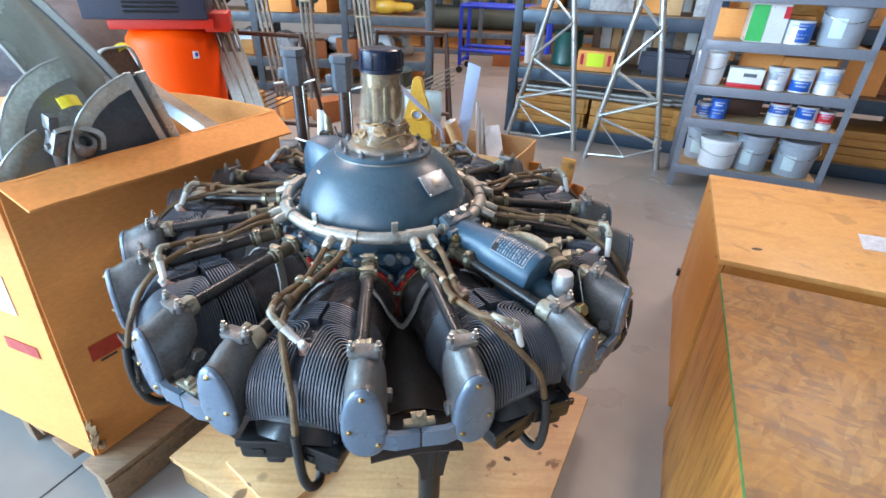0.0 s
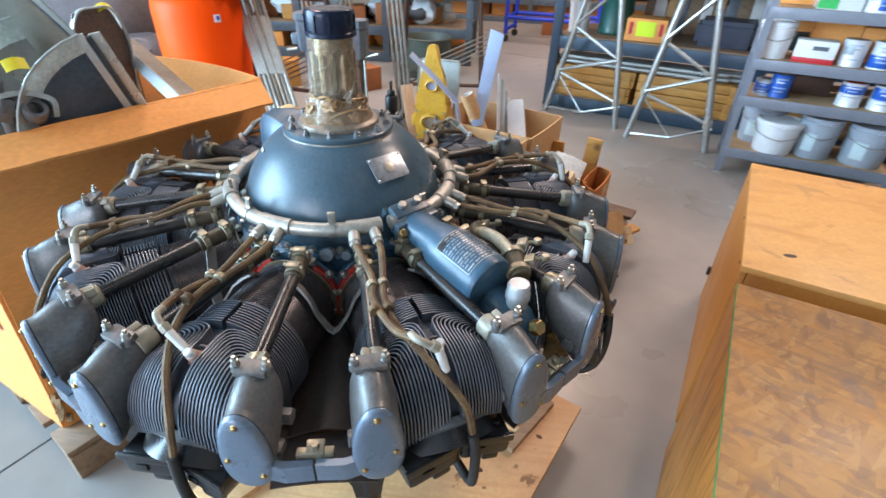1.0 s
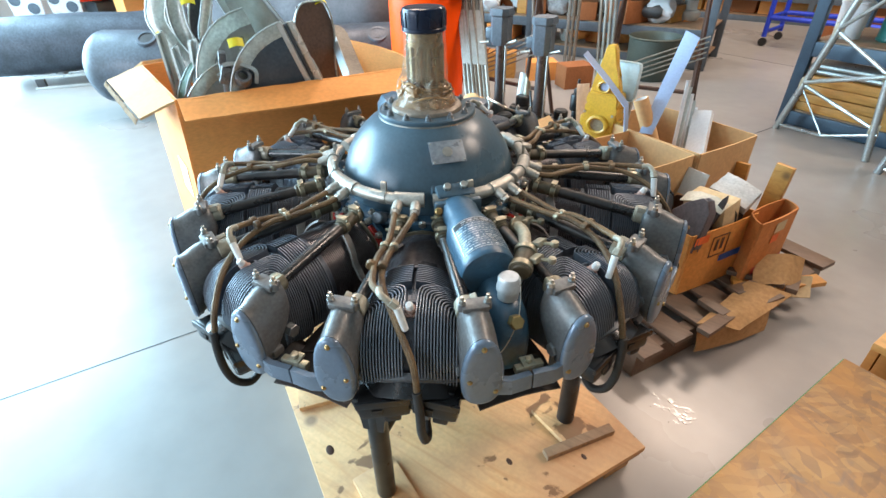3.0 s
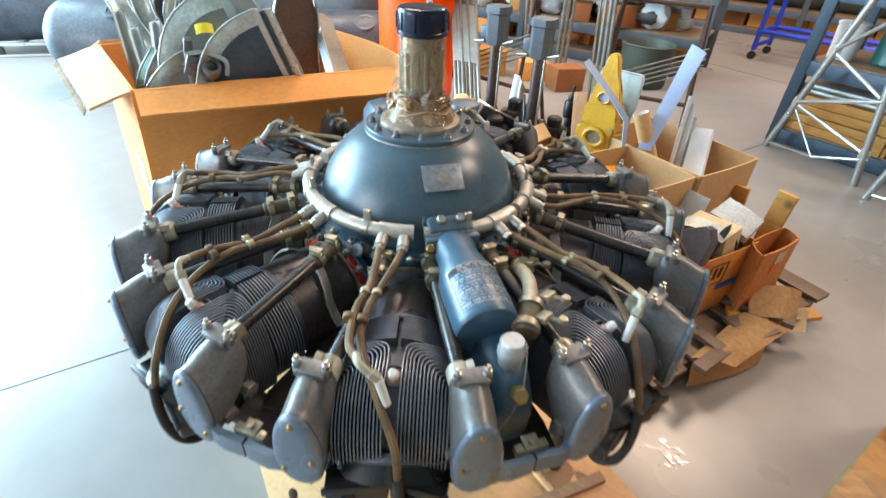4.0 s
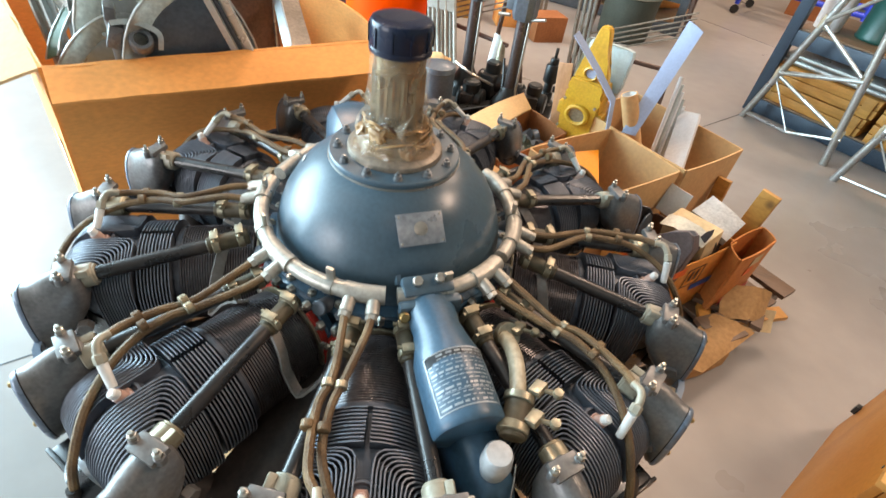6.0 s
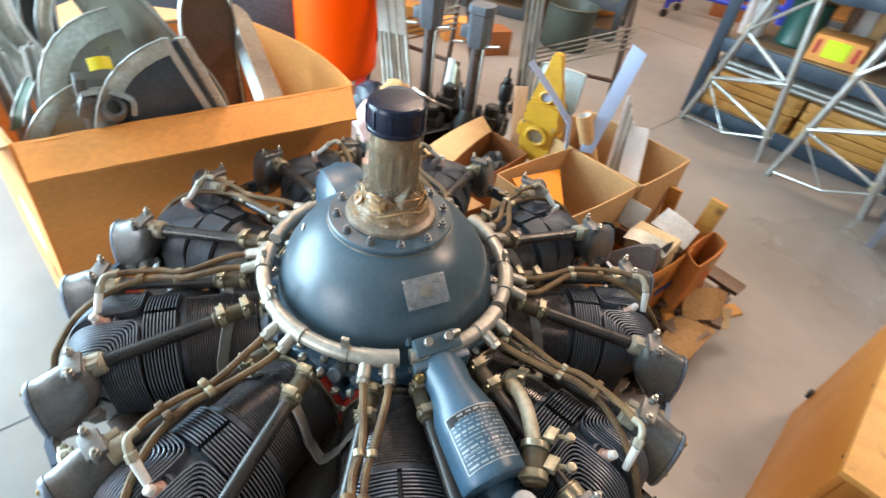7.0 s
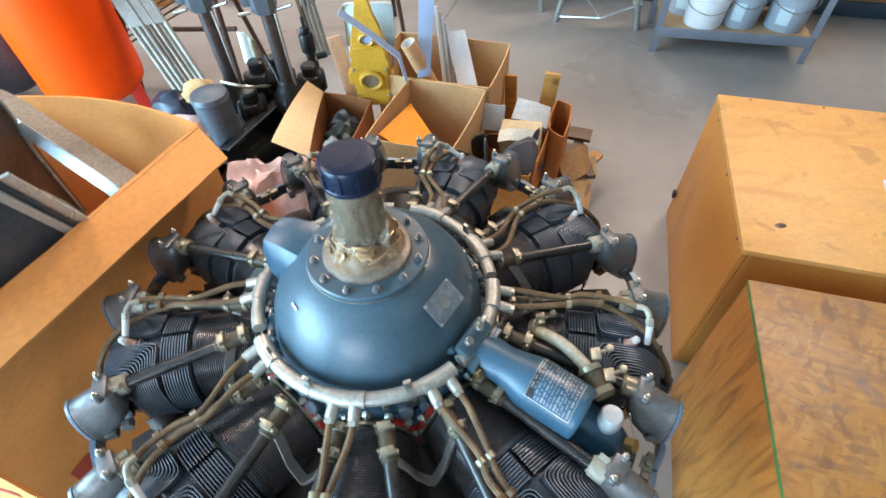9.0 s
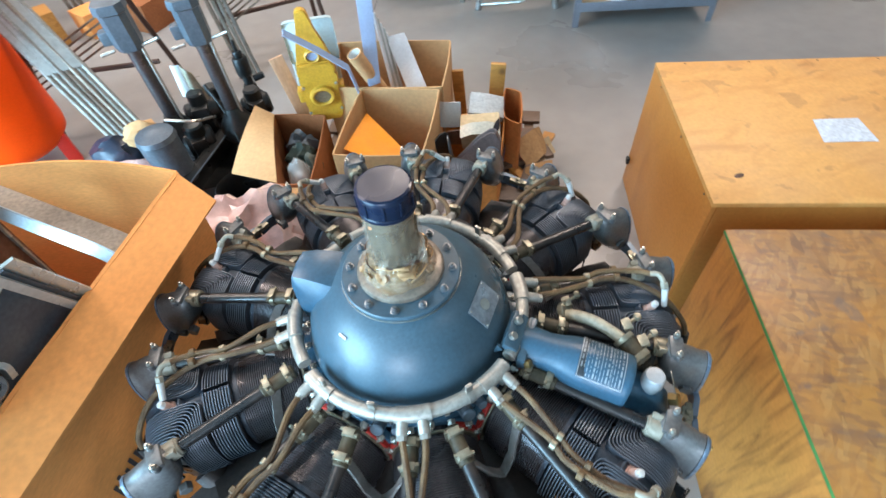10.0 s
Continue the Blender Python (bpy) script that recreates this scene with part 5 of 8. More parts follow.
def gutter(name, label, pts_in, width, depth, across, face, material, rim=0.006):
    """A curved sheet of bowed section with rolled rims, bowed towards face."""
    t = thing(name, label, "sheet metal part")
    path = smooth_path(pts_in, 6)
    a, fc_ = Vector(across).normalized(), Vector(face).normalized()
    rows, b = [], bmesh.new()
    for i, p in enumerate(path):
        tn = (path[min(i + 1, len(path) - 1)] - path[max(i - 1, 0)]).normalized()
        n = tn.cross(a).normalized()
        n = n if n.dot(fc_) > 0 else -n
        rows.append([p + a * width * (k / 8 - 0.5) + n * depth * (1 - (k / 4 - 1) ** 2) for k in range(9)])
    vs = [[b.verts.new(p) for p in r] for r in rows]
    for p, q in zip(vs, vs[1:]):
        for k in range(8):
            b.faces.new((p[k], p[k + 1], q[k + 1], q[k]))
    bmesh.ops.solidify(b, geom=b.faces[:], thickness=0.0025)
    part("skin", b, material, t)
    for k in (0, 8):
        part("rolled_rim", build(hose, [r[k] for r in rows], rim, 8, 1, False), SHEET, t, "rolled rim")
    return t


bc = thing("engine_cowling", "large grey-green curved cowling panel leaning in the box", "sheet metal part")
cl_ = [[Vector((-0.62, 0.31, 0.62)), Vector((-0.635, 0.295, 0.815)), Vector((-0.677, 0.212, 0.985)), Vector((-0.708, 0.153, 1.088)), Vector((-0.735, 0.10, 1.17))],
       [Vector((-0.78, 0.215, 0.62)), Vector((-0.795, 0.204, 0.79)), Vector((-0.825, 0.146, 0.975)), Vector((-0.85, 0.099, 1.099)), Vector((-0.87, 0.06, 1.17))]]
sk_ = bmesh.new()
rows = []
for i in range(5):
    a_, b_ = cl_[0][i], cl_[1][i]
    rows.append([frac(a_, b_, k / 8) + Vector((-0.35, 0.55, 0.35)) * 0.11 * math.sin(math.pi * k / 8) for k in range(9)])
vg = [[sk_.verts.new(p) for p in r] for r in rows]
for p, q in zip(vg, vg[1:]):
    for k in range(8):
        sk_.faces.new((p[k], p[k + 1], q[k + 1], q[k]))
bmesh.ops.solidify(sk_, geom=sk_.faces[:], thickness=0.003)
part("skin", sk_, ZINC, bc)
for e_, wf_ in zip(cl_, (0.036, 0.022)):
    part("edge_flange", build(strip, smooth_path(e_, 4), wf_, 0.004, (0.6, -0.5, 0.4)), SHEET, bc, "bright folded edge")
part("edge_flange", build(strip, smooth_path([p + Vector((-0.018, 0.010, -0.004)) for p in cl_[0]], 4), 0.012, 0.006, (0.6, -0.5, 0.4)), GUNM, bc)
AC_, FC_ = (0.83, 0.56, 0.0), (0.5, -0.75, 0.4)
gutter("cowl_ring_piece", "bright curved cowling ring segment in the box", [(-0.973, 0.11, 1.115), (-0.983, 0.081, 1.05), (-0.978, 0.067, 0.997), (-0.955, 0.063, 0.938), (-0.911, 0.073, 0.881), (-0.86, 0.085, 0.82)], 0.050, -0.014, AC_, FC_, BRIGHT, 0.0035)
gutter("cowl_ring_piece", "pale outer cowling ring segment in the box", [(-1.038, 0.075, 1.09), (-1.042, 0.055, 1.045), (-1.044, 0.037, 0.99), (-1.019, 0.038, 0.943), (-0.976, 0.049, 0.889), (-0.93, 0.06, 0.83)], 0.060, 0.010, AC_, FC_, BRIGHT, 0.0035)
gutter("cowl_ring_piece", "cream primed sheet segment at the box corner", [(-1.090, 0.12, 1.12), (-1.100, 0.085, 1.053), (-1.090, 0.072, 1.00), (-1.05, 0.06, 0.92), (-1.0, 0.05, 0.80)], 0.050, 0.012, AC_, FC_, CREAM2, 0.003)
gutter("cowl_ring_piece", "narrow pale sheet segment standing in the box", [(-0.911, 0.176, 1.11), (-0.92, 0.150, 1.051), (-0.925, 0.130, 0.999), (-0.928, 0.109, 0.945), (-0.92, 0.10, 0.84)], 0.030, 0.006, AC_, FC_, CREAM2, 0.003)
# Shade between the rings is put in as this dark segment.
gutter("cowl_ring_piece", "dark segment put in for the shaded hollow between the cowl rings", [(-0.985, 0.185, 1.13), (-0.982, 0.165, 1.05), (-0.975, 0.135, 0.97), (-0.955, 0.115, 0.90), (-0.92, 0.11, 0.80)], 0.070, -0.020, AC_, FC_, DARKP, 0.003)
cowl("green_gusset", "dull green sheet gusset at the box corner", [(-0.85, 0.017, 0.900), (-0.85, -0.035, 0.845), (-0.85, -0.062, 0.80)], 0.030, GREENG, (0.7, 0.4, 0.3), 0.004, 0.008)
chn = thing("bent_channel", "grey bent aluminium channel lying across the box", "sheet metal part")
CH = smooth_path([(-0.985, 0.655, 0.82), (-0.992, 0.672, 0.868), (-0.965, 0.665, 0.890), (-0.92, 0.65, 0.893), (-0.865, 0.625, 0.882), (-0.76, 0.54, 0.862), (-0.65, 0.448, 0.843), (-0.54, 0.357, 0.824), (-0.50, 0.32, 0.812)], 6)
part("web", build(strip, CH, 0.052, 0.004, (0.75, 0.62, -0.15)), EXTR2, chn, "stained brown-grey web")
part("flange", build(strip, [p + Vector((-0.024, -0.020, -0.006)) for p in CH], 0.030, 0.004, (0.45, 0.40, 0.80)), PALEM, chn, "pale bluish flange")
br_ = cowl("brown_fairing", "brown curved fairing with a bright rim, standing in the box", [(-0.862, 0.399, 0.59), (-0.864, 0.399, 0.806), (-0.859, 0.406, 0.927), (-0.845, 0.431, 0.992), (-0.823, 0.472, 1.003), (-0.802, 0.51, 0.994), (-0.794, 0.528, 0.91), (-0.799, 0.518, 0.79), (-0.799, 0.518, 0.59)], 0.02, SHEET, (0.88, -0.47, 0.05), 0.004)
part("web", build(prism, [(-0.06, -0.2), (0.075, -0.2), (0.078, 0.13), (0.05, 0.205), (0.0, 0.215), (-0.045, 0.20), (-0.062, 0.12)], -0.002, 0.002, Matrix.Translation((-0.832, 0.462, 0.79)) @ Matrix(((0.468, 0, 0.884, 0), (0.884, 0, -0.468, 0), (0, 1, 0, 0), (0, 0, 0, 1)))), HOOD, br_, "brown web")
# dark sheet pieces, each set back behind a broad curved rim


def rimmed(name, label, arc, low, wid, back, rim, body):
    t = thing(name, label, "sheet metal part")
    mid = sum(low, Vector()) / len(low) * 0.5 + arc[len(arc) // 2] * 0.5
    n = (arc[-1] - low[-1]).cross(low[0] - low[-1]).normalized()
    n = n if n.dot(Vector((-0.6, 0.75, -0.2))) > 0 else -n
    inner = []
    for i, p in enumerate(arc):
        w = n.cross(arc[min(i + 1, len(arc) - 1)] - arc[max(i - 1, 0)]).normalized()
        inner.append(p + w * wid * (1 if w.dot(mid - p) > 0 else -1) + n * back)
    b = bmesh.new()
    va, vb = [b.verts.new(p) for p in arc], [b.verts.new(p) for p in inner]
    for i in range(len(arc) - 1):
        b.faces.new((va[i], va[i + 1], vb[i + 1], vb[i]))
    bmesh.ops.solidify(b, geom=b.faces[:], thickness=0.003)
    part("rim", b, rim, t, "pale curved rim")
    b = bmesh.new()
    f0, f1 = [[b.verts.new(p + n * o) for p in inner + [q + n * back for q in low]] for o in (0.0, 0.003)]
    b.faces.new(f0), b.faces.new(f1[::-1])
    for i in range(len(f0)):
        j = (i + 1) % len(f0)
        b.faces.new((f0[i], f1[i], f1[j], f0[j]))
    part("panel", b, body, t)
    part("rolled_rim", build(hose, arc, 0.0028, 8, 1, False), SHEET, t, "rolled rim")
    return t


def bow(p, q, r, n=9):
    p, q, r = Vector(p), Vector(q), Vector(r)
    return [p * (1 - k / (n - 1)) ** 2 + q * 2 * k / (n - 1) * (1 - k / (n - 1)) + r * (k / (n - 1)) ** 2 for k in range(n)]


Q = [Vector((-0.587, 0.126, 1.000)), Vector((-0.580, 0.205, 0.80)), Vector((-0.690, -0.030, 0.80)), Vector((-0.660, 0.020, 0.945))]
# Shade inside the open frame is put in as a dark set-back panel.
hp = rimmed("framed_opening", "bright metal frame with a dark panel put in for its shaded inside", bow((-0.685, -0.010, 0.80), (-0.672, 0.006, 0.955), Q[0]), [Q[1], Q[2] + Vector((0, 0, -0.02))], 0.042, 0.012, BRIGHT, GUNM)
part("frame_bar", build(strip, [Q[0], frac(Q[0], Q[1], 0.5), Q[1]], 0.016, 0.006, (0.85, 0.35, 0.2)), SHEET, hp, "bright frame bar")
part("frame_bar", build(strip, [p + Vector((0.016, 0.024, 0.0)) for p in (Q[0], frac(Q[0], Q[1], 0.5), Q[1])], 0.024, 0.006, (0.85, 0.35, 0.2)), ZINC, hp, "dull frame bar")
part("frame_bar", build(strip, [p + Vector((0.006, 0.014, -0.006)) for p in (Q[0], frac(Q[0], Q[1], 0.5), Q[1])], 0.012, 0.004, (0.85, 0.35, 0.2)), GUNM, hp)
part("rib", build(strip, [frac(Q[3], Q[0], 0.42) + Vector((-0.02, 0.02, -0.03)), frac(Q[2], Q[1], 0.45) + Vector((-0.022, 0.018, 0))], 0.008, 0.006, (0.6, 0.4, 0.4)), SHEET, hp)
part("rib", build(strip, [frac(Q[3], Q[0], 0.75) + Vector((-0.02, 0.02, -0.03)), frac(Q[2], Q[1], 0.8) + Vector((-0.022, 0.018, 0))], 0.022, 0.004, (0.6, 0.4, 0.4)), GREYP, hp)
rimmed("cowling_flap", "dark cowling flap with a broad bright rim", bow((-0.812, -0.030, 0.78), (-0.808, -0.020, 1.00), (-0.724, 0.122, 1.028)), [Vector((-0.640, 0.150, 0.80)), Vector((-0.790, -0.030, 0.76))], 0.042, 0.020, BRIGHT, GREYP)
rimmed("cowling_flap", "short cowling flap with a bright rim", bow((-0.815, -0.085, 0.78), (-0.790, -0.040, 0.868), (-0.752, 0.024, 0.895)), [Vector((-0.700, 0.055, 0.78)), Vector((-0.800, -0.090, 0.76))], 0.034, 0.016, BRIGHT, GREYP)
rimmed("cowling_flap", "large dull cowling flap standing behind the others", bow((-0.985, 0.060, 0.70), (-0.960, 0.090, 0.93), (-0.800, 0.260, 0.960)), [Vector((-0.700, 0.330, 0.72)), Vector((-0.960, 0.050, 0.68))], 0.040, 0.020, ZINC, GREYP)
hb = thing("cowl_bracket", "grey machined hinge bracket on a metal arm", "bracket")
rod("arm", (-0.715, 0.006, 0.74), (-0.702, 0.005, 0.905), 0.012, ALU, hb)
block("lug", (0.026, 0.04, 0.050), pose(-0.702, 0.004, 0.876, 10, 20, 60), ALU, hb, "", 0.004)
block("lug", (0.020, 0.030, 0.030), pose(-0.698, 0.004, 0.92, 10, 10, 60), ALU, hb, "", 0.004)
bk = bmesh.new()
strip(bk, smooth_path([(-0.707, 0.005, 0.895), (-0.696, 0.027, 0.896), (-0.682, 0.052, 0.890), (-0.660, 0.072, 0.872), (-0.664, 0.070, 0.838)], 4), 0.058, 0.010, (0.8, -0.5, 0.3))
part("hook", bk, SHEET, hb)
bk = bmesh.new()
lathe(bk, [(0.014, -0.016), (0.021, -0.016), (0.023, -0.012), (0.023, 0.012), (0.021, 0.016), (0.014, 0.016), (0.014, -0.016)], 20, pose(-0.665, 0.032, 0.862, 40, 25, 40))
part("eye", bk, ALU, hb, "open machined eye")
rod("pin", (-0.712, -0.015, 0.872), (-0.678, 0.045, 0.872), 0.006, STEEL, hb)
for k, (p, q) in enumerate((((-0.83, -0.05, 0.55), (-0.85, 0.02, 0.95)), ((-0.78, 0.10, 0.5), (-0.80, 0.16, 0.97)), ((-0.90, 0.12, 0.5), (-0.86, 0.24, 1.00)), ((-1.02, 0.02, 0.6), (-0.98, 0.00, 0.96)), ((-0.87, -0.02, 0.6), (-0.905, -0.01, 0.93)))):
    t = thing("metal_angle", "dull aluminium angle strip standing in the box", "metal strip", group="strips in the box")
    for s, n_ in ((0, (0.8, 0.5, 0.2)), (1, (-0.4, 0.8, 0.3))):
        part("web", build(strip, [p, frac(Vector(p), Vector(q), 0.5), q], 0.03, 0.003, n_), SHEET if k % 2 == 0 else ZINC, t)
for p, r in (((-0.670, 0.038, 0.953), (55, 0, 60)), ((-1.035, 0.035, 0.955), (60, 10, 10)), ((-0.955, 0.10, 1.035), (50, 0, 60)), ((-0.815, 0.500, 0.997), (30, 0, 62))):
    tg = bmesh.new()
    sheet(tg, ((-0.020, -0.012, 0), (0.020, -0.012, 0), (0.020, 0.012, 0), (-0.020, 0.012, 0)), 0.002, 4, 1, 0.010)
    tg.transform(pose(*p, *r))
    tagged(part("yellow_tag", tg, YTAPE, None), "bright yellow paper tag tied to a metal part", "tag", group="tags")
pb = bmesh.new()
crumple(pb, (-0.385, 0.765, 0.28), (0.175, 0.15, 0.225), 3, 4, 0.30)
tagged(part("plastic_bag", pb, PINKB, None), "crumpled pale pink plastic bag beside the big box", "bag")

# ---- two wooden crates ----
U, V = Vector((-0.38, -0.925, 0)), Vector((0.925, -0.38, 0))


def crate(name, corner, long, wide, high, top_mat, side_mat, label, lid=0.0):
    """A crate whose near-left top edge runs from corner along U."""
    t = thing(name, label, "crate")
    m = Matrix(((U.x, V.x, 0, corner[0]), (U.y, V.y, 0, corner[1]), (0, 0, 1, 0), (0, 0, 0, 1)))
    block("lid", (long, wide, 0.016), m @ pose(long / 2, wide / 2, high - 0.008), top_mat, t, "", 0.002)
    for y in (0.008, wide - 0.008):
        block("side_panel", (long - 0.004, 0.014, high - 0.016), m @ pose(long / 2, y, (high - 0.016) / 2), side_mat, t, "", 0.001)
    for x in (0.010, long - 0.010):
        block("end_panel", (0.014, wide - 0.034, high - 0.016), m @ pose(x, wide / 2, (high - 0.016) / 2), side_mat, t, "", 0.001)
    return t, m


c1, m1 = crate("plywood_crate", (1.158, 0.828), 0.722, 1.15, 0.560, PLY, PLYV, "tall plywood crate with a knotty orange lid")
kn = bmesh.new()
lathe(kn, [(0, 0.5602), (0.011, 0.5602), (0.007, 0.5609), (0, 0.561)], 14, Matrix.Translation((1.018, 0.224, 0)) @ Matrix.Diagonal((1.4, 0.8, 1, 1)))
part("knot", kn, BROWNP, c1, "dark knot in the lid")
for x in (0.10, 0.32, 0.55, 0.75, 1.0):
    s = bmesh.new()
    lathe(s, [(0, 0.5601), (0.004, 0.5601), (0, 0.5607)], 8, m1 @ pose(0.012, x, 0))
    part("nail_head", s, OILY, c1)
for x in (0.12, 0.4, 0.66):
    part("nail_hole", build(cyl, m1 @ Vector((x, -0.0005, 0.535)), m1 @ Vector((x, 0.004, 0.535)), 0.004, None, 8), OILY, c1)
lb = bmesh.new()
sheet(lb, ((1.335, 0.248, 0.5605), (1.478, 0.191, 0.5605), (1.514, 0.299, 0.5605), (1.389, 0.346, 0.5605)), 0.0006, 4, 3, 0.001)
part("paper_label", lb, LABELW, c1, "worn pale paper label on the lid")
for k in range(1):
    hk = bmesh.new()
    box(hk, (0.02, 0.012, 0.03), m1 @ pose(0.02, -0.006, 0.12), 0.002)
    part("corner_cleat", hk, OILY, c1)
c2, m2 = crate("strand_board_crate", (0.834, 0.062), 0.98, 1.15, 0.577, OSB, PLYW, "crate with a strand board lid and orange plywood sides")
block("green_line", (0.978, 0.0012, 0.0075), m2 @ pose(0.49, -0.0006, 0.5715), GREEN, c2, "green painted line along the lid edge", 0)

# ---- cartons and scrap on the second pallet ----
p2 = thing("scrap_pallet", "wooden pallet heaped with cartons and offcuts", "pallet")
PM = Matrix.Translation((0.26, 1.07, 0)) @ PT
for k in range(8):
    block("slat", (1.02, 0.085, 0.018), PM @ pose(0.02, -0.46 + 0.135 * k, 0.101), DARKW, p2, "", 0.003)
for x in (-0.44, 0.02, 0.48):
    block("stringer", (0.045, 1.02, 0.090), PM @ pose(x, 0.01, 0.046), DARKW, p2, "", 0.003)
carton("open_carton", [(-0.045, 0.877), (0.231, 0.757), (0.405, 1.095), (0.133, 1.222)], 0.112, 0.492, KRAFT2, "open tan carton holding a folded orange sheet", ())
yb = bmesh.new()
loft(yb, [[Vector(p) + Vector((0, 0, h)) for p in ((-0.005, 0.935, 0.455), (0.060, 0.872, 0.440), (0.245, 0.850, 0.36), (0.125, 1.15, 0.430))] for h in (0, 0.004)])
tagged(part("orange_sheet", yb, SHEETO, None), "folded orange-yellow plastic sheet in the open carton", "plastic sheet")
carton("open_carton", [(0.005, 1.300), (0.425, 1.112), (0.572, 1.432), (0.123, 1.629)], 0.112, 0.494, KRAFT2, "open tan carton with tubes and white panels", ())
wp = bmesh.new()
sheet(wp, ((0.375, 1.22, 0.20), (0.455, 1.19, 0.20), (0.395, 1.50, 0.53), (0.320, 1.535, 0.51)), 0.03, 3, 3, 0.0)
tagged(part("foam_sheet", wp, WHITEP, None), "white foam sheet standing in a carton", "foam sheet")
pk = bmesh.new()
sheet(pk, ((0.165, 1.25, 0.48), (0.215, 1.26, 0.48), (0.275, 1.455, 0.825), (0.215, 1.47, 0.845)), 0.005, 2, 4, 0.004)
tagged(part("blue_strip", pk, PALEB, None), "pale blue plastic strip leaning out of a carton", "strip")
tube = thing("cardboard_tube", "cardboard tube with a pale lining standing in a carton", "tube")
TA, TB = Vector((0.335, 1.325, 0.16)), Vector((0.138, 1.279, 0.612))
TM = Matrix.Translation(TA) @ (TB - TA).to_track_quat("Z", "Y").to_matrix().to_4x4()
TL = (TB - TA).length
part("wall", build(lathe, [(0.026, 0), (0.030, 0), (0.030, TL), (0.026, TL)], 24, TM), KRAFT2, tube)
part("lining", build(lathe, [(0.0255, TL - 0.001), (0.0255, 0.0)], 24, TM), PAPER, tube, "pale lining")
for k in range(5):
    tagged(rod("metal_rod", (0.30 + 0.014 * k, 1.34 + 0.02 * k, 0.14), (0.27 + 0.012 * k, 1.47 + 0.015 * k, 0.66 - 0.03 * k), 0.008, SHEET if k % 2 else WHITEP, None, "", 8), "thin pale rod standing in a carton", "rod", group="rods in the carton")
rb2 = carton("brown_carton", [(-0.262, 0.918), (-0.155, 0.880), (-0.035, 1.255), (-0.225, 1.345)], 0.112, 0.40, KRAFTD, "red-brown open carton of small green parts", ())
f_ = bmesh.new()
sheet(f_, ((-0.262, 0.918, 0.40), (-0.225, 1.345, 0.40), (-0.285, 1.375, 0.44), (-0.425, 1.09, 0.36)), 0.004, 5, 2, 0.01)
part("flap", f_, KRAFT2, rb2, "pale flap hanging out")
f_ = bmesh.new()
sheet(f_, ((-0.268, 0.908, 0.395), (-0.055, 0.812, 0.395), (-0.096, 0.745, 0.392), (-0.346, 0.866, 0.392)), 0.004, 5, 2, 0.006)
part("flap", f_, KRAFT2, rb2, "pale flap hanging out")
for k, (x, y, z, sx, sy, sz) in enumerate(((-0.165, 1.13, 0.315, 0.050, 0.055, 0.065), (-0.13, 1.05, 0.32, 0.030, 0.05, 0.06), (-0.155, 1.22, 0.30, 0.055, 0.05, 0.07))):
    b = bmesh.new()
    crumple(b, (x, y, z), (sx, sy, sz), 21 + k, 3, 0.5)
    tagged(part("green_cloth", b, (TEALD, ARMY, GUNM)[k], None), "dark green crumpled cloth bundle in the brown carton", "cloth", group="cloth bundles")
wb = bmesh.new()
crumple(wb, (-0.185, 1.0, 0.30), (0.025, 0.03, 0.06), 8, 3, 0.2)
tagged(part("white_parts", wb, PAPER, None), "white packet inside the clear bag", "packet")
cb = bmesh.new()
crumple(cb, (-0.185, 1.00, 0.315), (0.045, 0.055, 0.10), 5, 3, 0.2)
tagged(part("parts_bag", cb, BAG, None), "clear plastic bag of small parts", "bag")
# the yellow casting
yc = thing("yellow_casting", "yellow painted machine casting with round bosses", "casting")
YM = Matrix.Translation((-0.012, 1.318, 0.008)) @ pose(0, 0, 0, 0, 0, -6) @ Matrix.Diagonal((1.2, 1, 1, 1))
half = [(0.046, 0.352), (0.052, 0.40), (0.060, 0.425), (0.062, 0.515), (0.054, 0.528), (0.054, 0.545), (0.060, 0.552), (0.060, 0.585), (0.050, 0.604)]
bd = build(prism, half + [(-x, z) for x, z in half[::-1]], -0.045, 0.045, YM @ pose(0, 0, 0, 90, 0, 0))
bmesh.ops.bevel(bd, geom=bd.edges[:], offset=0.007, segments=2, affect="EDGES")
part("body", bd, YELLOW, yc, "yellow cast body with stepped shoulders")
pdl = bmesh.new()
prism(pdl, [(-0.056, 0.595), (0.056, 0.595), (0.050, 0.640), (0.036, 0.672), (0.028, 0.71), (0.016, 0.785), (0.010, 0.793), (-0.012, 0.793), (-0.018, 0.785), (-0.032, 0.70), (-0.044, 0.655)], -0.018, 0.018, YM @ pose(0, -0.012, 0, 90, 0, 0))
bmesh.ops.bevel(pdl, geom=pdl.edges[:], offset=0.005, segments=2, affect="EDGES")
part("upright_lug", pdl, YELLOW, yc, "tapered upright lug")
for z, r, y in ((0.470, 0.037, -0.052), (0.628, 0.023, -0.032)):
    b = bmesh.new()
    lathe(b, [(r * 0.72, -0.015), (r * 0.75, 0.010), (r * 0.9, 0.013), (r * 1.08, 0.010), (r * 1.15, -0.015)], 28, YM @ pose(0, y, z, 90, 0, 0))
    part("boss_ring", b, YELLOW, yc, "raised round boss")
    # Upper disc fills a through-hole; the light seen through is its pale colour.
    b = bmesh.new()
    lathe(b, [(0, 0.0), (r * 0.74, 0.0), (r * 0.74, 0.002), (0, 0.003)], 24, YM @ pose(0, y, z, 90, 0, 0))
    part("boss_disc", b, CADM if z < 0.55 else PALEB, yc, "flat disc inside the boss ring")
for x in (-0.066, 0.066):
    part("side_ear", build(box, (0.022, 0.05, 0.05), YM @ pose(x, -0.01, 0.47), 0.006), YELLOW, yc)
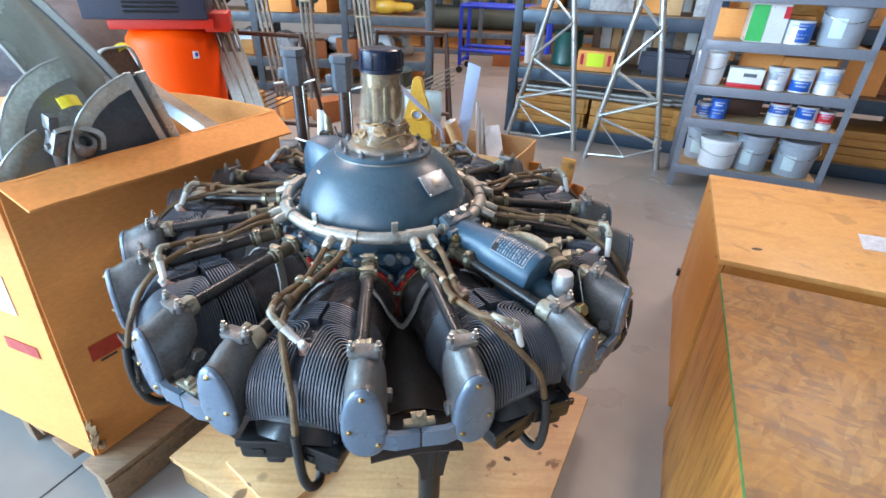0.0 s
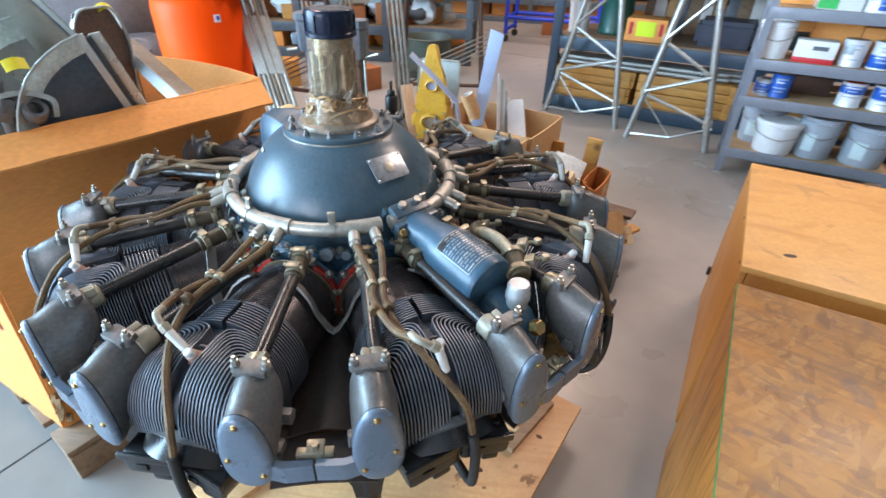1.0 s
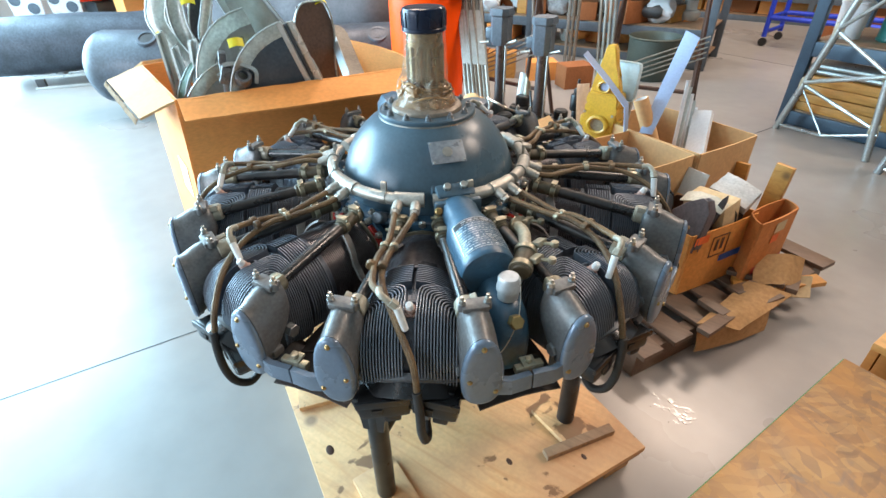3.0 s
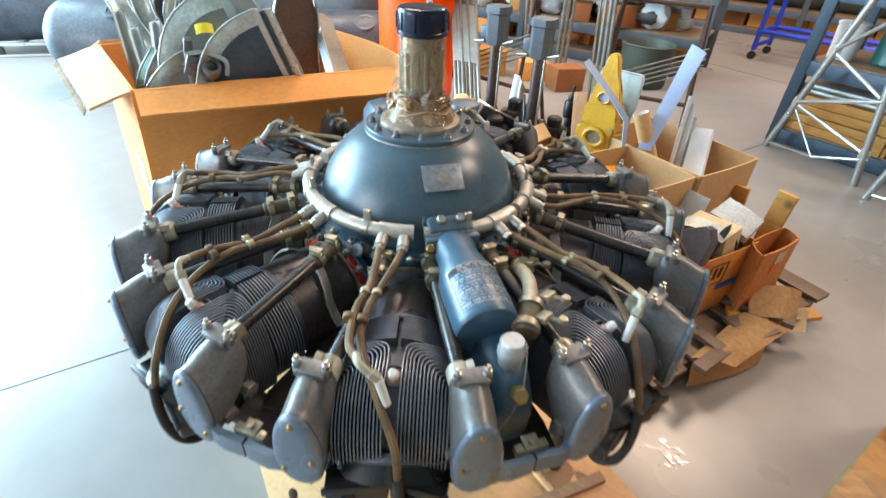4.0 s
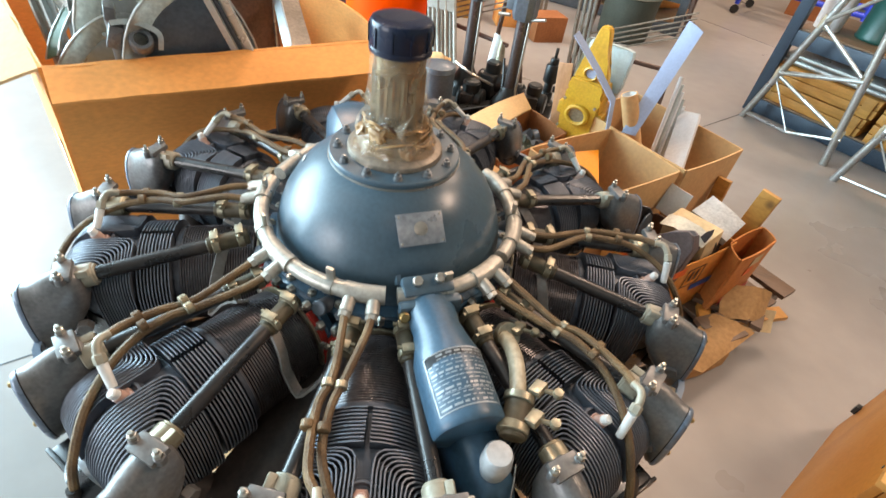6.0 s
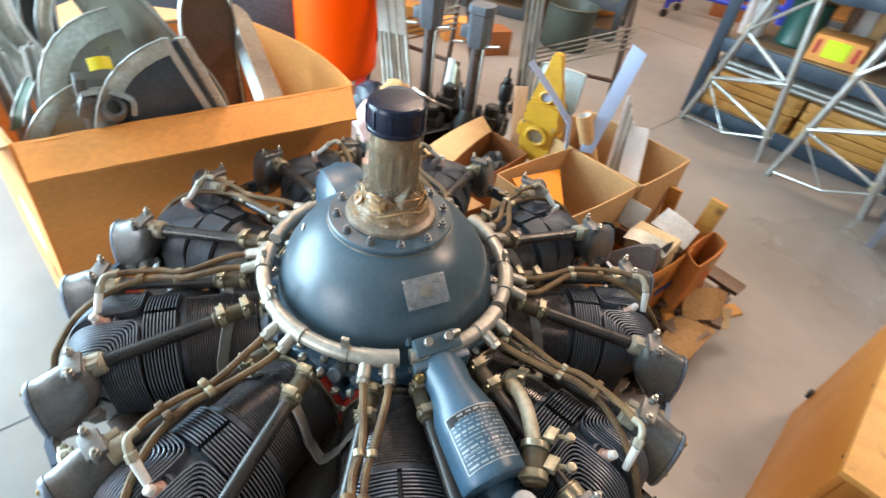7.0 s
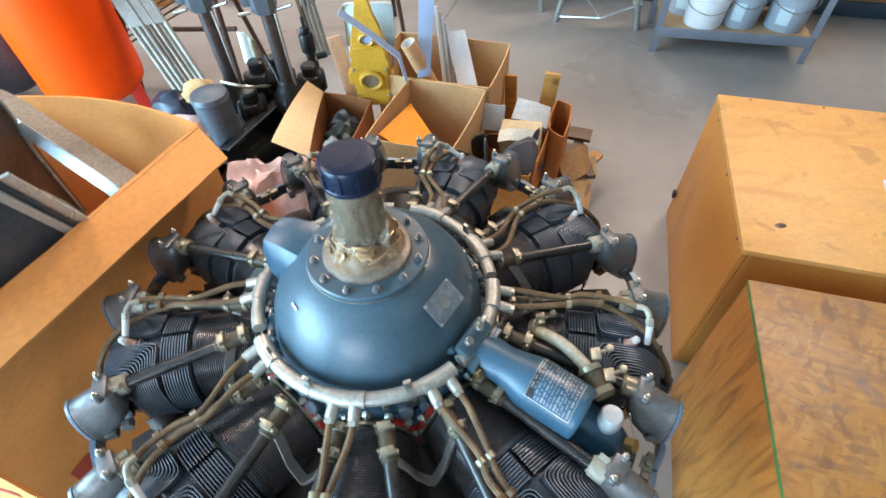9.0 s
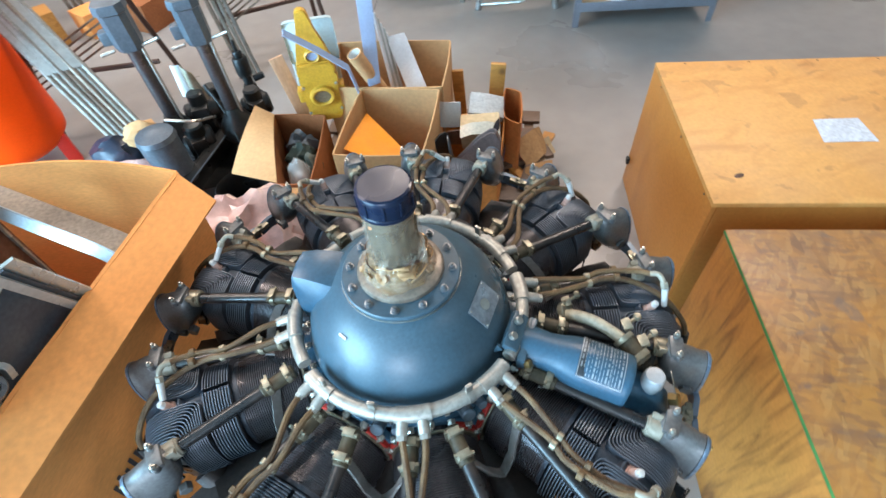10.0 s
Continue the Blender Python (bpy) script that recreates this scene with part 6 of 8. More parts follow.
for z in (0.41, 0.52):
    for x in (-0.052, 0.052):
        part("bolt", build(cyl, YM @ Vector((x, -0.055, z)), YM @ Vector((x, -0.064, z)), 0.006, None, 6, 0.001), STEEL, yc)
ic = thing("aqua_plate", "pale aqua plastic plate behind the yellow casting", "plate")
block("plate", (0.19, 0.012, 0.16), pose(0.0, 1.385, 0.645, -6, 0, -8), ICE, ic, "", 0.02)
for x in (-0.085, 0.08):
    rod("rail", (x - 0.01, 1.375, 0.36), (x, 1.395, 0.62), 0.008, SHEET, ic)
tagged(part("metal_strap", build(strip, [(-0.090, 1.20, 0.780), (0.010, 1.215, 0.685), (0.100, 1.225, 0.592), (0.118, 1.215, 0.50), (0.115, 1.20, 0.43)], 0.026, 0.004, (0.3, 0.9, 0.5)), PALEB, None), "pale flat metal strap lying across the cartons", "strap")
tagged(block("pink_board", (0.055, 0.014, 0.42), pose(-0.115, 1.37, 0.40, -10, -8, 10), PALEW, None, "", 0.002), "pinkish wooden board standing behind the carton", "board")
# the orange junk carton and the tall one
JC = [(0.300, 0.842), (0.505, 0.752), (0.662, 1.045), (0.420, 1.115)]
jb = carton("orange_carton", JC, 0.112, 0.352, CARTO, "orange printed carton full of metal scrap and paper", ())


def on_side(c, i, u, z, lift, mid):
    """A point on the side of a carton, a little proud of it."""
    p, q = Vector((*c[i], z)), Vector((*c[(i + 1) % 4], z))
    n = (q - p).cross(Vector((0, 0, 1))).normalized()
    n = n if n.dot(p - Vector((*mid, z))) > 0 else -n
    return frac(p, q, u) + n * lift


def print_on(c, i, u0, u1, z0, z1, material, parent, name, label=""):
    mid = (sum(p[0] for p in c) / 4, sum(p[1] for p in c) / 4)
    b = bmesh.new()
    sheet(b, [on_side(c, i, u, z, 0.0125, mid) for u, z in ((u0, z0), (u1, z0), (u1, z1), (u0, z1))], 0.0006, 4)
    part(name, b, material, parent, label)


print_on(JC, 0, 0.10, 0.80, 0.300, 0.345, ORANGEP, jb, "orange_print", "orange printed band")
print_on(JC, 0, 0.40, 0.62, 0.285, 0.318, REDP, jb, "red_print", "red printed mark")
print_on(JC, 1, 0.02, 0.22, 0.315, 0.345, ORANGEP, jb, "orange_print", "orange printed band")
for u0, u1, z0, z1 in ((0.30, 0.56, 0.318, 0.322), (0.30, 0.56, 0.240, 0.244), (0.30, 0.315, 0.244, 0.318), (0.545, 0.56, 0.244, 0.318), (0.37, 0.41, 0.262, 0.308), (0.45, 0.49, 0.262, 0.308)):
    print_on(JC, 1, u0, u1, z0, z1, BROWNP, jb, "printed_line")
print_on(JC, 1, 0.50, 0.92, 0.205, 0.232, CANB, jb, "blue_print", "blue printed mark")
rnd = random.Random(11)
for k, (x, y, z, w, h, r) in enumerate(((0.355, 0.945, 0.345, 0.10, 0.15, (10, -12, 25)), (0.385, 0.915, 0.335, 0.08, 0.13, (-10, 18, 70)), (0.535, 0.875, 0.350, 0.030, 0.24, (-6, 12, -35)), (0.575, 0.940, 0.345, 0.07, 0.12, (12, -8, 15)), (0.44, 0.98, 0.34, 0.12, 0.10, (20, 0, -25)), (0.61, 0.985, 0.335, 0.05, 0.11, (-10, 14, 60)), (0.545, 0.915, 0.330, 0.07, 0.10, (-25, 10, 80)))):
    b = bmesh.new()
    prism(b, [(-0.5 * w, -0.5 * h), (0.5 * w, -0.5 * h), (0.47 * w, 0.22 * h), (0.30 * w, 0.42 * h), (0.02 * w, 0.5 * h), (-0.3 * w, 0.40 * h), (-0.48 * w, 0.15 * h)], -0.003, 0.003, pose(x, y, z, 90 + r[0], r[1], r[2]))
    bmesh.ops.bevel(b, geom=b.edges[:], offset=0.0012, segments=1, affect="EDGES")
    tagged(part("scrap_plate", b, (DARKP, GUNM, PURP, DARKP, HOOD, OILY, DARKP)[k], None), "dark bent metal plate in the orange carton", "metal plate", group="scrap plates")
b = bmesh.new()
sheet(b, ((-0.045, -0.05, 0), (0.045, -0.05, 0), (0.040, 0.05, 0), (-0.040, 0.05, 0)), 0.004, 4, 3, 0.006)
b.transform(pose(0.435, 1.055, 0.400, 74, 4, -18))
tagged(part("paper_packet", b, PAPER, None), "white paper packet stuck in the orange carton", "packet", group="paper packets")
wbx = bmesh.new()
sheet(wbx, ((-0.070, -0.045, 0), (0.070, -0.045, 0), (0.064, 0.045, 0.004), (-0.066, 0.045, 0.004)), 0.034, 7, 5, 0.010, 0.004, 5)
wbx.transform(pose(0.575, 1.035, 0.395, 24, 12, -20))
tagged(part("white_packet", wbx, PACKM, None), "creased white wrapped packet lying on the scrap", "packet", group="paper packets")
# mauve bracket of two plates, with a small yellow tab
mb = thing("mauve_bracket", "mauve painted metal bracket of two triangular plates", "bracket")
for o, mm in ((0.0, LAVG), (0.034, MAUVE)):
    b = bmesh.new()
    prism(b, [(-0.100, -0.115), (0.072, -0.115), (0.074, 0.030), (0.052, 0.066), (0.034, 0.070), (-0.010, 0.038), (-0.098, -0.060)], o, o + 0.006, Matrix.Translation((0.478, 0.838, 0.392)) @ pose(0, 0, 0, 78, 0, -25))
    bmesh.ops.bevel(b, geom=b.edges[:], offset=0.002, segments=1, affect="EDGES")
    part("plate", b, mm, mb, "triangular plate")
part("edge_web", build(strip, [Matrix.Translation((0.478, 0.838, 0.392)) @ pose(0, 0, 0, 78, 0, -25) @ Vector(p) for p in ((0.073, -0.10, 0.020), (0.073, 0.030, 0.020), (0.052, 0.066, 0.020))], 0.034, 0.004, pose(0, 0, 0, 78, 0, -25).to_3x3() @ Vector((0, 0, 1))), MAUVE, mb)
part("tab", build(box, (0.014, 0.004, 0.030), pose(0.487, 0.826, 0.350, -12, 0, -25), 0.001), YTAPE, mb, "small yellow tab")
crm = thing("cream_carton", "small worn cream carton among the scrap", "cardboard box", pose(0.520, 0.945, 0.372, 10, -4, -22))
part("body", build(box, (0.150, 0.095, 0.090), pose(0, 0, 0), 0.006), KRAFTC, crm)
part("flap", build(strip, [(-0.074, -0.045, 0.046), (-0.030, -0.044, 0.060), (0.030, -0.044, 0.060), (0.074, -0.046, 0.046)], 0.050, 0.003, (0, 1, 0.25)), CREAM2, crm, "curled pale flap")
TC = [(0.683, 0.939), (0.773, 1.133), (0.732, 1.185), (0.648, 1.010)]
ob = carton("tall_carton", TC, 0.112, 0.362, KRAFTO, "narrow tall orange-brown carton with red checks", ())
for k, (u0, u1, z0, z1, mm) in enumerate(((0.38, 0.66, 0.305, 0.345, KRAFTC), (0.36, 0.56, 0.265, 0.295, ORANGEP), (0.10, 0.34, 0.15, 0.18, REDP), (0.34, 0.56, 0.15, 0.19, KRAFTC), (0.56, 0.90, 0.155, 0.19, REDP))):
    print_on(TC, 0, u0, u1, z0, z1, mm, ob, "printed_check")
tagged(block("pine_lath", (0.062, 0.018, 0.37), pose(0.689, 1.195, 0.297, 0, 3, -24), CRATEW, None, "", 0.002), "orange pine lath standing upright", "lath", group="laths")
tagged(block("pine_lath", (0.050, 0.018, 0.30), pose(0.572, 1.325, 0.262, 0, -3, -24), CRATEW, None, "", 0.002), "orange pine lath standing upright", "lath", group="laths")
for k in range(9):
    x, y = 0.58 + 0.27 * rnd.random(), 0.62 + 0.42 * rnd.random()
    if x < 0.66 and y > 0.74:
        x += 0.12
    tagged(block("wood_offcut", (0.09 + 0.13 * rnd.random(), 0.03 + 0.03 * rnd.random(), 0.018), pose(x, y, 0.12 + 0.012 * (k % 3), 0, 6 * rnd.uniform(-1, 1), rnd.uniform(0, 180)), (CRATEW, DARKW, DARKW)[k % 3], None, "", 0.002), "split wood offcut on the pallet edge", "wood offcut", group="wood offcuts")
for k, (q, bul, mm) in enumerate(((((0.60, 0.62, 0.115), (0.72, 0.66, 0.115), (0.84, 0.92, 0.135), (0.70, 0.90, 0.15)), 0.012, KRAFTT), (((0.72, 0.90, 0.14), (0.86, 0.99, 0.125), (0.85, 1.08, 0.20), (0.70, 1.02, 0.19)), 0.03, KRAFTT), (((0.78, 0.94, 0.115), (0.90, 1.00, 0.10), (0.89, 1.06, 0.15), (0.77, 1.02, 0.16)), -0.02, KRAFTC), (((0.62, 0.60, 0.02), (0.80, 0.84, 0.02), (0.79, 0.845, 0.112), (0.61, 0.605, 0.112)), 0.006, KRAFTT))):
    ks = bmesh.new()
    sheet(ks, q, 0.004, 6, 4, bul, 0.003, k)
    tagged(part("torn_cardboard", ks, mm, None), "torn folded cardboard on the pallet edge", "cardboard", group="torn cardboard")

# ---- grey gear struts and the black machinery under them ----
def strut(x, y, zb, lean, group):
    t = thing("gear_strut", "grey oleo strut standing upright with a square head", "strut", Matrix.Translation((x, y, 0)) @ pose(0, 0, 0, lean, 0, 0), group)
    rod("tube", (0, 0, 0.10), (0, 0, zb + 0.02), 0.026, PURP, t, "dull metal tube", 20)
    rod("piston", (0.034, -0.012, zb - 0.32), (0.034, -0.012, zb), 0.006, STEEL, t, "thin bright rod", 8)
    h = bmesh.new()
    rings = []
    for z, s in ((zb, 0.040), (zb + 0.02, 0.046), (zb + 0.13, 0.046), (zb + 0.135, 0.053), (zb + 0.15, 0.053), (zb + 0.165, 0.05)):
        rings.append([Vector((s * c * (1.0 if abs(c) + abs(q) < 1.9 else 0.86), s * q, z)) for c, q in ((-1, -0.55), (-0.55, -1), (0.55, -1), (1, -0.55), (1, 0.55), (0.55, 1), (-0.55, 1), (-1, 0.55))])
    loft(h, rings)
    part("head", h, GUNM, t, "square grey head")
    block("side_lug", (0.05, 0.04, 0.05), pose(-0.055, 0, zb + 0.05), GUNM, t, "", 0.008)
    rod("pin", (-0.10, -0.03, zb + 0.005), (-0.05, -0.03, zb + 0.012), 0.007, STEEL, t, "bright pin")
    rod("lever", (0.04, -0.02, zb + 0.01), (0.11, -0.05, zb + 0.035), 0.006, STEEL, t)
    c = bmesh.new()
    lathe(c, [(0, 0), (0.075, 0), (0.08, 0.02), (0.07, 0.06), (0.045, 0.10), (0.03, 0.13), (0, 0.13)], 18, pose(0, 0, zb - 0.42))
    part("foot_casting", c, OILY, t, "oily black foot casting")
    return t


strut(-0.625, 1.50, 0.715, 1.0, "gear struts")
strut(-0.39, 1.48, 0.695, 1.0, "gear struts")
mach = thing("pump_machinery", "oily black pump and actuator parts on a low frame", "machinery")
block("base_frame", (0.62, 0.40, 0.06), pose(-0.55, 1.45, 0.17, 0, 0, -8), OILY, mach, "", 0.01)
for x in (-0.82, -0.30):
    block("skid", (0.08, 0.46, 0.14), pose(x, 1.45, 0.07, 0, 0, -8), OILY, mach, "", 0.01)
b = bmesh.new()
lathe(b, [(0, 0), (0.075, 0), (0.08, 0.01), (0.08, 0.02), (0.072, 0.025), (0.072, 0.19), (0.076, 0.195), (0.07, 0.215), (0.03, 0.225), (0, 0.225)], 28, pose(-0.66, 1.29, 0.26))
part("reservoir", b, GUNM, mach, "grey-green round reservoir")
for k, (x, y, z, sx, sy, sz) in enumerate(((-0.52, 1.56, 0.36, 0.07, 0.06, 0.10), (-0.56, 1.44, 0.30, 0.06, 0.07, 0.09), (-0.30, 1.56, 0.33, 0.06, 0.06, 0.09), (-0.47, 1.66, 0.30, 0.08, 0.06, 0.12), (-0.34, 1.40, 0.26, 0.06, 0.05, 0.06))):
    b = bmesh.new()
    cyl(b, (x - sx, y, z), (x + sx, y + 0.02, z), sy * 0.8, None, 14, 0.01)
    cyl(b, (x, y, z - sz), (x, y, z + sz), sy * 0.6, None, 14, 0.008)
    box(b, (sx, sy, sz), pose(x, y - 0.03, z, 0, 0, 15 * k), 0.01)
    part("pump_body", b, OILY, mach, "oily cast pump body")
for k, pts in enumerate(([(-0.62, 1.36, 0.48), (-0.52, 1.34, 0.46), (-0.46, 1.44, 0.40)], [(-0.46, 1.52, 0.50), (-0.42, 1.46, 0.40), (-0.40, 1.38, 0.28)])):
    part("pipe", build(hose, pts, 0.006, 8, 5), STEEL if k != 1 else OILY, mach)
bmr = thing("black_beam", "black painted steel beam under the struts", "beam")
P, Q = Vector((-0.66, 1.17, 0)), Vector((-0.36, 1.70, 0))
d = (Q - P).normalized()
sd = Vector((d.y, -d.x, 0))
part("web", build(sheet, (P, Q, Q + Vector((0, 0, 0.305)), P + Vector((0, 0, 0.305))), 0.008, 2, 2), OILY, bmr)
for z in (0.006, 0.303):
    part("flange", build(sheet, (P + Vector((0, 0, z)), Q + Vector((0, 0, z)), Q + sd * 0.05 + Vector((0, 0, z)), P + sd * 0.05 + Vector((0, 0, z))), 0.006, 2, 1), OILY, bmr)
# Thin paler rod along the beam's upper edge.
rod("pale_edge", P + sd * 0.05 + Vector((0, 0, 0.306)), Q + sd * 0.05 + Vector((0, 0, 0.306)), 0.0035, GUNM, bmr, "paler top edge", 6)
pan = bmesh.new()
lathe(pan, [(0, 0), (0.085, 0), (0.10, 0.03), (0.105, 0.25), (0.110, 0.255), (0.104, 0.262), (0.098, 0.25), (0.09, 0.04), (0, 0.03)], 30, pose(-0.42, 1.14, 0.0))
tagged(part("black_bucket", pan, OILY, None), "black rubber bucket standing on the floor", "bucket")
vl = bmesh.new()
for z, r, h in ((0.14, 0.05, 0.09), (0.23, 0.032, 0.05), (0.28, 0.022, 0.05), (0.33, 0.036, 0.09), (0.42, 0.022, 0.03), (0.45, 0.008, 0.05)):
    lathe(vl, [(0, z), (r * 0.9, z), (r, z + 0.008), (r, z + h - 0.008), (r * 0.85, z + h), (0, z + h)], 14, Matrix.Translation((-0.33, 1.86, 0)))
cyl(vl, (-0.30, 1.86, 0.30), (-0.25, 1.86, 0.31), 0.016)
cyl(vl, (-0.36, 1.86, 0.0), (-0.33, 1.86, 0.15), 0.04)
tagged(part("valve_fitting", vl, OILY, None), "black upright valve fitting with a stem", "valve")
ppr = thing("paper_tag", "white and yellowed paper tag tied to the strut", "tag")
part("white_leaf", build(sheet, ((-0.575, 1.60, 0.43), (-0.535, 1.59, 0.43), (-0.535, 1.61, 0.56), (-0.57, 1.62, 0.56)), 0.002, 3, 3, 0.008), PAPER, ppr)
part("yellow_leaf", build(sheet, ((-0.53, 1.58, 0.41), (-0.47, 1.57, 0.41), (-0.50, 1.60, 0.52), (-0.535, 1.61, 0.56)), 0.002, 3, 3, 0.01), CADM, ppr)
rg = bmesh.new()
crumple(rg, (-0.73, 1.40, 0.42), (0.07, 0.05, 0.05), 9, 3, 0.3)
tagged(part("paper_scrap", rg, KRAFT2, None), "crumpled brown paper among the machinery", "paper")
rg = bmesh.new()
crumple(rg, (-0.87, 1.42, 0.33), (0.10, 0.07, 0.10), 12, 3, 0.3)
tagged(part("blue_rag", rg, NAVY, None), "dark blue crumpled rag", "rag")
rg = bmesh.new()
crumple(rg, (-0.78, 1.26, 0.30), (0.09, 0.06, 0.10), 14, 3, 0.3)
tagged(part("pink_rag", rg, PINKB, None), "dull pink crumpled rag", "rag")


def bundle(a, b, wide, n, material, across=(1, 0.2, 0)):
    """A bundle of thin extrusions lying side by side, leaning."""
    t = thing("extrusion_bundle", "bundle of long dull aluminium extrusions leaning upright", "metal bundle", group="extrusion bundles")
    ac = Vector(across).normalized()
    for k in range(n):
        o = ac * (wide * (k / (n - 1) - 0.5))
        rod("extrusion", Vector(a) + o, Vector(b) + o + Vector((0, 0, 0.02 * (k * 7 % 5))), wide / n * 0.54, (material, EXTR2, material, CADMD, EXTR2)[(k * 3 + n) % 5], t, "", 6)
    m = frac(Vector(a), Vector(b), 0.45)
    d = (Vector(b) - Vector(a)).normalized()
    part("tie", build(box, (wide * 1.06, wide / n * 1.3, 0.012), Matrix.Translation(m) @ Matrix((ac, d.cross(ac).normalized(), d)).transposed().to_4x4(), 0.002), GUSSET, t)
    return t


lean = bundle((-0.86, 1.75, 0.0), (-1.75, 2.75, 1.9), 0.15, 7, EXTR)
WA, WB = Vector((-0.86, 1.75, 0.0)), Vector((-1.75, 2.75, 1.9))
wd_, wc_ = (WB - WA).normalized(), Vector((1, 0.2, 0)).normalized()
part("wrapping", build(box, (0.162, 0.034, 0.36), Matrix.Translation(frac(WA, WB, 0.32)) @ Matrix((wc_, wd_.cross(wc_).normalized(), wd_)).transposed().to_4x4(), 0.012), EXTRW, lean, "grey paper wrapping round the bundle")
bundle((-1.54, 4.0, 0.0), (-1.80, 4.15, 2.1), 0.085, 3, EXTR)
bundle((-1.21, 4.0, 0.0), (-1.29, 4.15, 2.1), 0.085, 3, EXTR)
bundle((-0.36, 2.47, 0.0), (-0.58, 2.62, 2.1), 0.085, 4, EXTR)


def trestle(x, y, lean, g):
    """A dark steel rest that the extrusions lean on."""
    t = thing("steel_trestle", "dark brown steel trestle behind the struts", "trestle", Matrix.Translation((x, y, 0)) @ pose(0, 0, 0, 0, 0, lean), g)
    for s in (-1, 1):
        rod("leg", (0.30 * s, -0.20, 0), (0.24 * s, 0, 0.85), 0.014, BROWNP, t, "", 8)
        rod("leg", (0.30 * s, 0.22, 0), (0.24 * s, 0, 0.85), 0.014, BROWNP, t, "", 8)
    for z in (0.28, 0.84):
        rod("bar", (-0.30 + 0.06 * z, 0, z), (0.30 - 0.06 * z, 0, z), 0.014, BROWNP, t, "", 8)
    for k in range(5):
        rod("rod", (-0.28, -0.1, 0.26 + 0.03 * k), (0.30, -0.1, 0.52 + 0.03 * k), 0.005, EXTR2, t, "", 6)
    return t


trestle(-1.05, 2.35, -10, "trestles")
trestle(-0.15, 2.7, 6, "trestles")

# ---- the compressor ----
comp = thing("air_compressor", "orange upright air compressor with a dark blue cabinet on top", "compressor", Matrix.Translation((-1.50, 2.06, 0)) @ pose(0, 0, 0, 0, 0, 18))
b = bmesh.new()
lathe(b, [(0, 0.10), (0.12, 0.105), (0.20, 0.13), (0.235, 0.17), (0.243, 0.21), (0.243, 0.80), (0.236, 0.845), (0.205, 0.885), (0.13, 0.91), (0, 0.915)], 48)
part("tank", b, ORANGE, comp, "bright orange pressure tank")
for k in range(3):
    a = 90 + 120 * k
    block("foot", (0.06, 0.05, 0.16), Matrix.Translation(pol(0.2, a, 0.08)), REDE, comp, "", 0.006)
b = bmesh.new()
box(b, (0.52, 0.40, 0.05), pose(0.0, 0, 0.925), 0.008)
box(b, (0.13, 0.30, 0.10), pose(0.27, 0, 0.93), 0.01)
part("mounting_tray", b, REDE, comp, "red mounting tray")
block("cabinet", (0.60, 0.42, 0.36), pose(-0.06, -0.02, 1.13), NAVY, comp, "dark blue louvred cabinet", 0.012)
for k in range(14):
    block("louvre", (0.26, 0.006, 0.010), pose(-0.03, -0.233, 0.99 + 0.022 * k, 25, 0, 0), OILY, comp, "", 0)
block("badge", (0.035, 0.004, 0.04), pose(0.14, -0.205, 0.77, 0, 0, 34), WHITEP, comp, "small maker's badge", 0.003)
block("badge_mark", (0.016, 0.004, 0.02), pose(0.144, -0.2065, 0.772, 0, 0, 34), BLUEF, comp, "", 0.002)


# ---- two tubular frames ----
def frame_tower(a, b, top_a, top_b, nodes, group):
    """A tapered flat frame of tubes with gusset plates."""
    t = thing("tube_frame", "tapered dull aluminium tube frame standing on the floor", "frame", group=group)
    a, b, ta, tb = Vector(a), Vector(b), Vector(top_a), Vector(top_b)
    rod("leg", a, ta, 0.021, GALV, t, "round leg tube", 12)
    rod("leg", b, tb, 0.021, GALV, t, "round leg tube", 12)
    off = (tb - ta).normalized().cross(Vector((0, 0, 1))) * 0.04
    for i, (s, u, q, v) in enumerate(nodes):
        P, Q = frac(a, ta, u) if s == 0 else frac(b, tb, u), frac(a, ta, v) if q == 0 else frac(b, tb, v)
        for o in ((-0.4, 0.4) if i % 2 else (0,)):
            rod("brace", P + off * o, Q + off * o, 0.011, GALV, t, "", 8)
        for w in (P, Q):
            block("gusset", (0.05, 0.03, 0.06), Matrix.Translation(w), GUSSET, t, "tan gusset block", 0.008)
    rod("foot_bar", a + Vector((0, 0, 0.03)), frac(a, b, 0.5) + Vector((0.0, -0.06, 0.07)), 0.009, GALV, t, "", 8)
    rod("foot_bar", b + Vector((0, 0, 0.16)), frac(a, b, 0.5) + Vector((0.0, -0.06, 0.07)), 0.009, GALV, t, "", 8)
    rod("foot_bar", frac(a, ta, 0.17), frac(a, b, 0.5) + Vector((0.0, -0.06, 0.07)), 0.005, GALV, t, "", 6)
    return t


N1 = [(0, 0.18, 1, 0.105), (0, 0.19, 1, 0.27), (1, 0.27, 0, 0.37), (0, 0.38, 1, 0.53), (1, 0.53, 0, 0.62), (0, 0.63, 1, 0.8)]
frame_tower((0.64, 3.20, 0), (1.135, 2.83, 0), (1.00, 2.95, 1.75), (0.90, 2.98, 1.75), N1, "tube frames")
frame_tower((1.187, 2.667, 0), (1.662, 2.453, 0), (1.46, 2.56, 1.75), (1.37, 2.60, 1.75), N1, "tube frames")


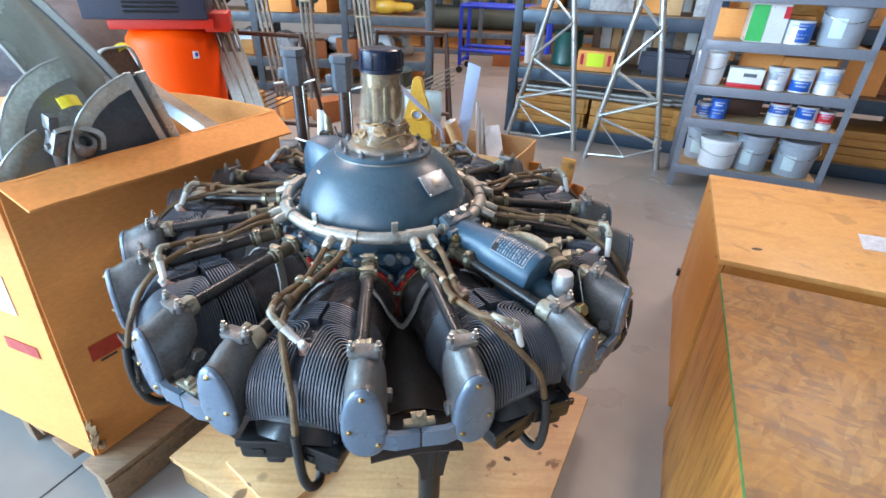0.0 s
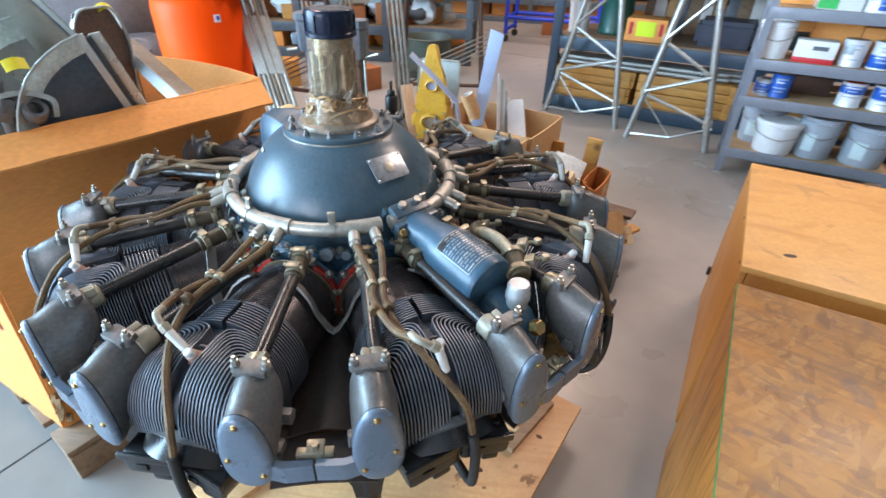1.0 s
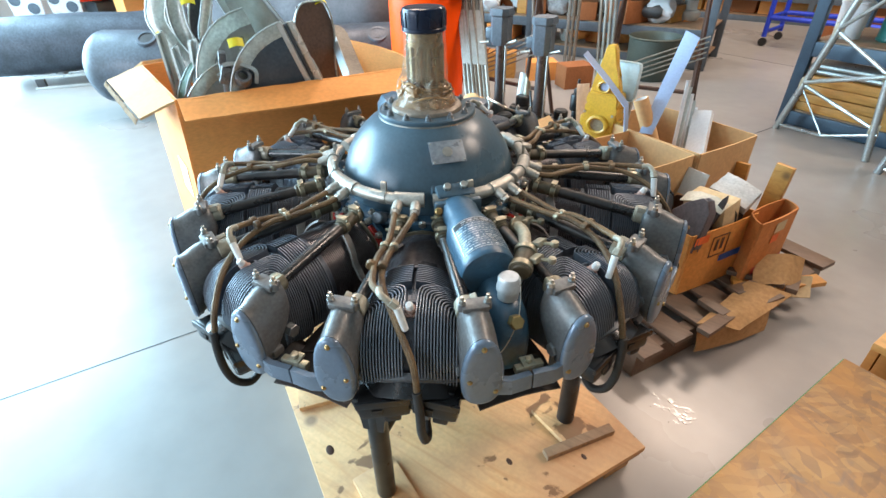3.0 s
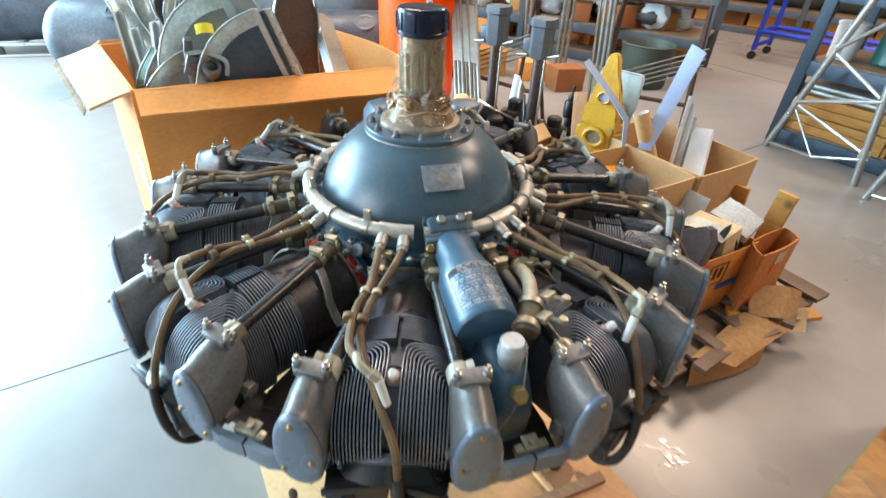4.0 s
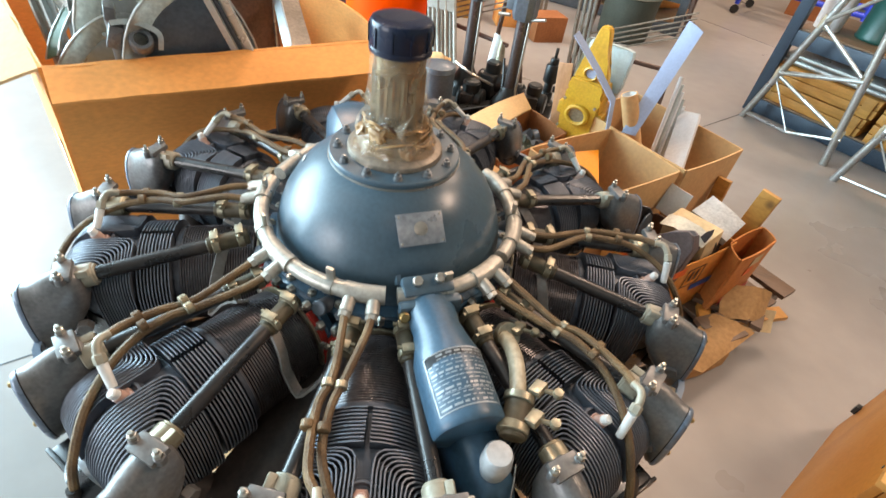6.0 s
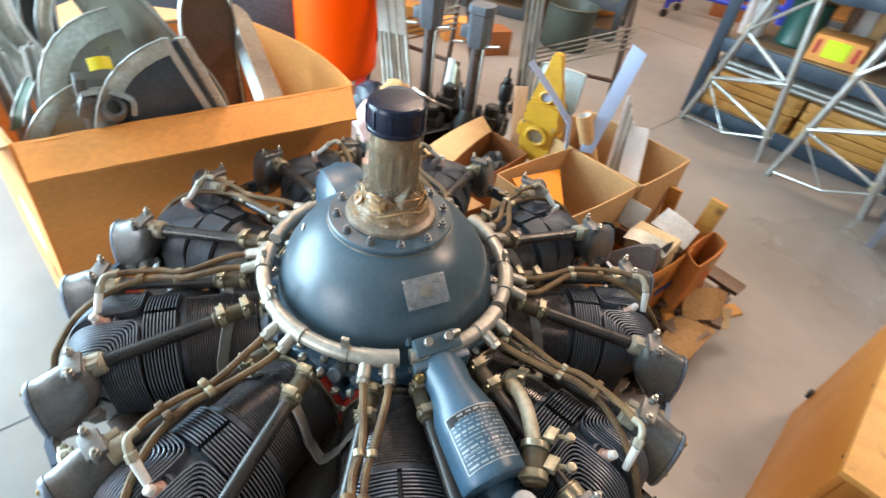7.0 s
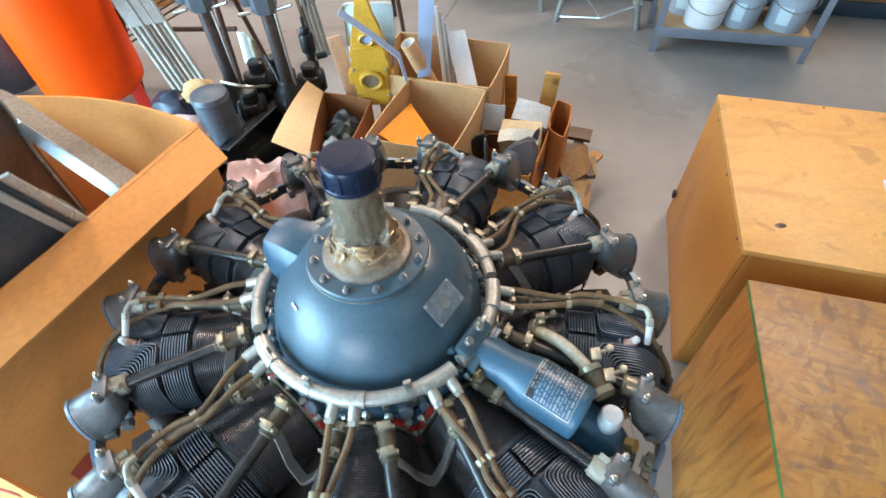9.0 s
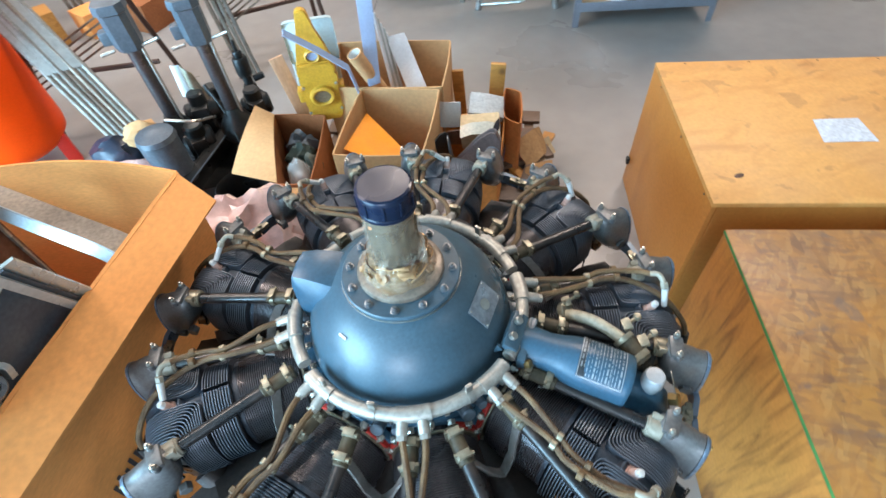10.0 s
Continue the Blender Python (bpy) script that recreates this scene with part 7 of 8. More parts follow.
# ---- steel shelf with paint cans ----
SM = Matrix(((0.937, 0.35, 0, 1.645), (-0.35, 0.937, 0, 2.153), (0, 0, 1, 0), (0, 0, 0, 1)))
shelf = thing("paint_shelf", "grey steel shelf unit with chipboard decks, full of paint", "shelf", SM)
for x in (0.0, 0.815):
    for y in (0.0, 0.38):
        pb_ = bmesh.new()
        box(pb_, (0.036, 0.004, 1.9), pose(x, y, 0.95), 0)
        box(pb_, (0.004, 0.036, 1.9), pose(x - 0.016 if x == 0 else x + 0.016, y + 0.018, 0.95), 0)
        part("post", pb_, SHELFG, shelf, "grey slotted angle post")
for z in (0.15, 0.455, 0.655, 0.912, 1.17, 1.5, 1.85):
    block("shelf_deck", (0.80, 0.38, 0.014), pose(0.407, 0.20, z - 0.006), CHIP, shelf, "chipboard deck", 0)
    for y in (0.0, 0.385):
        block("shelf_edge", (0.83, 0.012, 0.055), pose(0.407, y - 0.004, z - 0.024), SHELFG, shelf, "grey steel shelf edge", 0.003)


def can(x, y, z, r, h, body, band, label, group="paint cans", lid=STEEL, span=(0.2, 0.8, 0, 360)):
    t = thing("paint_can", label, "can", SM @ Matrix.Translation((x, y, z)), group)
    b = bmesh.new()
    lathe(b, [(0, 0), (r, 0), (r * 1.02, 0.003), (r, 0.006), (r, h - 0.006), (r * 1.02, h - 0.003), (r * 0.97, h), (r * 0.9, h - 0.004), (0, h - 0.004)], 24)
    part("body", b, body, t)
    if band:
        lo, hi, a0, a1 = span
        b = bmesh.new()
        lathe(b, [(r * 1.004, h * lo), (r * 1.010, h * lo + 0.0005), (r * 1.010, h * hi - 0.0005), (r * 1.004, h * hi)], 20, None, a0, a1)
        part("label_band", b, band, t)
        for k, (u, w) in enumerate(((0.86, 34), (0.70, 22), (0.42, 40), (0.24, 28))):
            b = bmesh.new()
            zz = h * (0.08 + 0.84 * u)
            lathe(b, [(r * 1.011, zz - h * 0.025), (r * 1.014, zz - h * 0.024), (r * 1.014, zz + h * 0.024), (r * 1.011, zz + h * 0.025)], 6, None, 262 - w, 262 + w)
            part("print_bar", b, (PAILG, CANW, PALEB)[(k + int(x * 20)) % 3], t)
    b = bmesh.new()
    lathe(b, [(0, h - 0.003), (r * 0.82, h - 0.003), (r * 0.85, h), (r * 0.8, h + 0.001), (0, h - 0.001)], 20)
    part("lid", b, lid, t)


def pail(x, y, z, r, h, body, label, lid=True):
    t = thing("pail", label, "pail", SM @ Matrix.Translation((x, y, z)), "pails")
    b = bmesh.new()
    lathe(b, [(0, 0), (r * 0.86, 0), (r * 0.88, 0.006), (r * 0.98, h * 0.8), (r * 1.03, h * 0.81), (r * 1.03, h * 0.84), (r * 0.99, h * 0.85), (r, h * 0.93), (r * 0.95, h * 0.93), (0, h * 0.9)], 32)
    part("body", b, body, t)
    if lid:
        b = bmesh.new()
        lathe(b, [(r * 1.0, h * 0.88), (r * 1.06, h * 0.89), (r * 1.06, h * 0.97), (r * 1.02, h), (r * 0.94, h * 0.99), (r * 0.9, h * 0.965), (0, h * 0.965)], 32)
        part("lid", b, body, t)
    if body is PAILG:
        b = bmesh.new()
        lathe(b, [(r * 0.915, h * 0.18), (r * 0.93, h * 0.185), (r * 0.975, h * 0.58), (r * 0.96, h * 0.585)], 8, None, 226, 262)
        part("label", b, ICE, t, "pale label patch")
    hh = bmesh.new()
    hose(hh, [(r * 1.03, 0, h * 0.83), (r * 0.9, -r * 0.6, h * 0.62), (0, -r * 1.08, h * 0.5), (-r * 0.9, -r * 0.6, h * 0.62), (-r * 1.03, 0, h * 0.83)], 0.0025, 6, 5)
    part("handle", hh, STEEL, t)


D = 0.10
pail(0.24, D, 0.151, 0.117, 0.185, WHITEP, "white plastic pail with a lid")
pail(0.16, 0.26, 0.151, 0.115, 0.235, PAILG, "grey translucent plastic pail")
pail(0.44, D + 0.03, 0.151, 0.105, 0.245, PAILG, "grey plastic pail without a lid", False)
pail(0.68, D + 0.03, 0.151, 0.115, 0.235, PAILG, "grey plastic pail without a lid", False)
can(0.09, D, 0.456, 0.045, 0.09, PAILG, CANB, "small grey and blue paint can")
can(0.17, D, 0.456, 0.052, 0.125, CANB, CANB, "blue paint can with pale print")
can(0.50, D, 0.456, 0.056, 0.125, CANW, CANB, "silver paint can with a blue top band and red lid", lid=CANR, span=(0.55, 0.88, 0, 360))
can(0.645, D, 0.456, 0.058, 0.125, CANW, CANB, "white and blue paint can", span=(0.45, 0.92, 190, 300))
can(0.745, D, 0.456, 0.045, 0.105, CANW, CANR, "white can with a red band", span=(0.35, 0.9, 170, 330))
pail(0.065, D + 0.02, 0.656, 0.085, 0.185, WHITEP, "white plastic pail on the shelf")
bx = thing("white_carton", "white carton with a red base stripe and an open top", "box", SM @ Matrix.Translation((0.262, D, 0.656)) @ pose(0, 0, 0, 0, 0, -4))
block("body", (0.185, 0.12, 0.095), pose(0, 0, 0.0625), PAPER, bx, "", 0.002)
block("red_stripe", (0.187, 0.122, 0.026), pose(0, 0, 0.0135), CANR, bx, "red stripe", 0.001)
block("print_bar", (0.07, 0.002, 0.02), pose(0.02, -0.061, 0.075), GUNM, bx, "", 0)
can(0.43, D, 0.656, 0.056, 0.13, CANW, PAILG, "white paint can with a small grey label", span=(0.45, 0.75, 215, 265))
can(0.56, D, 0.656, 0.056, 0.13, CANW, CANB, "white can with a blue splash at the foot", span=(0.06, 0.52, 180, 320))
can(0.69, D, 0.656, 0.058, 0.145, CANW, PALEB, "pale grey and blue paint can", span=(0.5, 0.85, 180, 340))
gb = thing("green_bucket", "white square bucket with a green printed side", "bucket", SM @ Matrix.Translation((0.285, D + 0.04, 0.913)))
b = bmesh.new()
prism(b, [(-0.095, -0.085), (0.095, -0.085), (0.095, 0.085), (-0.095, 0.085)], 0, 0.21)
part("body", b, CANW, gb)
block("green_panel", (0.085, 0.004, 0.19), pose(-0.052, -0.0865, 0.10), CANG, gb, "green printed panel", 0)
block("lid", (0.20, 0.18, 0.02), pose(0, 0, 0.22), CANW, gb, "white lid", 0.006)
block("red_corner", (0.03, 0.005, 0.06), pose(0.082, -0.087, 0.16), CANR, gb, "", 0)
can(0.455, D, 0.913, 0.072, 0.125, CANW, CANB, "blue and white wide paint can", span=(0.10, 0.9, 255, 345))
pail(0.67, D + 0.04, 0.913, 0.118, 0.25, PAILG, "tall grey plastic pail with a lid")
for k, (x, w, z, h, mm) in enumerate(((0.35, 0.22, 0.656, 0.19, KRAFT), (0.60, 0.28, 0.656, 0.17, KRAFT), (0.14, 0.20, 0.913, 0.16, KRAFT), (0.45, 0.20, 0.913, 0.14, KRAFT), (0.32, 0.22, 0.456, 0.10, BROWNP), (0.62, 0.24, 1.17, 0.2, KRAFT), (0.2, 0.3, 1.17, 0.2, KRAFTD))):
    tagged(block("shelf_carton", (w, 0.12, h), SM @ pose(x, 0.29, z + 0.001 + h / 2, 0, 0, 3 * (k % 3 - 1)), mm, None, "", 0.003), "brown carton at the back of the shelf", "cardboard box", group="shelf cartons")

# ---- blue racks along the back ----
R2 = Matrix(((0.925, 0.38, 0, 0.665), (-0.38, 0.925, 0, 3.36), (0, 0, 1, 0), (0, 0, 0, 1)))


def rack(name, m, length, depth, levels, posts, material, label):
    t = thing(name, label, "rack", m)
    for x in posts:
        for y in (0, depth):
            block("post", (0.07, 0.05, 2.6), pose(x, y, 1.3), material, t, "", 0.004)
    for z in levels:
        for y in (0, depth):
            block("beam", (length, 0.04, 0.09), pose(length / 2, y, z - 0.05), material, t, "", 0.004)
        block("deck", (length, depth, 0.02), pose(length / 2, depth / 2, z - 0.006), DULLW, t, "", 0)
    return t


rack("pallet_rack", R2, 4.35, 0.75, (0.10, 0.55, 0.98, 1.70), (0.0, 1.44, 2.88, 4.32), SHELFB, "dark blue steel pallet rack with wooden crates and drums")
for k, (x, w, z, h) in enumerate(((0.30, 0.68, 0.10, 0.115), (0.30, 0.70, 0.218, 0.115), (1.02, 0.70, 0.10, 0.11), (1.04, 0.72, 0.213, 0.12), (1.86, 0.74, 0.10, 0.12), (1.88, 0.72, 0.223, 0.12), (2.66, 0.78, 0.10, 0.12), (2.62, 0.70, 0.223, 0.11), (3.5, 0.8, 0.10, 0.2))):
    t = thing("wooden_crate", "long flat crate of orange pine boards on the rack", "crate", R2 @ pose(x, 0.24, z + 0.003, 0, 0, 1.6 * (k % 3 - 1)), "flat crates")
    for i in range(2):
        block("board", (w, 0.46, h * 0.47), pose(0, 0, h * (0.25 + 0.5 * i)), CRATEW, t, "", 0.004)
    for s in (-1, 1):
        block("batten", (0.06, 0.012, h), pose(s * w * 0.42, -0.237, h / 2), CRATEW, t, "", 0.002)
for k in range(12):
    tagged(rod("metal_tube", R2 @ Vector((0.02, 0.05 + 0.035 * (k % 6), 0.357 + 0.034 * (k // 6))), R2 @ Vector((1.15 + 0.12 * (k % 3), 0.03 + 0.035 * (k % 6), 0.357 + 0.034 * (k // 6))), 0.016, GALV, None, "", 8), "long bright metal tube lying on the rack", "tube", group="tubes on the rack")
dr = bmesh.new()
lathe(dr, [(0, 0), (0.12, 0), (0.125, 0.01), (0.12, 0.02), (0.12, 0.25), (0.125, 0.26), (0.11, 0.27), (0, 0.265)], 28, R2 @ Matrix.Translation((0.365, 0.30, 0.556)))
tagged(part("green_drum", dr, TEAL, None), "dark green drum on the rack", "drum")
dr = bmesh.new()
lathe(dr, [(0, 0), (0.075, 0), (0.085, 0.20), (0.09, 0.205), (0.09, 0.215), (0.08, 0.22), (0, 0.22)], 24, R2 @ Matrix.Translation((0.105, 0.20, 0.556)))
tagged(part("white_bucket", dr, WHITEP, None), "white plastic bucket on the rack", "bucket")
lc = thing("labelled_carton", "brown carton with a lime green label", "cardboard box", R2 @ pose(0.635, 0.16, 0.556, 0, 0, 4))
block("body", (0.28, 0.24, 0.15), pose(0, 0, 0.075), KRAFT, lc, "", 0.003)
block("lime_label", (0.13, 0.003, 0.10), pose(0.0, -0.122, 0.085), LIME, lc, "lime green label", 0)
for s in (-1, 1):
    block("red_mark", (0.022, 0.003, 0.08), pose(0.105 * s, -0.122, 0.085), CANR, lc, "", 0)
nb = bmesh.new()
prism(nb, [(-0.28, -0.2), (0.28, -0.2), (0.30, 0.2), (-0.30, 0.2)], 0, 0.17, R2 @ pose(1.16, 0.27, 0.556) @ Matrix.Diagonal((0.68, 0.85, 1, 1)))
bmesh.ops.bevel(nb, geom=nb.edges[:], offset=0.03, segments=2, affect="EDGES")
tagged(part("blue_tub", nb, NAVY, None), "dark navy plastic tub on the rack", "tub")
rnd = random.Random(21)
ITEMS = [KRAFT, KRAFTD, KRAFT2, ARMY, CRATEW, PAPER, GUNM, DARKP, CLOTH, KRAFT]
for k in range(34):
    lv = (0.98, 0.55, 0.98, 1.70)[k % 4]
    x = 0.2 + 3.9 * ((k * 0.618) % 1.0)
    if lv == 0.55 and x < 1.5:
        x += 1.5
    w, h, d = rnd.uniform(0.10, 0.34), rnd.uniform(0.12, 0.42), rnd.uniform(0.2, 0.4)
    tagged(block("stored_box", (w, d, h), R2 @ pose(min(x, 4.1), rnd.uniform(0.25, 0.5), lv + 0.005 + h / 2, 0, 0, rnd.uniform(-8, 8)), ITEMS[k % len(ITEMS)], None, "", 0.004), "assorted stored box or packed part on the rack", "box", group="stored boxes on the rack")
# upright boards stored behind the tubes
for k in range(12):
    w, h = rnd.uniform(0.05, 0.10), rnd.uniform(0.28, 0.38)
    tagged(block("stored_board", (w, 0.03, h), R2 @ pose(0.55 + 0.085 * k, 0.60, 0.558 + h / 2, 0, 2 * rnd.uniform(-1, 1), 0), (DULLW, PAPER, KRAFT2, GUNM)[k % 4], None, "", 0.003), "board stored upright on the rack", "board", group="upright boards")

# ---- steel rack with salvaged parts on the left ----
RL = Matrix.Translation((-2.9, 4.62, 0)) @ pose(0, 0, 0, 0, 0, 0)
rack("parts_rack", RL, 2.78, 0.7, (0.10, 0.36, 0.80, 1.25), (0.0, 0.95, 1.9, 2.78), GUNM, "dark steel rack heaped with salvaged aircraft parts")
for k in range(44):
    x, lv = 0.12 + 2.5 * ((k * 0.618) % 1.0), (0.36, 0.80, 0.10, 0.36)[k % 4]
    y = rnd.uniform(0.1, 0.5)
    b = bmesh.new()
    if k % 3 == 0:
        crumple(b, (0, 0, 0.12), (rnd.uniform(0.10, 0.22), 0.14, rnd.uniform(0.08, 0.15)), k, 3, 0.3)
        nm, cat, lab, mm = "wrapped_part", "wrapped part", "part wrapped in pale cloth or film on the rack", (CLOTH, WHITEP, KRAFT, ARMY)[(k // 3) % 4]
    elif k % 3 == 1:
        h = rnd.uniform(0.10, 0.26)
        box(b, (rnd.uniform(0.14, 0.34), 0.3, h), pose(0, 0, h / 2, 0, 0, rnd.uniform(-14, 14)), 0.004)
        nm, cat, lab, mm = "stored_carton", "cardboard box", "worn brown carton on the parts rack", (KRAFT, CRATEW, KRAFTD, KRAFT)[(k // 3) % 4]
    else:
        r = rnd.uniform(0.04, 0.11)
        L = rnd.uniform(0.2, 0.5)
        lathe(b, [(0, 0), (r * 0.8, 0), (r, 0.03), (r, L * 0.4), (r * 0.6, L * 0.5), (r * 0.6, L * 0.9), (r * 0.3, L), (0, L)], 16, pose(-L / 2, 0, r, 0, 90, 0) if k % 2 else Matrix())
        nm, cat, lab, mm = "salvaged_part", "machine part", "salvaged metal part on the rack", (GUNM, OILY, SHEET, DARKP, YELLOW)[(k // 3) % 5]
    b.transform(RL @ pose(x, y, lv + 0.006, 0, 0, rnd.uniform(-25, 25)))
    tagged(part(nm, b, mm, None), lab, cat, group="parts on the rack")
drm = bmesh.new()
lathe(drm, [(0, 0), (0.20, 0), (0.215, 0.02), (0.225, 0.34), (0.235, 0.35), (0.225, 0.36), (0.215, 0.34), (0.2, 0.03), (0, 0.03)], 32, Matrix.Translation((-0.48, 4.15, 0.0)))
tagged(part("grey_tub", drm, ARMY, None), "grey-green open tub on the floor by the rack", "tub")
for k in range(5):
    tagged(block("floor_carton", (0.26, 0.2, 0.16 + 0.03 * (k % 3)), pose(-2.4 + 0.36 * k, 3.5 + 0.1 * (k % 2), 0.08 + 0.015 * (k % 3), 0, 0, 12 * k), (KRAFT, KRAFTD, CRATEW)[k % 3], None, "", 0.004), "brown carton on the floor before the rack", "cardboard box", group="floor cartons")

# ---- blue rolling frame and the far rack ----
cart = thing("blue_rack_cart", "bright blue steel rolling frame", "cart", Matrix.Translation((0.24, 6.15, 0)) @ pose(0, 0, 0, 0, 0, -14))
for x in (0, 1.15):
    for y in (0, 0.5):
        rod("upright", (x, y, 0.10), (x, y, 0.85), 0.026, BLUEF, cart, "", 10)
        b = bmesh.new()
        lathe(b, [(0, -0.015), (0.042, -0.015), (0.045, 0), (0.042, 0.015), (0, 0.015)], 16, pose(x, y, 0.045, 90, 0, 0))
        part("caster", b, RUBBER, cart, "black caster")
for z in (0.30, 0.84):
    for y in (0, 0.5):
        rod("rail", (0, y, z), (1.15, y, z), 0.026, BLUEF, cart, "", 10)
    for x in (0, 1.15):
        rod("cross_rail", (x, 0, z), (x, 0.5, z), 0.022, BLUEF, cart, "", 10)
rod("foot_rail", (0, 0, 0.15), (0, 0.5, 0.15), 0.022, BLUEF, cart, "", 10)
tagged(block("red_brown_crate", (0.55, 0.4, 0.26), pose(1.05, 6.95, 0.13, 0, 0, -10), KRAFTD, None, "", 0.006), "red-brown wooden crate on the floor", "crate")
RF = Matrix.Translation((-1.6, 8.1, 0)) @ pose(0, 0, 0, 0, 0, -6)
rack("far_rack", RF, 6.5, 0.9, (0.08, 0.36, 1.15, 1.9), (0.0, 2.2, 4.4, 6.5), GUNM, "dark steel rack along the far wall")
for k in range(17):
    tagged(block("far_carton", (0.34, 0.4, 0.22), RF @ pose(0.25 + 0.37 * k, 0.35, 0.195, 0, 0, 3 * (k % 3 - 1)), (KRAFT, CRATEW, KRAFT, KRAFTD)[k % 4], None, "", 0.004), "brown carton on the far rack", "cardboard box", group="far cartons")
gr = bmesh.new()
cyl(gr, RF @ Vector((0.1, 0.40, 0.55)), RF @ Vector((6.3, 0.40, 0.55)), 0.18, None, 24, 0.02)
tagged(part("green_roll", gr, ARMY, None), "long army green canvas roll on the far rack", "roll")
for k in range(40):
    h = rnd.uniform(0.25, 0.42)
    tagged(block("far_part", (rnd.uniform(0.04, 0.14), 0.12, h), RF @ pose(0.2 + 0.153 * k, 0.62, 0.74 + h / 2 - 0.02 * (k % 3), 0, 5 * rnd.uniform(-1, 1), 0), (DULLW, KRAFT2, GUNM, CRATEW, ARMY, PAPER)[k % 6], None, "", 0.004), "upright stored part on the far rack", "part", group="far parts")
for k in range(14):
    tagged(block("far_box", (0.3, 0.4, 0.3), RF @ pose(0.3 + 0.44 * k, 0.4, 1.305, 0, 0, 4 * (k % 3 - 1)), (KRAFT, DARKP, CLOTH, ARMY)[k % 4], None, "", 0.004), "stored box on the far rack's upper deck", "box", group="far boxes")


# ---- dark rubber tanks to the left ----
def bladder(name, a, b, r, label, ports=(), body=None):
    """A soft round-ended tank lying from a to b; ports: (distance from a, direction)."""
    t = thing(name, label, "tank")
    a, b = Vector(a), Vector(b)
    L = (b - a).length
    m = Matrix.Translation(a) @ (b - a).to_track_quat("Z", "Y").to_matrix().to_4x4()
    s = bmesh.new()
    cap = [(r * math.sin(radians(q)), r * 0.7 * (1 - math.cos(radians(q)))) for q in (15, 30, 45, 60, 75, 90)]
    prof = [(0, 0)] + cap + [(r, L * 0.3), (r * 1.02, L * 0.5), (r, L * 0.7)] + [(w, L - z) for w, z in cap[::-1]] + [(0, L)]
    lathe(s, prof, 40, m)
    for v in s.verts:
        v.co += Vector((0, 0, 1)) * 0.03 * noise.noise(v.co * 2.5)
    part("body", s, body or TANK, t, "dark rubber body" if body is None else "quilted cover")
    d = (b - a).normalized()
    for u, side in ports:
        side = Vector(side).normalized()
        o = a + d * u + side * r * 0.99
        pm_ = Matrix.Translation(o) @ side.to_track_quat("Z", "Y").to_matrix().to_4x4()
        ring_ = part("port_ring", build(lathe, [(0.052, -0.01), (0.052, 0.008), (0.072, 0.008), (0.080, -0.01)], 24, pm_), TANK, t)
        # Shade inside the open port is put in as a solid black disc.
        part("port", build(lathe, [(0, 0.005), (0.053, 0.003)], 24, pm_), RUBBER, ring_, "black disc for the port's dark inside")
    return t


bladder("rubber_tank", (-5.72, 0.55, 0.335), (-4.37, 2.25, 0.335), 0.25, "large dark blue rubber tank lying on a low skid")
bladder("rubber_tank", (-3.852, 0.887, 0.345), (-1.86, 2.37, 0.345), 0.255, "dark grey rubber tank with open ports behind the big box", ((0.55, (0.30, -0.40, 0.866)), (2.23, (0.33, -0.44, 0.835))))
bladder("covered_tank", (-4.25, 2.42, 0.52), (-2.30, 2.98, 0.52), 0.45, "large tank under a mauve-grey quilted cover", (), QUILT)


def skid(a, b, wide, high, label):
    """Two low steel rails with cross bars."""
    t = thing("tank_skid", label, "skid")
    a, b = Vector(a), Vector(b)
    n_ = (b - a).cross(Vector((0, 0, 1))).normalized() * wide / 2
    q_ = (b - a).to_track_quat("X", "Z").to_matrix().to_4x4()
    for o in (n_, -n_):
        for z in (0.012, high - 0.012):
            part("rail", build(box, ((b - a).length, 0.05, 0.022), Matrix.Translation((a + b) / 2 + o + Vector((0, 0, z))) @ q_, 0.004), SHEET, t)
        for k in range(4):
            part("spacer", build(box, (0.07, 0.045, high - 0.04), Matrix.Translation(frac(a, b, 0.04 + 0.306 * k) + o + Vector((0, 0, high / 2))) @ q_, 0.003), DARKP, t)
    for k in range(3):
        c = frac(a, b, 0.15 + 0.35 * k)
        part("cross_bar", build(box, (0.06, wide - 0.05, 0.022), Matrix.Translation(c + Vector((0, 0, high - 0.012))) @ q_, 0.004), SHEET, t)
    return t


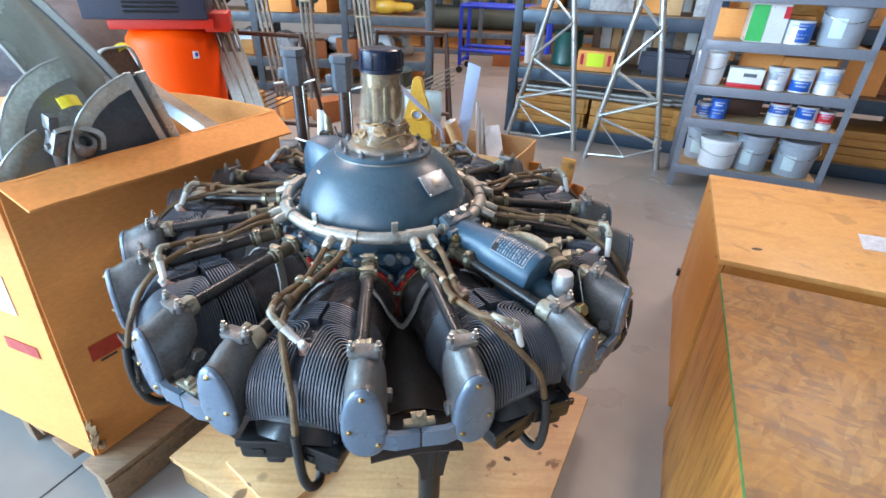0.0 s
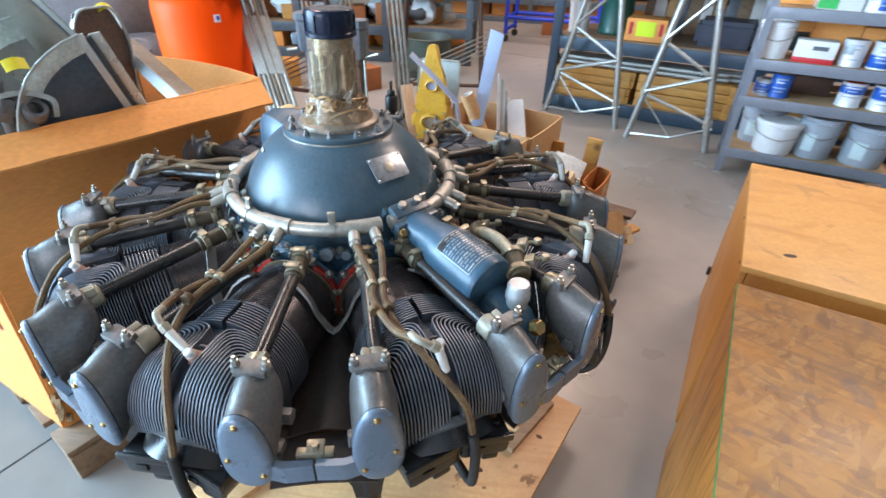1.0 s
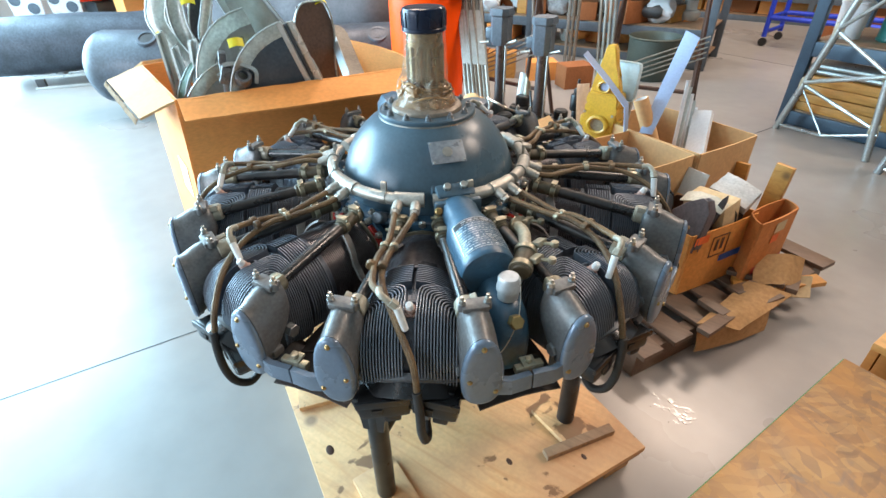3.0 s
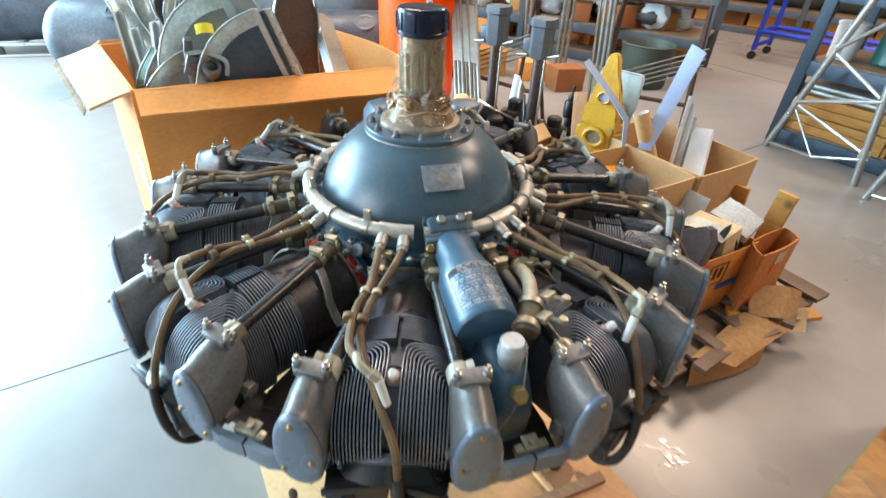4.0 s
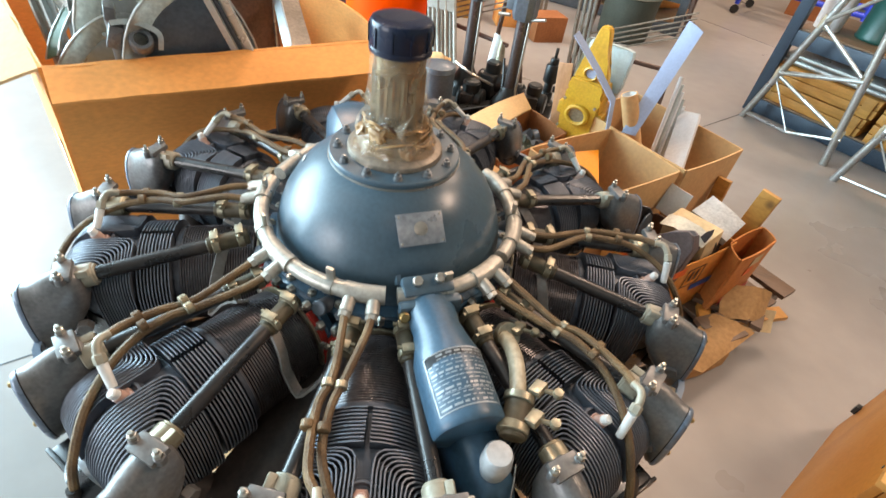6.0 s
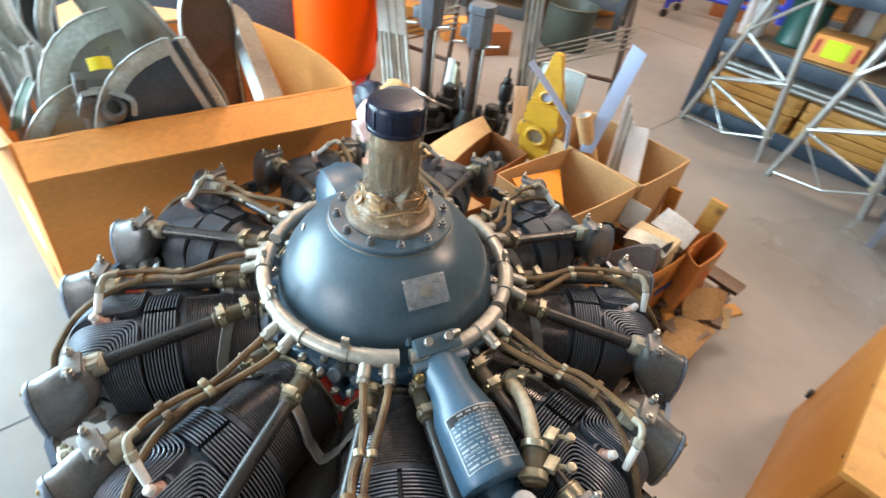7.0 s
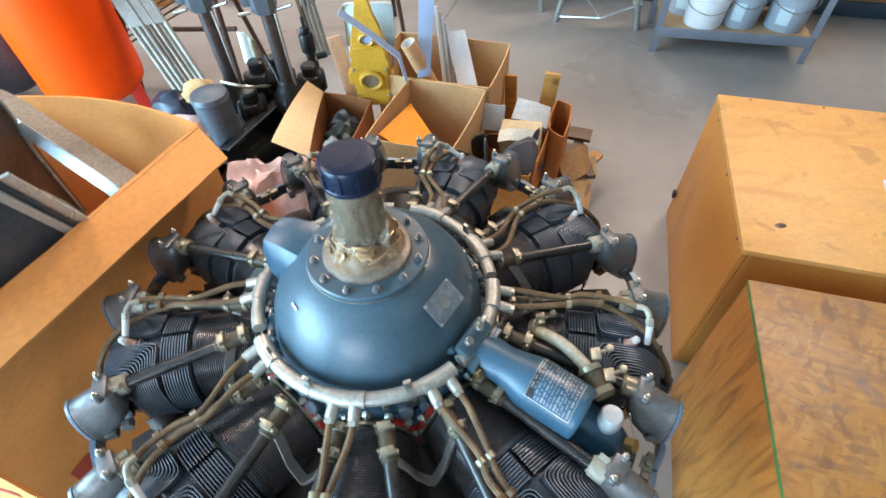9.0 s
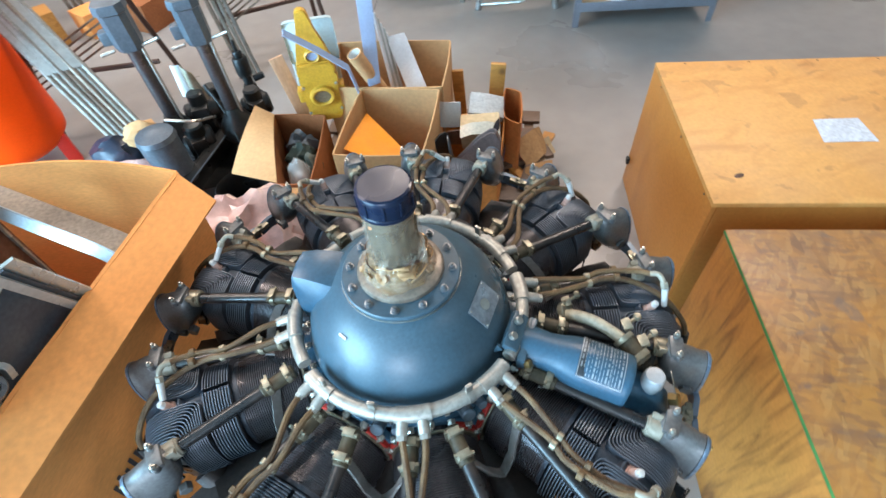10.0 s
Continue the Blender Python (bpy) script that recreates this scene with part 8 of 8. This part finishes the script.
skid((-5.33, 1.02, 0), (-4.45, 2.13, 0), 0.50, 0.115, "low steel skid under the rubber tank")
skid((-3.25, 1.34, 0), (-2.35, 2.00, 0), 0.26, 0.115, "low steel skid under the dark tank")
skid((-4.0, 2.49, 0), (-2.5, 2.92, 0), 0.50, 0.10, "low steel skid under the covered tank")
wd = thing("perforated_panel", "pale blue-white perforated panels standing behind the tank", "panel", pose(-5.83, 1.46, 0.0, 0, 0, 51.4))
for k, x0 in enumerate((-0.31, 0.03)):
    pn = bmesh.new()
    prism(pn, [(x0 + 0.02, 0.42), (x0 + 0.27, 0.42), (x0 + 0.28, 0.62), (x0 + 0.28, 1.0), (x0, 1.0), (x0, 0.62)], -0.012, 0.012, pose(0, 0, 0, 90, 0, 0))
    sh_ = part("sheet", pn, CANW, wd, "pale sheet with round holes")
    # Holes are solid dark discs; the shade behind the sheet is their colour.
    for hx, hz in ((0.06, 0.83), (0.06, 0.66), (0.20, 0.715), (0.20, 0.58), (0.14, 0.93)):
        part("hole_disc", build(cyl, (x0 + hx, -0.0145, hz), (x0 + hx, -0.0125, hz), 0.052, None, 20), GUNM, sh_, "dark disc for a round hole")
for x in (-0.17, 0.17):
    rod("prop", (x, 0.30, 0), (x, 0.012, 0.72), 0.015, SHEET, wd)
    rod("foot", (x, 0.0, 0), (x, 0.0, 0.42), 0.015, SHEET, wd)
carton("open_carton", [(-5.78, 2.10), (-5.40, 2.02), (-5.30, 2.50), (-5.66, 2.62)], 0.0, 0.74, KRAFT, "open brown carton standing beside the tanks", ((1, 0.14, -0.04), (3, 0.12, 0.03)))
st = thing("side_shelf", "dark steel shelf with a red edge by the wall", "shelf", pose(-6.24, 2.30, 0, 0, 0, 90))
for z in (0.10, 0.38, 0.60):
    block("shelf_board", (0.92, 0.36, 0.05), pose(0, 0, z), REDE if z > 0.5 else SHELFG, st, "", 0.004)
for x in (-0.44, 0.44):
    for y in (-0.16, 0.16):
        block("post", (0.04, 0.04, 0.64), pose(x, y, 0.32), SHELFG, st, "", 0.004)
tagged(block("blue_crate", (0.30, 0.26, 0.20), pose(-6.24, 2.16, 0.727, 0, 0, 84), BLUEF, None, "", 0.012), "blue plastic crate on the shelf by the wall", "crate")
tagged(block("dark_crate", (0.40, 0.28, 0.15), pose(-6.24, 2.24, 0.481, 0, 0, 90), DARKP, None, "", 0.012), "dark crate on the shelf by the wall", "crate")
